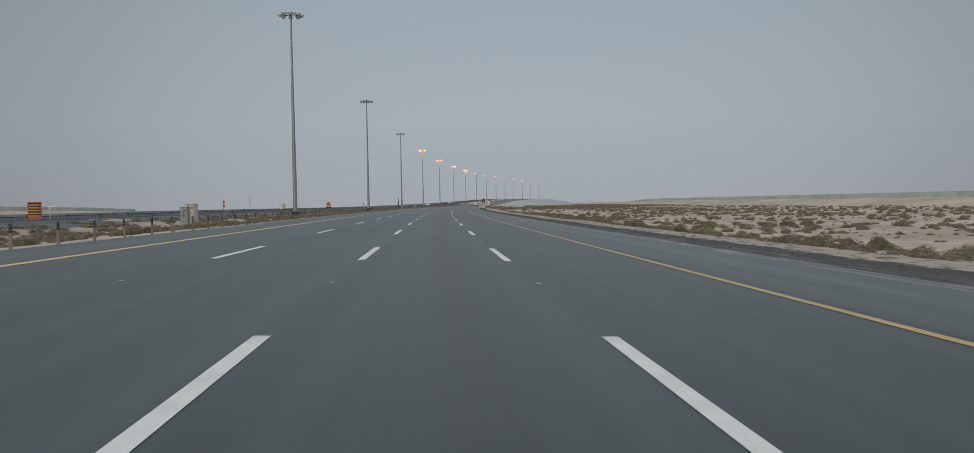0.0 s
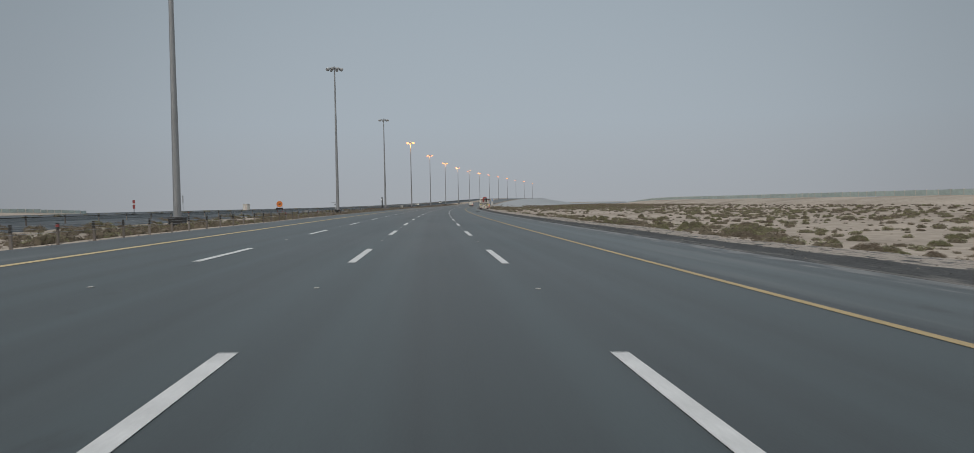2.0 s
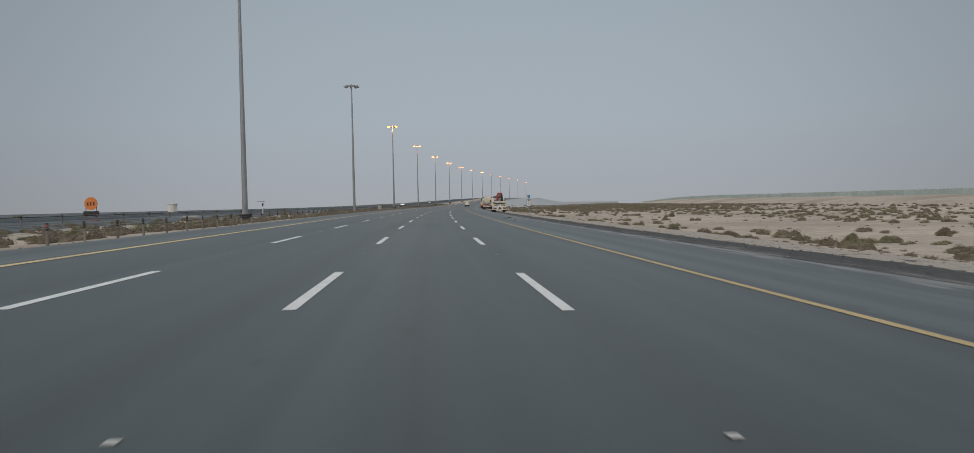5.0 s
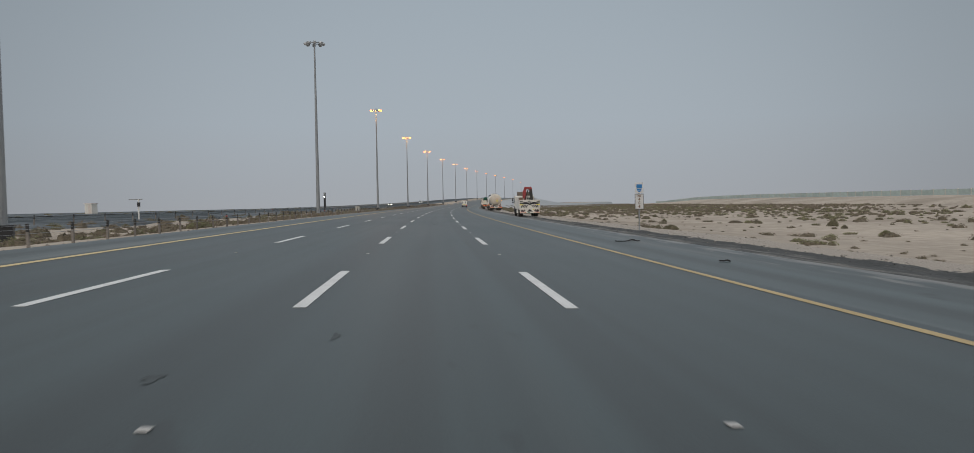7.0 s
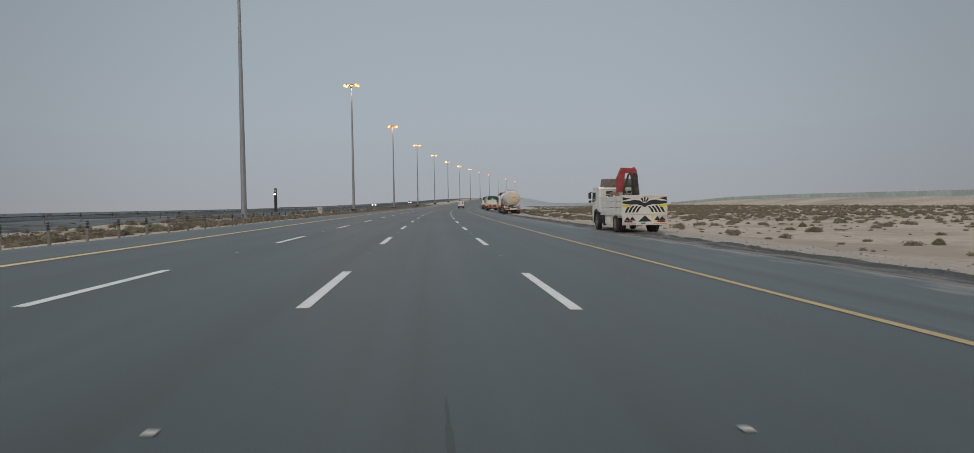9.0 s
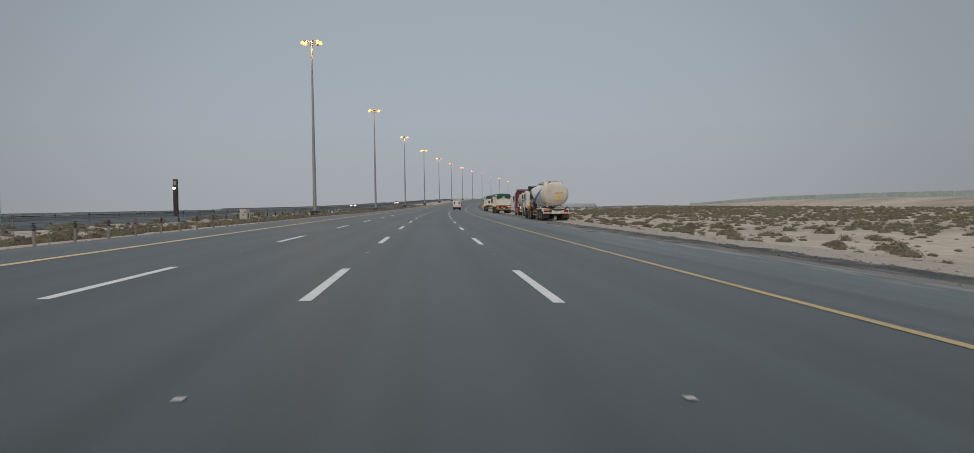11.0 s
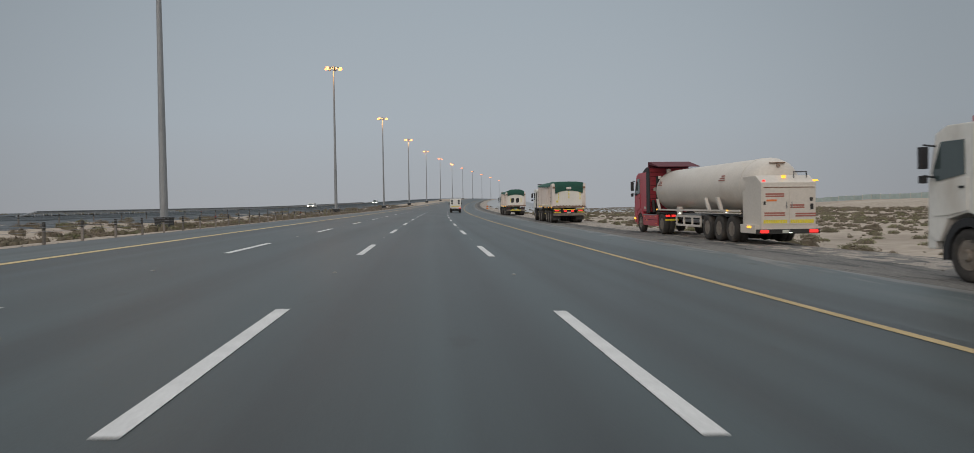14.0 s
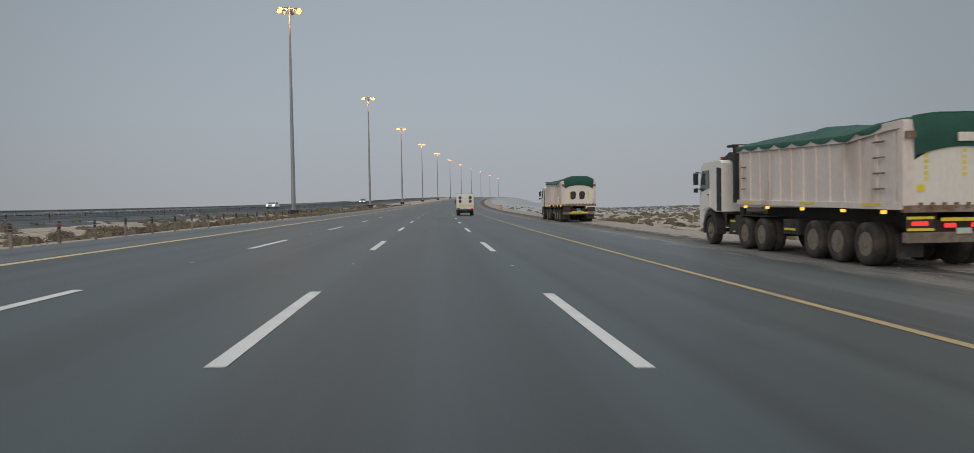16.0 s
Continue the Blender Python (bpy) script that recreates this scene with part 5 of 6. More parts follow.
def build_crane_truck():
    t = thing("crane_truck", "old white flatbed truck with folded red loader crane", "truck", "trucks parked on the verge")
    W = 2.4
    bed = part("bed", boxes((0, 0.0, 0.92, W, 5.2, 1.02), (0.1, 0.1, 0.8, W - 0.1, 5.1, 0.92)), M_CREAM, t)
    for side in (0, 1):
        x0, x1 = (0.0, 0.05) if side == 0 else (W - 0.05, W)
        for k in range(3):
            part("side_board", boxes((x0, 0.06, 1.04 + 0.31 * k, x1, 5.15, 1.32 + 0.31 * k), bevel=0.012), M_WHITE_PAINT, t)
        for y in (0.08, 1.8, 3.5, 5.1):
            part("stake", boxes((x0 - 0.02, y - 0.04, 0.9, x1 + 0.02, y + 0.04, 2.0)), M_CREAM, t)
        part("side_locker", boxes((x0 if side == 0 else W - 0.5, 2.7, 0.42, 0.5 if side == 0 else x1, 4.0, 0.8), bevel=0.02), M_WHITE_PAINT, t)
        part("mudguard", boxes((0.02 if side == 0 else W - 0.6, 1.15, 1.06 - 0.1, 0.6 if side == 0 else W - 0.02, 2.5, 0.99)), M_CHASSIS, t)
    gate = part("tailgate", boxes((0.0, -0.06, 0.98, W, 0.0, 1.95), (-0.02, -0.08, 1.90, W + 0.02, 0.02, 1.99), bevel=0.012), M_CREAM, t, "cream tailgate with black painted wing ornament")
    valance = part("valance", boxes((0.02, -0.05, 0.42, W - 0.02, 0.03, 0.96), bevel=0.015), M_CREAM, t)
    # painted ornament: wings, crest, bars
    orn = bmesh.new()

    def poly(pts, y=-0.066):
        vs = [orn.verts.new((x, y, z)) for x, z in pts]
        orn.faces.new(vs)

    for o in (-1, 1):
        c = W / 2
        poly([(c + o * 1.17, 1.88), (c + o * 0.70, 1.80), (c + o * 0.95, 1.76), (c + o * 1.17, 1.70)])
        poly([(c, 1.34), (c + o * 0.16, 1.44), (c + o * 0.42, 1.50), (c + o * 0.80, 1.49), (c + o * 1.17, 1.56), (c + o * 1.17, 1.66), (c + o * 0.86, 1.68), (c + o * 0.55, 1.74), (c + o * 0.28, 1.70), (c + o * 0.10, 1.60), (c, 1.56)])
        for k in range(4):
            f = 0.16 + 0.19 * k
            poly([(c + o * f, 1.38 + 0.02 * k), (c + o * (f + 0.10), 1.40 + 0.02 * k), (c + o * (f + 0.24), 1.26 + 0.01 * k), (c + o * (f + 0.33), 1.08), (c + o * (f + 0.22), 1.08), (c + o * (f + 0.13), 1.24)])
        poly([(c + o * 0.05, 1.62), (c + o * 0.13, 1.86), (c + o * 0.21, 1.80), (c + o * 0.11, 1.62)])
        poly([(c + o * 0.50, 0.66), (c + o * 0.66, 0.88), (c + o * 0.78, 0.72), (c + o * 0.92, 0.86), (c + o * 1.10, 0.66)], -0.058)
    poly([(W / 2 - 0.035, 1.62), (W / 2 - 0.035, 1.90), (W / 2 + 0.035, 1.90), (W / 2 + 0.035, 1.62)])
    poly([(W / 2 - 0.36, 0.60), (W / 2, 0.92), (W / 2 + 0.36, 0.60)], -0.056)
    part("plate", boxes((W / 2 - 0.22, -0.062, 0.47, W / 2 + 0.02, -0.05, 0.55)), M_GREEN, valance, "small green plate")
    part("ornament", orn, M_BLACK, gate, "black painted wing ornament")
    bars(gate, [(0.02, 1.36, 0.42, 1.48), (W - 0.42, 1.36, W - 0.02, 1.48)], M_YEL, -0.062, "reflective_tape")
    bars(valance, [(1.55, 0.78, 1.68, 0.93)], M_YEL, -0.054, "sticker")
    bars(valance, [(0.06, 0.56, 0.7, 0.92), (W - 0.7, 0.56, W - 0.06, 0.92)], M_TIP, -0.051, "lamp_board")
    bars(valance, [(0.05 + 0.1 * k, 0.46, 0.11 + 0.1 * k, 0.52) for k in range(7)] + [(W - 0.72 + 0.1 * k, 0.46, W - 0.66 + 0.1 * k, 0.52) for k in range(7)], M_ORANGE, -0.056, "reflective_tape")
    for x0 in (0.12, W - 0.55):
        part("tail_light", boxes((x0, -0.072, 0.57, x0 + 0.42, -0.05, 0.65), bevel=0.01), M_DARKRED, valance, "unlit red tail light")
    chassis(t, 0.2, 7.6, 0.60, 0.82, W)
    axle(t, 1.75, W, True, 0.49)
    axle(t, 6.5, W, False, 0.49)
    cab(t, 5.75, 7.75, 0.95, 2.55, M_WHITE_PAINT, W, slope=0.15, sleeper=False)
    part("rear_window", boxes((0.45, 5.72, 1.75, 0.95, 5.755, 2.3), (1.45, 5.72, 1.75, 1.95, 5.755, 2.3)), M_GLASS, t)
    part("roof_box", prism([(5.8, 2.55), (5.8, 3.02), (6.6, 3.02), (6.95, 2.55)], 0.35, W - 0.35, 0.04), M_RIM, t, "grey roof wind board")
    part("headboard", tubes(((0.1, 5.3, 1.0), (0.1, 5.3, 2.4), 0.035), ((W - 0.1, 5.3, 1.0), (W - 0.1, 5.3, 2.4), 0.035), ((0.1, 5.3, 2.4), (W - 0.1, 5.3, 2.4), 0.03), ((0.1, 5.3, 2.1), (W - 0.1, 5.3, 2.1), 0.025), ((0.8, 5.3, 1.0), (0.8, 5.3, 2.4), 0.025), ((1.6, 5.3, 1.0), (1.6, 5.3, 2.4), 0.025)), M_CREAM, t)
    # loader crane, folded in an arch
    part("crane_base", boxes((0.75, 4.5, 1.0, 1.65, 5.1, 1.5), bevel=0.04), M_CHASSIS, t)
    part("crane_column", prism([(0.88, 1.4), (0.86, 3.0), (1.12, 3.6), (1.38, 3.5), (1.28, 2.9), (1.25, 1.4)], 4.6, 4.95, 0.02, axis="y"), M_CRANE, t, "red crane column")
    part("crane_boom", prism([(1.0, 3.35), (1.12, 3.62), (1.75, 3.58), (1.95, 3.2), (1.80, 3.05), (1.60, 3.30), (1.25, 3.32)], 4.55, 4.9, 0.02, axis="y"), M_CRANE, t, "faded red crane boom")
    part("crane_outer_boom", prism([(1.78, 3.3), (2.02, 3.3), (2.2, 1.5), (1.76, 1.45)], 4.5, 4.95, 0.02, axis="y"), M_CHASSIS, t, "dark outer boom")
    part("crane_knuckle", prism([(1.70, 3.45), (1.86, 3.66), (2.0, 3.45), (2.02, 3.2), (1.74, 3.2)], 4.52, 4.93, 0.02, axis="y"), M_CRANE, t, "red knuckle arm")
    part("hydraulic_ram", tubes(((1.05, 4.45, 1.8), (1.5, 4.45, 3.25), 0.06), ((1.6, 4.45, 3.3), (1.95, 4.45, 1.9), 0.05)), M_CHASSIS, t)
    part("outrigger", boxes((0.02, 4.6, 0.75, W - 0.02, 4.9, 0.9), (0.05, 4.62, 0.3, 0.2, 4.88, 0.9), (W - 0.2, 4.62, 0.3, W - 0.05, 4.88, 0.9)), M_CHASSIS, t)
    part("load", boxes((0.35, 3.6, 1.03, 0.95, 4.4, 2.2), bevel=0.05), M_RUST, t, "brown crate")
    return t


crane = build_crane_truck()
crane.matrix_basis = stand(278.9, 9.75, VERGE, 0)
silo = build_silo()
silo.matrix_basis = stand(364.5, 10.45, VERGE, 0) @ Matrix.Diagonal((1.05, 1, 1, 1))
gas = build_gas_tanker()
gas.matrix_basis = stand(393.6, 12.2, VERGE, 1.0)
tip = build_tipper(False)
tip.matrix_basis = stand(431.75, 10.40, VERGE, 0) @ Matrix.Diagonal((1.10, 1, 1, 1))
tip_far = build_tipper(True)
tip_far.matrix_basis = stand(479.0, 10.35, VERGE, 0) @ Matrix.Diagonal((1.10, 1, 1, 1))


# ---- vehicles on the move: a service truck ahead, two oncoming ----
def build_service_truck():
    t = thing("service_truck", "small white box-bodied service truck with rear fan panel", "van")
    W = 2.1
    part("body", boxes((0, 0.0, 0.75, W, 3.4, 2.62), bevel=0.03), M_WHITE_PAINT, t)
    part("roof_rack", tubes(*[((x, y, 2.6), (x, y, 2.78), 0.02) for x in (0.1, W - 0.1) for y in (0.1, 1.7, 3.3)], ((0.1, 0.1, 2.78), (W - 0.1, 0.1, 2.78), 0.02), ((0.1, 0.1, 2.78), (0.1, 3.3, 2.78), 0.02), ((W - 0.1, 0.1, 2.78), (W - 0.1, 3.3, 2.78), 0.02), seg=6), M_GALV, t)
    for x in (0.42, W - 0.42):
        for z in (1.75, 2.2):
            f = part("fan", tubes(((x, -0.04, z), (x, 0.02, z), 0.19), seg=18), M_BLACK, t, "round black fan grille")
            part("hub", tubes(((x, -0.06, z), (x, -0.03, z), 0.06), seg=12), M_GALV, f)
    part("panel", boxes((0.68, -0.03, 1.55, W - 0.68, 0.005, 2.38), bevel=0.01), M_WHITE_PAINT, t)
    part("tailgate", boxes((0.02, -0.04, 0.98, W - 0.02, 0.005, 1.40), bevel=0.01), M_CREAM, t)
    bars(t, [(0.3, 1.14, W - 0.3, 1.26)], M_YEL, -0.042, "reflective_tape")
    part("rear_bumper", boxes((0.05, -0.06, 0.55, W - 0.05, 0.08, 0.78), bevel=0.02), M_CHASSIS, t)
    for x in (0.06, W - 0.36):
        lamp(t, x, 0.80, x + 0.3, 0.93, M_TAIL if x > 1 else M_DARKRED, -0.07)
    part("number_plate", boxes((0.85, -0.075, 0.8, 1.25, -0.06, 0.92)), M_PLATE, t)
    axle(t, 0.95, W, True, 0.40)
    axle(t, 4.3, W, False, 0.40)
    chassis(t, 0.1, 5.0, 0.5, 0.75, W)
    cab(t, 3.5, 5.2, 0.85, 2.15, M_WHITE_PAINT, W, sleeper=False)
    return t


def build_car(label, paint, tall):
    """Origin at the front left; the car faces -y, towards the walk."""
    t = thing("car" if not tall else "minibus", label, "car" if not tall else "van", "oncoming traffic")
    W, L = 1.85, 4.6
    z = 0.45 if not tall else 0.9
    part("body", prism([(0.0, 0.35), (0.02, 0.72), (0.25, 0.86), (L - 0.1, 0.95), (L, 0.8), (L, 0.35)], 0.0, W, 0.06), paint, t)
    roof = [(0.85, 0.86), (1.55, 0.90 + z), (3.6, 0.95 + z), (L - 0.25, 0.93)] if not tall else [(0.2, 0.84), (0.9, 0.9 + z), (L - 0.2, 0.95 + z), (L - 0.05, 0.93)]
    part("cabin", prism(roof, 0.12, W - 0.12, 0.05), paint, t)
    k = 0.12 if not tall else 0.1
    part("windscreen", prism([(roof[0][0] + 0.08 - k, 0.92), (roof[1][0] - k, 0.84 + z), (roof[1][0] - k + 0.03, 0.84 + z), (roof[0][0] + 0.11 - k, 0.92)], 0.22, W - 0.22), M_GLASS, t)
    for x in (0.115, W - 0.115):
        part("side_window", prism([(roof[0][0] + 0.5, 0.95), (roof[1][0] + 0.1, 0.86 + z), (L - 1.1, 0.86 + z), (L - 0.8, 0.97)], x - 0.012, x + 0.012), M_GLASS, t)
    for x in (0.08, W - 0.42):
        part("headlight", boxes((x, -0.03, 0.60, x + 0.34, 0.03, 0.74), bevel=0.02), M_HEAD, t, "glowing white headlight")
    part("grille", boxes((0.5, -0.02, 0.45, W - 0.5, 0.02, 0.66)), M_BLACK, t)
    axle(t, 0.85, W, False, 0.33)
    axle(t, 3.7, W, False, 0.33)
    return t


service = build_service_truck()
service.matrix_basis = stand(512.0, 2.25, deck(3.3) + 0.0)
car = build_car("small white car with headlights on", M_WHITE_PAINT, False)
car.matrix_basis = stand(580.0, -37.0, profile(-36, GROUND_Z) + 0.125)
bus = build_car("white minibus with headlights on", M_WHITE_PAINT, True)
bus.matrix_basis = stand(722.0, -37.0, profile(-36, GROUND_Z) + 0.125)


# ---- barriers, posts, signs ----
def build_wire_barrier(name, q, z, s0, s1, label, step=2.95):
    b = tagged(new(name), label, "road barrier", kind="")
    foot = mesh("post", boxes((-0.042, -0.042, -0.1, 0.042, 0.042, 0.50), bevel=0.01), M_POST)
    head = mesh("post_head", boxes((-0.04, -0.04, 0.50, 0.04, 0.04, 0.76), bevel=0.01), M_CHASSIS)
    band = mesh("reflector", boxes((-0.043, -0.043, 0.62, 0.043, 0.043, 0.71)), M_REDREF)
    s = s0
    while s < s1:
        m = stand(s, q + random.uniform(-0.05, 0.05), z(s), random.uniform(-8, 8))
        m = m @ Matrix.Rotation(radians(random.uniform(-2.5, 2.5)), 4, "Y")
        p = part("post", foot, None, b, at=m)
        part("post_head", head, None, p, "dark sleeve")
        if random.random() < 0.05:
            part("reflector", band, None, p, "red band")
        s += step
    for h in (0.44, 0.58, 0.70):
        bm = bmesh.new()
        pts = [place(x, q + 0.06, z(x) + h) for x in np.arange(s0, s1, 11.8)]
        for a, c in zip(pts, pts[1:]):
            cyl(bm, a, c, 0.006, seg=5, caps=False)
        part("wire_rope", bm, M_GALV, b)
    return b


build_wire_barrier("wire_barrier", -12.75, lambda s: profile(-12.75, GROUND_Z), 9.0, 600.0, "low concrete posts with steel ropes along the median edge")
build_wire_barrier("wire_barrier", -28.2, lambda s: profile(-28.2, GROUND_Z), 20.0, 640.0, "far row of low posts beside the opposite road", 5.9)


def build_guard_rail():
    g = tagged(new("guard_rail"), "long galvanised steel crash barrier beyond the opposite road", "guard rail")
    q = -47.4
    base = profile(q, GROUND_Z)
    post = mesh("post", boxes((-0.05, -0.05, -0.1, 0.05, 0.05, 0.72)), M_GALV)
    for s in np.arange(462.0, 760.0, 2.0):
        part("post", post, None, g, at=stand(s, q - 0.12, base))
    sec = [(0.0, 0.42), (0.08, 0.46), (0.08, 0.53), (0.0, 0.57), (0.0, 0.60), (0.08, 0.64), (0.08, 0.71), (0.0, 0.75)]
    me = bpy.data.meshes.new("rail")
    ss = list(np.arange(462.0, 764.0, 4.0))
    verts = [place(s, q + x + dx, base + z) for s in ss for dx in (0.0, -0.01) for x, z in sec]
    n = len(sec)
    faces = []
    for i in range(len(ss) - 1):
        for side in (0, 1):
            for j in range(n - 1):
                a = i * 2 * n + side * n + j
                faces.append((a, a + 1, a + 2 * n + 1, a + 2 * n))
    me.from_pydata(verts, [], faces)
    me.materials.append(M_GALV)
    part("rail", me, None, g)
    part("end_terminal", tubes((place(457.0, q, base - 0.05), place(462.0, q, base + 0.58), 0.12), seg=8), M_GALV, g)


build_guard_rail()


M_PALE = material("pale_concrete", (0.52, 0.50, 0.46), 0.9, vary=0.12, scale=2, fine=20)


def build_fence():
    """Green mesh fence on the sand berm."""
    f = tagged(new("fence"), "long pale green panel fence on a sand berm", "fence")
    panel = mesh("panel", boxes((-0.03, 0.06, 0.08, 0.03, 4.84, 1.30), (-0.04, 0.0, 1.28, 0.04, 4.9, 1.36), (-0.04, 0.0, 0.02, 0.04, 4.9, 0.10)), M_FENCE)
    post = mesh("post", boxes((-0.11, -0.11, -0.4, 0.11, 0.11, 1.52)), M_PALE)
    for k in range(112):
        s = 150 + k * 4.9
        z = crest(s + 2.5) - 0.05
        m = stand(s, 119.5, round(z / 0.25) * 0.25 if 560 < s < 690 else z)
        part("panel", panel, None, f, at=m)
        part("post", post, None, f, at=m)


build_fence()


def build_far_fence():
    """Green fence on a low berm far beyond the opposite road."""
    f = tagged(new("fence"), "distant pale green fence on a low berm", "fence")
    panel = mesh("panel", boxes((-0.03, 0.06, 0.0, 0.03, 5.84, 1.7), (-0.05, 0.0, 1.68, 0.05, 5.9, 1.78)), M_FENCE)
    post = mesh("post", boxes((-0.13, -0.13, -0.4, 0.13, 0.13, 1.9)), M_PALE)
    for k in range(36):
        s = 270 + k * 5.9
        m = stand(s, -205, ground_height(s + 3, -205) - 0.1)
        part("panel", panel, None, f, at=m)
        part("post", post, None, f, at=m)


build_far_fence()


M_CABINET = material("weathered_grey_enamel", (0.46, 0.44, 0.40), 0.6, vary=0.12, scale=1.5, fine=20, dirt=(0.36, 0.31, 0.26), dirt_at=0.56)


def build_cabinet(w, d, h, label, twin=False):
    c = thing("roadside_cabinet", label, "utility cabinet", "cabinets on the median")
    part("body", boxes((-w / 2, -d / 2, 0.12, w / 2, d / 2, h), bevel=0.02), M_CABINET if not twin else M_GALV, c)
    part("roof", boxes((-w / 2 - 0.04, -d / 2 - 0.04, h - 0.01, w / 2 + 0.04, d / 2 + 0.04, h + 0.06), bevel=0.015), M_CABINET if not twin else M_GALV, c)
    part("base", boxes((-w / 2 - 0.06, -d / 2 - 0.06, -0.3, w / 2 + 0.06, d / 2 + 0.06, 0.13), bevel=0.02), M_CONCRETE, c)
    for x0, x1 in ((-w / 2 + 0.04, -0.01), (0.01, w / 2 - 0.04)):
        dr = part("door", boxes((x0, -d / 2 - 0.018, 0.2, x1, -d / 2, h - 0.08), bevel=0.006), M_CABINET if not twin else M_GALV, c)
        part("handle", boxes((x1 - 0.08 if x0 < -0.02 else x0 + 0.04, -d / 2 - 0.045, h * 0.5, x1 - 0.05 if x0 < -0.02 else x0 + 0.07, -d / 2 - 0.016, h * 0.5 + 0.14)), M_BLACK, dr)
    part("vent", boxes((w / 2 - 0.32, -d / 2 - 0.03, h - 0.42, w / 2 - 0.12, -d / 2 - 0.015, h - 0.22)), M_RUST, c, "brown vent")
    return c


low = lambda q: profile(q, GROUND_Z)
build_cabinet(0.64, 0.5, 1.52, "grey steel utility cabinet on the median", True).matrix_basis = stand(76.5, -22.3, low(-20.4) + 0.2, -12)
build_cabinet(0.87, 0.6, 1.72, "white utility cabinet with a brown vent").matrix_basis = stand(78.7, -22.4, low(-20.6) + 0.26, -12)
build_cabinet(0.85, 0.7, 1.35, "white utility cabinet among median scrub").matrix_basis = stand(379.4, -21.3, low(-21.3) + 0.1, -15)


def build_cabin():
    c = thing("site_cabin", "pale prefabricated site cabin with flat roof overhang", "cabin")
    part("wall", boxes((-1.15, -0.8, 0.2, 1.15, 0.8, 2.5), bevel=0.02), M_CREAM, c)
    part("roof", boxes((-1.3, -0.95, 2.5, 1.3, 0.95, 2.64), bevel=0.02), M_TIP, c)
    part("door", boxes((0.1, -0.83, 0.25, 0.85, -0.79, 2.2)), M_TIP, c)
    part("base", boxes((-1.1, -0.75, -0.2, 1.1, 0.75, 0.2)), M_CONCRETE, c)
    return c


build_cabin().matrix_basis = stand(376.0, -83.7, low(-83.7) + 0.1, -25)


def build_radar():
    r = thing("speed_camera", "tall black speed camera column with lit flash", "speed camera")
    part("column", boxes((-0.23, -0.22, 0.0, 0.23, 0.22, 4.3), bevel=0.04), M_BLACK, r)
    part("base", boxes((-0.5, -0.5, -0.4, 0.5, 0.5, 0.06), bevel=0.03), M_CONCRETE, r)
    part("window", boxes((-0.16, -0.24, 3.6, 0.16, -0.215, 4.1), bevel=0.01), M_GLASS, r)
    bm = bmesh.new()
    bmesh.ops.create_uvsphere(bm, u_segments=16, v_segments=10, radius=0.14, matrix=Matrix.Translation((-0.08, -0.24, 3.25)) @ Matrix.Diagonal((1.2, 0.7, 0.8, 1)))
    part("flash_lamp", bm, M_HEAD, r, "glowing white flash lamp", smooth=True)
    for z in (1.3, 2.6):
        part("joint", boxes((-0.24, -0.23, z, 0.24, 0.23, z + 0.03)), M_CHASSIS, r)
    return r


build_radar().matrix_basis = stand(381.6, -29.6, low(-29.6), 0)


def build_km_sign():
    k = thing("kilometre_sign", "white roadside kilometre sign with blue emblem panel", "road sign")
    part("post", tubes(((0, 0.03, -0.5), (0, 0.03, 2.42), 0.038)), M_GALV, k)
    lower = part("lower_plate", boxes((-0.24, -0.012, 1.02, 0.24, 0.0, 1.84), bevel=0.004), M_WHITE, k)
    for x0, x1 in ((-0.245, -0.225), (0.225, 0.245)):
        part("border", boxes((x0, -0.018, 1.04, x1, -0.012, 1.82)), M_BLACK, lower)
    for z0, z1 in ((1.01, 1.04), (1.82, 1.85)):
        part("border", boxes((-0.24, -0.018, z0, 0.24, -0.012, z1)), M_BLACK, lower)
    for text, z, size in (("KM", 1.69, 0.13), ("4", 1.49, 0.22), ("0", 1.29, 0.22), ("4", 1.09, 0.22)):
        cu = bpy.data.curves.new("lettering", "FONT")
        cu.body, cu.size, cu.align_x, cu.extrude, cu.offset = text, size, "CENTER", 0.002, 0.004
        cu.materials.append(M_RUST)
        word = new("lettering", cu)
        word.parent = lower
        word.matrix_basis = pose(0, -0.015, z, 90)
    upper = part("upper_plate", boxes((-0.23, -0.012, 1.88, 0.23, 0.0, 2.46), bevel=0.004), M_WHITE, k)
    part("emblem", boxes((-0.15, -0.018, 2.14, 0.15, -0.012, 2.36)), M_SIGNBLUE, upper)
    part("emblem_bar", boxes((-0.12, -0.018, 2.05, 0.12, -0.012, 2.11)), M_SIGNBLUE, upper)
    part("emblem_tail", prism([(-0.14, 2.03), (0.14, 2.03), (0.0, 1.93)], -0.018, -0.012, axis="y"), M_SIGNBLUE, upper)
    part("footing", boxes((-0.2, -0.17, -0.42, 0.2, 0.23, -0.12), bevel=0.03), M_CONCRETE, k)
    return k


build_km_sign().matrix_basis = stand(228.6, 11.1, deck(11) + 0.14, 4)


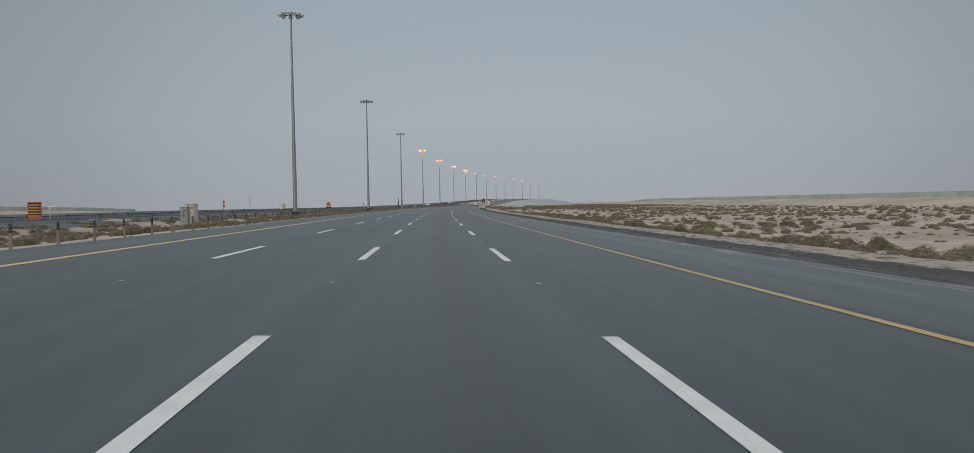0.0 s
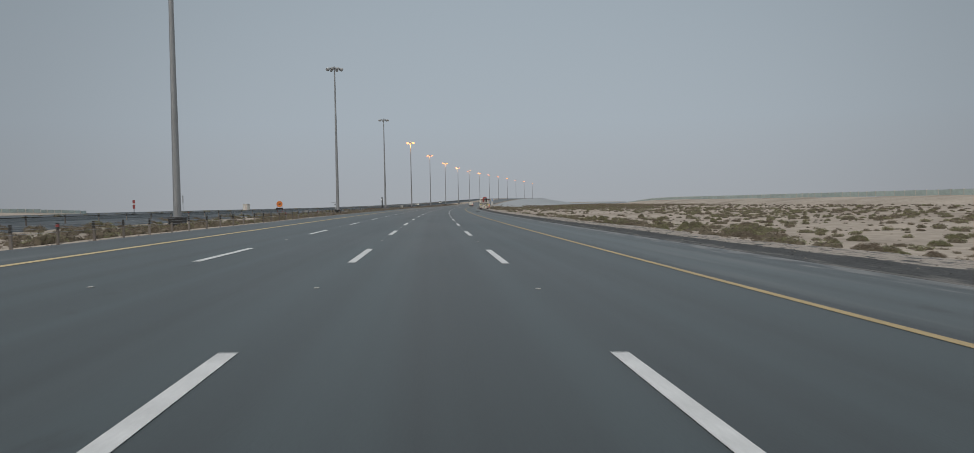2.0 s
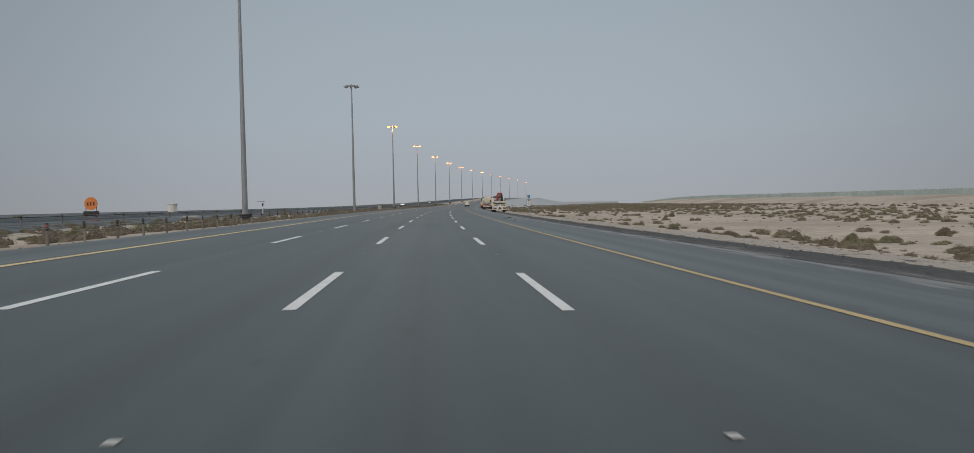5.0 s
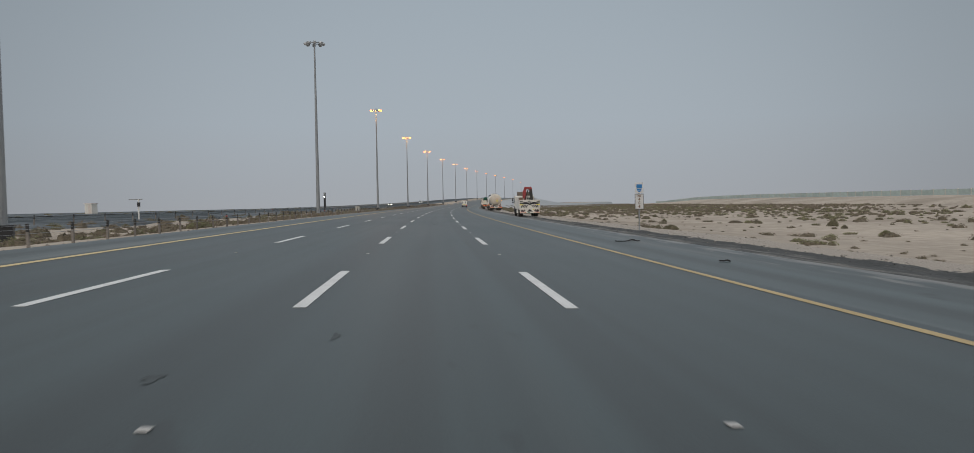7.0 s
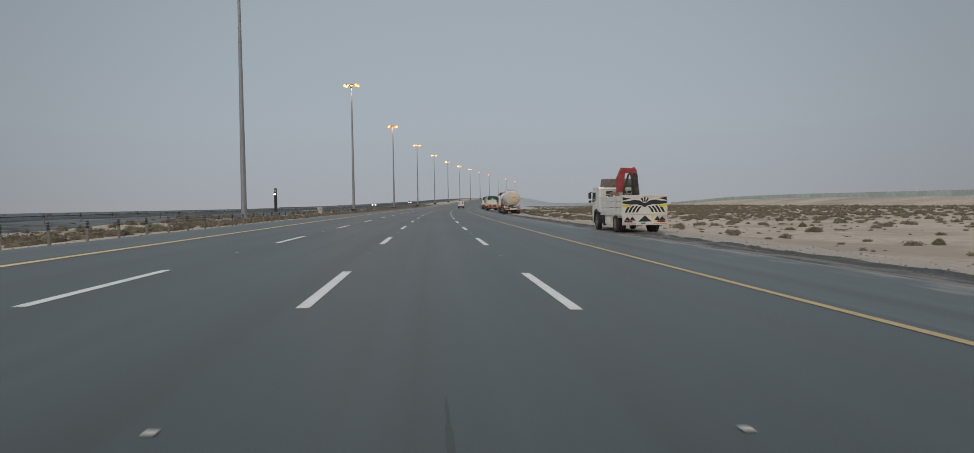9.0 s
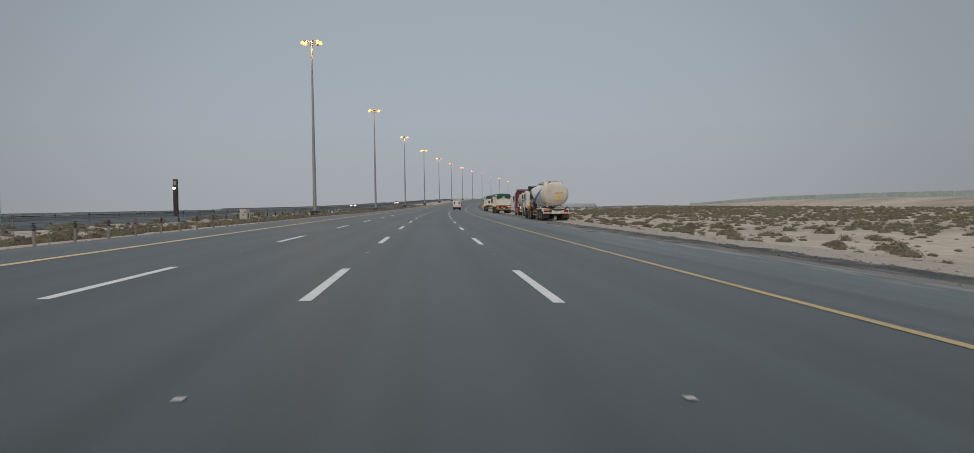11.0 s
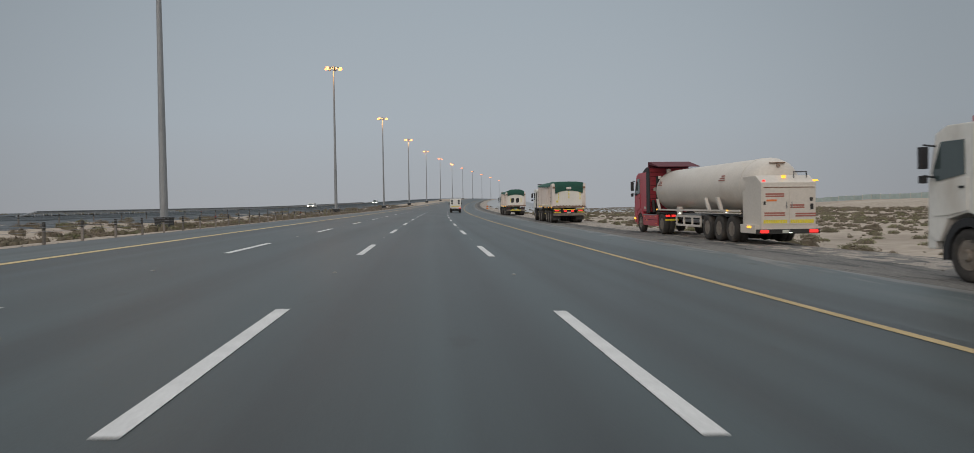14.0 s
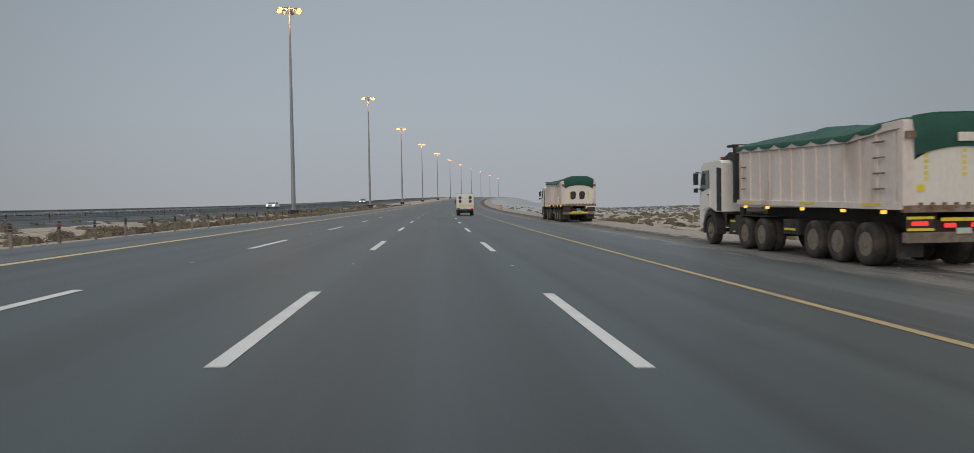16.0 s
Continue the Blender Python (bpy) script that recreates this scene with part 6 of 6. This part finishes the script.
def build_round_sign():
    r = thing("temporary_sign", "round orange temporary road sign above a dark plate", "road sign")
    part("disc", tubes(((0, -0.02, 1.52), (0, 0.02, 1.52), 0.56), seg=32), M_SIGNORANGE, r)
    for x in (-0.32, -0.08, 0.18):
        part("mark", boxes((x, -0.03, 1.36, x + 0.13, -0.02, 1.66 + 0.1 * x)), M_BLACK, r)
    part("plate", boxes((-0.66, -0.02, 0.50, 0.66, 0.02, 0.86), bevel=0.01), M_BLACK, r)
    for x in (-0.45, 0.45):
        part("leg", tubes(((x, 0.04, 0), (x, 0.04, 1.6), 0.035)), M_REDREF, r)
    part("foot", boxes((-0.6, -0.4, -0.02, 0.6, 0.4, 0.08), bevel=0.02), M_REDREF, r)
    return r


build_round_sign().matrix_basis = stand(205.3, -29.6, low(-29.6), 0)


M_BOARD = material("weathered_red_orange", (0.42, 0.085, 0.03), 0.6, vary=0.2, scale=4, fine=30)
M_SLAT = material("dull_yellow_sheet", (0.55, 0.36, 0.11), 0.6, vary=0.15, scale=4, fine=30)


def build_board():
    b = thing("chevron_board", "weathered red-orange temporary board with yellow horizontal slats", "road sign")
    part("frame", boxes((-0.58, -0.03, 0.45, 0.58, 0.03, 2.0), bevel=0.02), M_BOARD, b)
    for k in range(5):
        part("slat", boxes((-0.48, -0.05, 0.78 + 0.23 * k, 0.40, -0.03, 0.86 + 0.23 * k)), M_SLAT, b)
        part("gap", boxes((-0.48, -0.04, 0.87 + 0.23 * k, 0.50, -0.031, 0.98 + 0.23 * k)), M_BLACK, b)
    for x in (-0.45, 0.45):
        part("leg", boxes((x - 0.04, -0.02, -0.1, x + 0.04, 0.04, 0.5)), M_REDREF, b)
    return b


build_board().matrix_basis = stand(73.9, -33.95, 0.20, 0)


def build_pipe_marker():
    p = thing("pipe_marker", "slim white pipe with bent arms beside the opposite road", "road marker")
    part("post", tubes(((0, 0, -0.3), (0, 0, 1.5), 0.035)), M_WHITE_PAINT, p)
    part("arm", tubes(((-0.1, 0, 1.5), (0.55, 0, 1.5), 0.035), ((-0.35, 0, 0.35), (0.2, 0, 0.35), 0.03)), M_WHITE_PAINT, p)
    return p


build_pipe_marker().matrix_basis = stand(76.5, -33.95, low(-33.95) - 0.3, 0)


def build_marker(h, label):
    m = thing("marker_post", label, "road marker")
    part("post", tubes(((0, 0, -0.2), (0, 0, h * 0.45), 0.06)), M_BLACK, m)
    part("panel", boxes((-0.22, -0.03, h * 0.42, 0.22, 0.03, h), bevel=0.05), M_REDREF, m)
    part("band", boxes((-0.225, -0.036, h * 0.68, 0.225, 0.036, h * 0.78)), M_WHITE, m)
    part("foot", boxes((-0.4, -0.4, -0.1, 0.4, 0.4, 0.25), bevel=0.05), M_CHASSIS, m)
    return m


build_marker(2.7, "red and white marker beside the opposite road").matrix_basis = stand(202.5, -55.0, low(-55), 0)


def build_slim_post():
    p = thing("slim_post", "slim grey post with a dark top unit", "road marker")
    part("post", tubes(((0, 0, -0.2), (0, 0, 3.0), 0.05)), M_GALV, p)
    part("top_unit", boxes((-0.10, -0.08, 2.3, 0.10, 0.08, 3.9), bevel=0.03), M_GALV, p)
    return p


build_slim_post().matrix_basis = stand(234.4, -57.2, low(-57), 0)


def build_gantry():
    g = thing("boom_post", "small white post with a cross arm on the median", "road marker")
    part("post", tubes(((0, 0, -0.2), (0, 0, 2.0), 0.07)), M_WHITE_PAINT, g)
    part("arm", boxes((-0.9, -0.05, 1.95, 0.35, 0.05, 2.03)), M_GALV, g)
    part("box", boxes((-0.1, -0.12, 1.3, 0.12, 0.1, 1.7), bevel=0.01), M_BLACK, g)
    return g


build_gantry().matrix_basis = stand(264.0, -28.4, low(-28.4), 0)


def build_drum():
    d = thing("traffic_drum", "orange and white traffic drum on the verge", "traffic drum")
    part("drum", tubes(((0, 0, 0), (0, 0, 0.95), 0.3, 0.24), seg=16), M_SIGNORANGE, d)
    part("band", tubes(((0, 0, 0.4), (0, 0, 0.55), 0.29, 0.28), seg=16), M_WHITE, d)
    return d


build_drum().matrix_basis = stand(585.0, 12.2, deck(12) - 0.03)


def build_scrap(label, w, l, seed):
    """A curled strip of shredded tyre."""
    rnd = random.Random(seed)
    bm = bmesh.new()
    rows = []
    for i in range(10):
        u = i / 9
        z = 0.015 + 0.085 * l * max(0.0, 1 - abs(u - 0.3) * 5) + 0.012 * rnd.random()
        c = 0.06 * math.sin(u * 3 + seed)
        hw = w / 2 * (0.6 + 0.4 * rnd.random())
        rows.append([bm.verts.new((c + dx, u * l, zz)) for dx, zz in ((-hw, z), (hw, z * 0.6), (hw, z * 0.6 + 0.035), (-hw, z + 0.035))])
    for a, b in zip(rows, rows[1:]):
        for k in range(4):
            bm.faces.new((a[k], a[(k + 1) % 4], b[(k + 1) % 4], b[k]))
    bm.faces.new(rows[0])
    bm.faces.new(list(reversed(rows[-1])))
    return tagged(new("tyre_scrap", mesh("tyre_scrap", bm, M_BLACK)), label, "debris", "tyre scraps on the shoulder")


for s, q, l, w, a in ((217.1, 8.05, 0.95, 0.24, 78), (206.3, 7.5, 0.26, 0.09, 80), (352.0, 9.6, 0.45, 0.12, 75)):
    build_scrap("black shredded tyre strip lying on the shoulder", w, l, int(s)).matrix_basis = stand(s, q, deck(q), a)


# ---- scrub and stones ----
def leaf_material(name, colours, rough=0.85):
    m = bpy.data.materials.new(name)
    m.use_nodes = True
    n, l = m.node_tree.nodes, m.node_tree.links
    b = n["Principled BSDF"]
    b.inputs["Roughness"].default_value = rough
    b.inputs["Specular IOR Level"].default_value = 0.2
    g, oi, add, fr, ramp = n.new("ShaderNodeNewGeometry"), n.new("ShaderNodeObjectInfo"), n.new("ShaderNodeMath"), n.new("ShaderNodeMath"), n.new("ShaderNodeValToRGB")
    tc, nz = n.new("ShaderNodeTexCoord"), n.new("ShaderNodeTexNoise")
    nz.inputs["Scale"].default_value = 0.35
    l.new(tc.outputs["Object"], nz.inputs[0])
    add.operation, add.inputs[1].default_value = "MULTIPLY", 0.35
    l.new(g.outputs["Random Per Island"], add.inputs[0])
    fr.operation = "ADD"
    l.new(add.outputs[0], fr.inputs[0])
    mix = n.new("ShaderNodeMath")
    mix.operation, mix.inputs[1].default_value = "MULTIPLY_ADD", 0.45
    l.new(oi.outputs["Random"], mix.inputs[0])
    sub = n.new("ShaderNodeMath")
    sub.operation, sub.inputs[1].default_value = "MULTIPLY_ADD", 1.4
    sub.inputs[2].default_value = -0.55
    l.new(nz.outputs[0], sub.inputs[0])
    l.new(sub.outputs[0], mix.inputs[2])
    l.new(mix.outputs[0], fr.inputs[1])
    l.new(fr.outputs[0], ramp.inputs[0])
    els = ramp.color_ramp.elements
    els[0].color, els[1].color = (*colours[0], 1), (*colours[-1], 1)
    for k, c in enumerate(colours[1:-1]):
        els.new((k + 1) / (len(colours) - 1)).color = (*c, 1)
    l.new(ramp.outputs[0], b.inputs["Base Color"])
    return m


M_SCRUB = leaf_material("desert_scrub", [(0.13, 0.11, 0.085), (0.21, 0.185, 0.135), (0.20, 0.20, 0.12), (0.25, 0.25, 0.135), (0.31, 0.285, 0.18)])
M_DRY = leaf_material("dry_scrub", [(0.13, 0.105, 0.086), (0.215, 0.175, 0.14), (0.25, 0.212, 0.162), (0.215, 0.195, 0.14)])


def clump(rng, centre, radius, height, count, size, lobes=6, facets=(10, 4)):
    """A low uneven mound of several lobes: rough facets of packed twigs below, many small blades over them; four corners a piece."""
    lc = rng.uniform(-0.5, 0.5, (lobes, 2)) * radius
    lr, lh = rng.uniform(0.4, 0.65, lobes) * radius, rng.uniform(0.6, 1.0, lobes) * height
    na, nb = facets
    az = np.linspace(0, 2 * math.pi, na, endpoint=False)[None, :, None] + rng.uniform(0, 6, lobes)[:, None, None]
    el = np.linspace(0, math.pi / 2, nb + 1)[None, None, :]
    w = 0.78 * (1 + rng.normal(0, 0.13, (lobes, na, nb + 1)))
    grid = np.stack([lc[:, 0, None, None] + lr[:, None, None] * np.cos(az) * np.cos(el) * w, lc[:, 1, None, None] + lr[:, None, None] * np.sin(az) * np.cos(el) * w, lh[:, None, None] * np.sin(el) * w], -1)
    nxt = np.roll(grid, -1, axis=1)
    core = np.stack([grid[:, :, :-1], nxt[:, :, :-1], nxt[:, :, 1:], grid[:, :, 1:]], -2).reshape(-1, 3) + centre
    k = rng.integers(0, lobes, count)
    a, u = rng.uniform(0, 2 * math.pi, count), np.sqrt(rng.uniform(0, 1, count))
    out = np.stack([np.cos(a) * u, np.sin(a) * u], 1)
    top = lh[k] * np.sqrt(np.maximum(0.02, 1 - u ** 2))
    p = np.concatenate([lc[k] + out * lr[k][:, None], (top * rng.uniform(0.6, 1.0, count))[:, None]], 1) + centre
    d = np.concatenate([out + rng.normal(0, 0.45, (count, 2)), rng.uniform(0.3, 1.2, (count, 1))], 1)
    d /= np.linalg.norm(d, axis=1)[:, None]
    side = np.cross(d, rng.normal(0, 1, (count, 3)))
    side /= np.linalg.norm(side, axis=1)[:, None] + 1e-6
    ln, wd = (size * rng.uniform(0.6, 1.4, count))[:, None], (size * rng.uniform(0.14, 0.30, count))[:, None]
    return core, np.stack([p - side * wd, p + side * wd, p + d * ln + side * wd * 0.3, p + d * ln - side * wd * 0.3], 1).reshape(-1, 3)


M_TWIG = material("packed_twigs", (0.150, 0.126, 0.094), 0.95, vary=0.4, scale=4, fine=30, spec=0.1)


def leaf_mesh(name, clumps, mat):
    """One mesh of clumps: packed twigs in the second material, blades in the first."""
    core, blades = (np.concatenate([c[k] for c in clumps]) for k in (0, 1))
    me = bpy.data.meshes.new(name)
    vs = np.concatenate([core, blades])
    me.from_pydata(vs.tolist(), [], np.arange(len(vs)).reshape(-1, 4).tolist())
    me.materials.append(mat)
    me.materials.append(M_TWIG)
    me.polygons.foreach_set("material_index", (np.arange(len(vs) // 4) < len(core) // 4).astype(np.int32))
    return me


rng = np.random.default_rng(7)
green_shrubs = [leaf_mesh("desert_shrub", [clump(rng, np.zeros(3), 0.75, 0.42 + 0.06 * k, 3600, 0.05, 7)], M_SCRUB) for k in range(4)]
brown_shrubs = [leaf_mesh("desert_shrub", [clump(rng, np.zeros(3), 0.75, 0.36 + 0.06 * k, 3600, 0.05, 7)], M_DRY) for k in range(4)]


def bare(s, q):
    """Open sand beside the kilometre sign, trodden sand beside the lay-by."""
    return 0.5 if s > 370 and q < 36 else 0.4 if 180 < s < 300 and q < 42 else 1.0


def thickness(s, q):
    """How densely scrub grows at a place."""
    along = float(np.interp(s, [0, 120, 180, 230, 330, 400, 470, 560], [1.0, 0.95, 0.5, 0.16, 0.22, 0.75, 1.1, 1.1]))
    patch = noise.noise((s * 0.045, q * 0.06, 11.0)) + 0.5 * noise.noise((s * 0.15, q * 0.15, 4.0))
    return along * (0.55 + 0.9 * patch) * bare(s, q)


def shrub(s, q, size, brown):
    ob = new("desert_shrub", (brown_shrubs if brown else green_shrubs)[int(rng.integers(4))])
    tagged(ob, "low dry brown desert shrub on sand" if brown else "low olive green desert shrub on sand", "shrub", "desert shrubs by the road")
    ob.matrix_basis = Matrix.Translation(place(s, q, ground_height(s, q) - 0.04)) @ Matrix.Rotation(rng.uniform(0, 6.28), 4, "Z") @ Matrix.Diagonal((size, size, size * rng.uniform(0.75, 1.15), 1))


count = 0
while count < 190:
    s, q = rng.uniform(18, 520), 14.8 + 24 * rng.uniform(0, 1) ** 1.2
    if rng.uniform(0, 0.75) > thickness(s, q) or (q < 17 and rng.uniform() < 0.6):
        continue
    shrub(s, q, float(rng.uniform(0.4, 1.15)), rng.uniform() < (0.35 if s < 330 else 0.65))
    count += 1
for k in range(46):
    s = 20 + 118 * rng.uniform() ** 0.9
    shrub(s, 14.9 + 1.6 * min(1.0, max(0.0, (s - 55) / 35)) + 2.6 * rng.uniform() + 0.8 * noise.noise((s * 0.1, 1.0, 0.0)), float(rng.uniform(0.45, 0.9)), rng.uniform() < 0.4)
count = 0
while count < 95:
    s, q = rng.uniform(18, 520), -15.3 - 7 * rng.uniform(0, 1) ** 1.1
    if noise.noise((s * 0.06, 2.0, q * 0.1)) < -0.12:
        continue
    shrub(s, q, float(rng.uniform(0.45, 1.1)), rng.uniform() < 0.5)
    count += 1


def scrub_field(name, label, want, s0, s1, q0, q1, mat, leaves, dense, power=1.0, sizes=(0.25, 1.0), blade=0.62):
    vs = []
    n = 0
    tries = 0
    while n < want and tries < want * 12:
        tries += 1
        s = rng.uniform(s0, s1)
        q = q0 + (q1 - q0) * rng.uniform(0, 1) ** power
        if rng.uniform(0, 0.8) > dense(s, q):
            continue
        r = float(rng.uniform(*sizes))
        p = place(s, q, ground_height(s, q) - 0.03)
        vs.append(clump(rng, np.array(p), r, r * rng.uniform(0.4, 0.7), int(leaves * 1.7 * (0.4 + r)), blade * min(0.11, 0.05 + 0.12 * r) + 0.0005 * abs(q), 3, (6, 2)))
        n += 1
    return tagged(new(name, leaf_mesh(name, vs, mat)), label, "scrub", kind="stuff")


scrub_field("scrub", "olive and brown low scrub over the sand plain", 1300, 20, 560, 16, 86, M_SCRUB, 100, thickness, 1.2)
scrub_field("scrub", "dry brown tufts scattered over the sand plain", 1100, 20, 700, 15, 86, M_DRY, 85, lambda s, q: (0.25 + 0.6 * thickness(s, q + 40)) * bare(s, q), 1.3)
scrub_field("scrub", "small dry tufts close to the verge", 2600, 15, 520, 14.0, 60, M_DRY, 50, lambda s, q: (0.2 + 0.6 * thickness(s, q)) * bare(s, q), 1.5, (0.08, 0.32))
scrub_field("scrub", "dense low scrub at the foot of the berm", 1700, 100, 700, 55, 97, M_DRY, 24, lambda s, q: 0.8, 1.0, (0.2, 0.6), 0.9)
scrub_field("scrub", "olive brown scrub belt before the berm", 3400, 340, 720, 34, 100, M_DRY, 34, lambda s, q: 0.35 + 0.5 * noise.noise((s * 0.03, q * 0.05, 6.0)) + 0.3, 1.0, (0.25, 0.8), 0.9)
scrub_field("scrub", "olive belt of scrub across the sand plain", 800, 150, 560, 44, 68, M_SCRUB, 50, lambda s, q: 0.5 + 0.6 * noise.noise((s * 0.03, q * 0.08, 9.0)), 1.0, (0.3, 0.85), 0.8)
scrub_field("scrub", "mixed scrub on the median", 1500, 20, 700, -27.5, -15.1, M_DRY, 85, lambda s, q: 0.6 + 0.5 * noise.noise((s * 0.06, 2.0, q * 0.1)))
scrub_field("scrub", "olive scrub on the median", 700, 20, 600, -27.5, -15.3, M_SCRUB, 95, lambda s, q: 0.6 + 0.5 * noise.noise((s * 0.06, 5.0, q * 0.1)))
scrub_field("scrub", "sparse dark scrub beyond the opposite road", 700, 40, 900, -140, -49, M_SCRUB, 36, lambda s, q: 0.8)

me = bpy.data.meshes.new("stones")
vs, fs = [], []
for k in range(4200):
    left = k % 3 == 0
    s = rng.uniform(5, 480)
    q = -12.0 - abs(rng.normal(0, 0.7)) if left else 12.0 + rng.normal(0, 1.5)
    if not left and q < 9.4:
        continue
    r = 0.012 + 0.035 * float(rng.uniform()) ** 3 * (1.6 if left else 1.0)
    z = ground_height(s, q) if (left or q > 13.4) else track_height(s, q)
    c = np.array(place(s, q, z + r * 0.25))
    base = len(vs)
    for d in ((1, 0, 0), (-1, 0, 0), (0, 1, 0), (0, -1, 0), (0, 0, 0.8), (0, 0, -0.8)):
        vs.append(tuple(c + np.array(d) * r * rng.uniform(0.7, 1.3)))
    for a, b2, c2 in ((0, 2, 4), (2, 1, 4), (1, 3, 4), (3, 0, 4), (2, 0, 5), (1, 2, 5), (3, 1, 5), (0, 3, 5)):
        fs.append((base + a, base + b2, base + c2))
me.from_pydata(vs, [], fs)
me.materials.append(M_STONE)
tagged(new("stones", me), "scattered pale stones and rubble along the verges", "stones", kind="stuff")

M_CRUMB = material("tar_crumb", (0.060, 0.058, 0.056), 0.9, vary=0.35, scale=4, fine=25)
# crumbs of tar and asphalt thrown up along the dark rim of the verge
me = bpy.data.meshes.new("tar_crumbs")
vs, fs = [], []
for k in range(2600):
    s, q = rng.uniform(5, 345), 10.8 + rng.normal(0, 0.40)
    r = 0.010 + 0.030 * float(rng.uniform()) ** 3
    c = np.array(place(s, q, track_height(s, q) + r * 0.2))
    base = len(vs)
    for d in ((1, 0, 0), (-1, 0, 0), (0, 1, 0), (0, -1, 0), (0, 0, 0.8), (0, 0, -0.8)):
        vs.append(tuple(c + np.array(d) * r * rng.uniform(0.7, 1.3)))
    for a, b2, c2 in ((0, 2, 4), (2, 1, 4), (1, 3, 4), (3, 0, 4), (2, 0, 5), (1, 2, 5), (3, 1, 5), (0, 3, 5)):
        fs.append((base + a, base + b2, base + c2))
me.from_pydata(vs, [], fs)
me.materials.append(M_CRUMB)
tagged(new("tar_crumbs", me), "dark crumbs of tar along the rim of the verge", "rubble", kind="stuff")
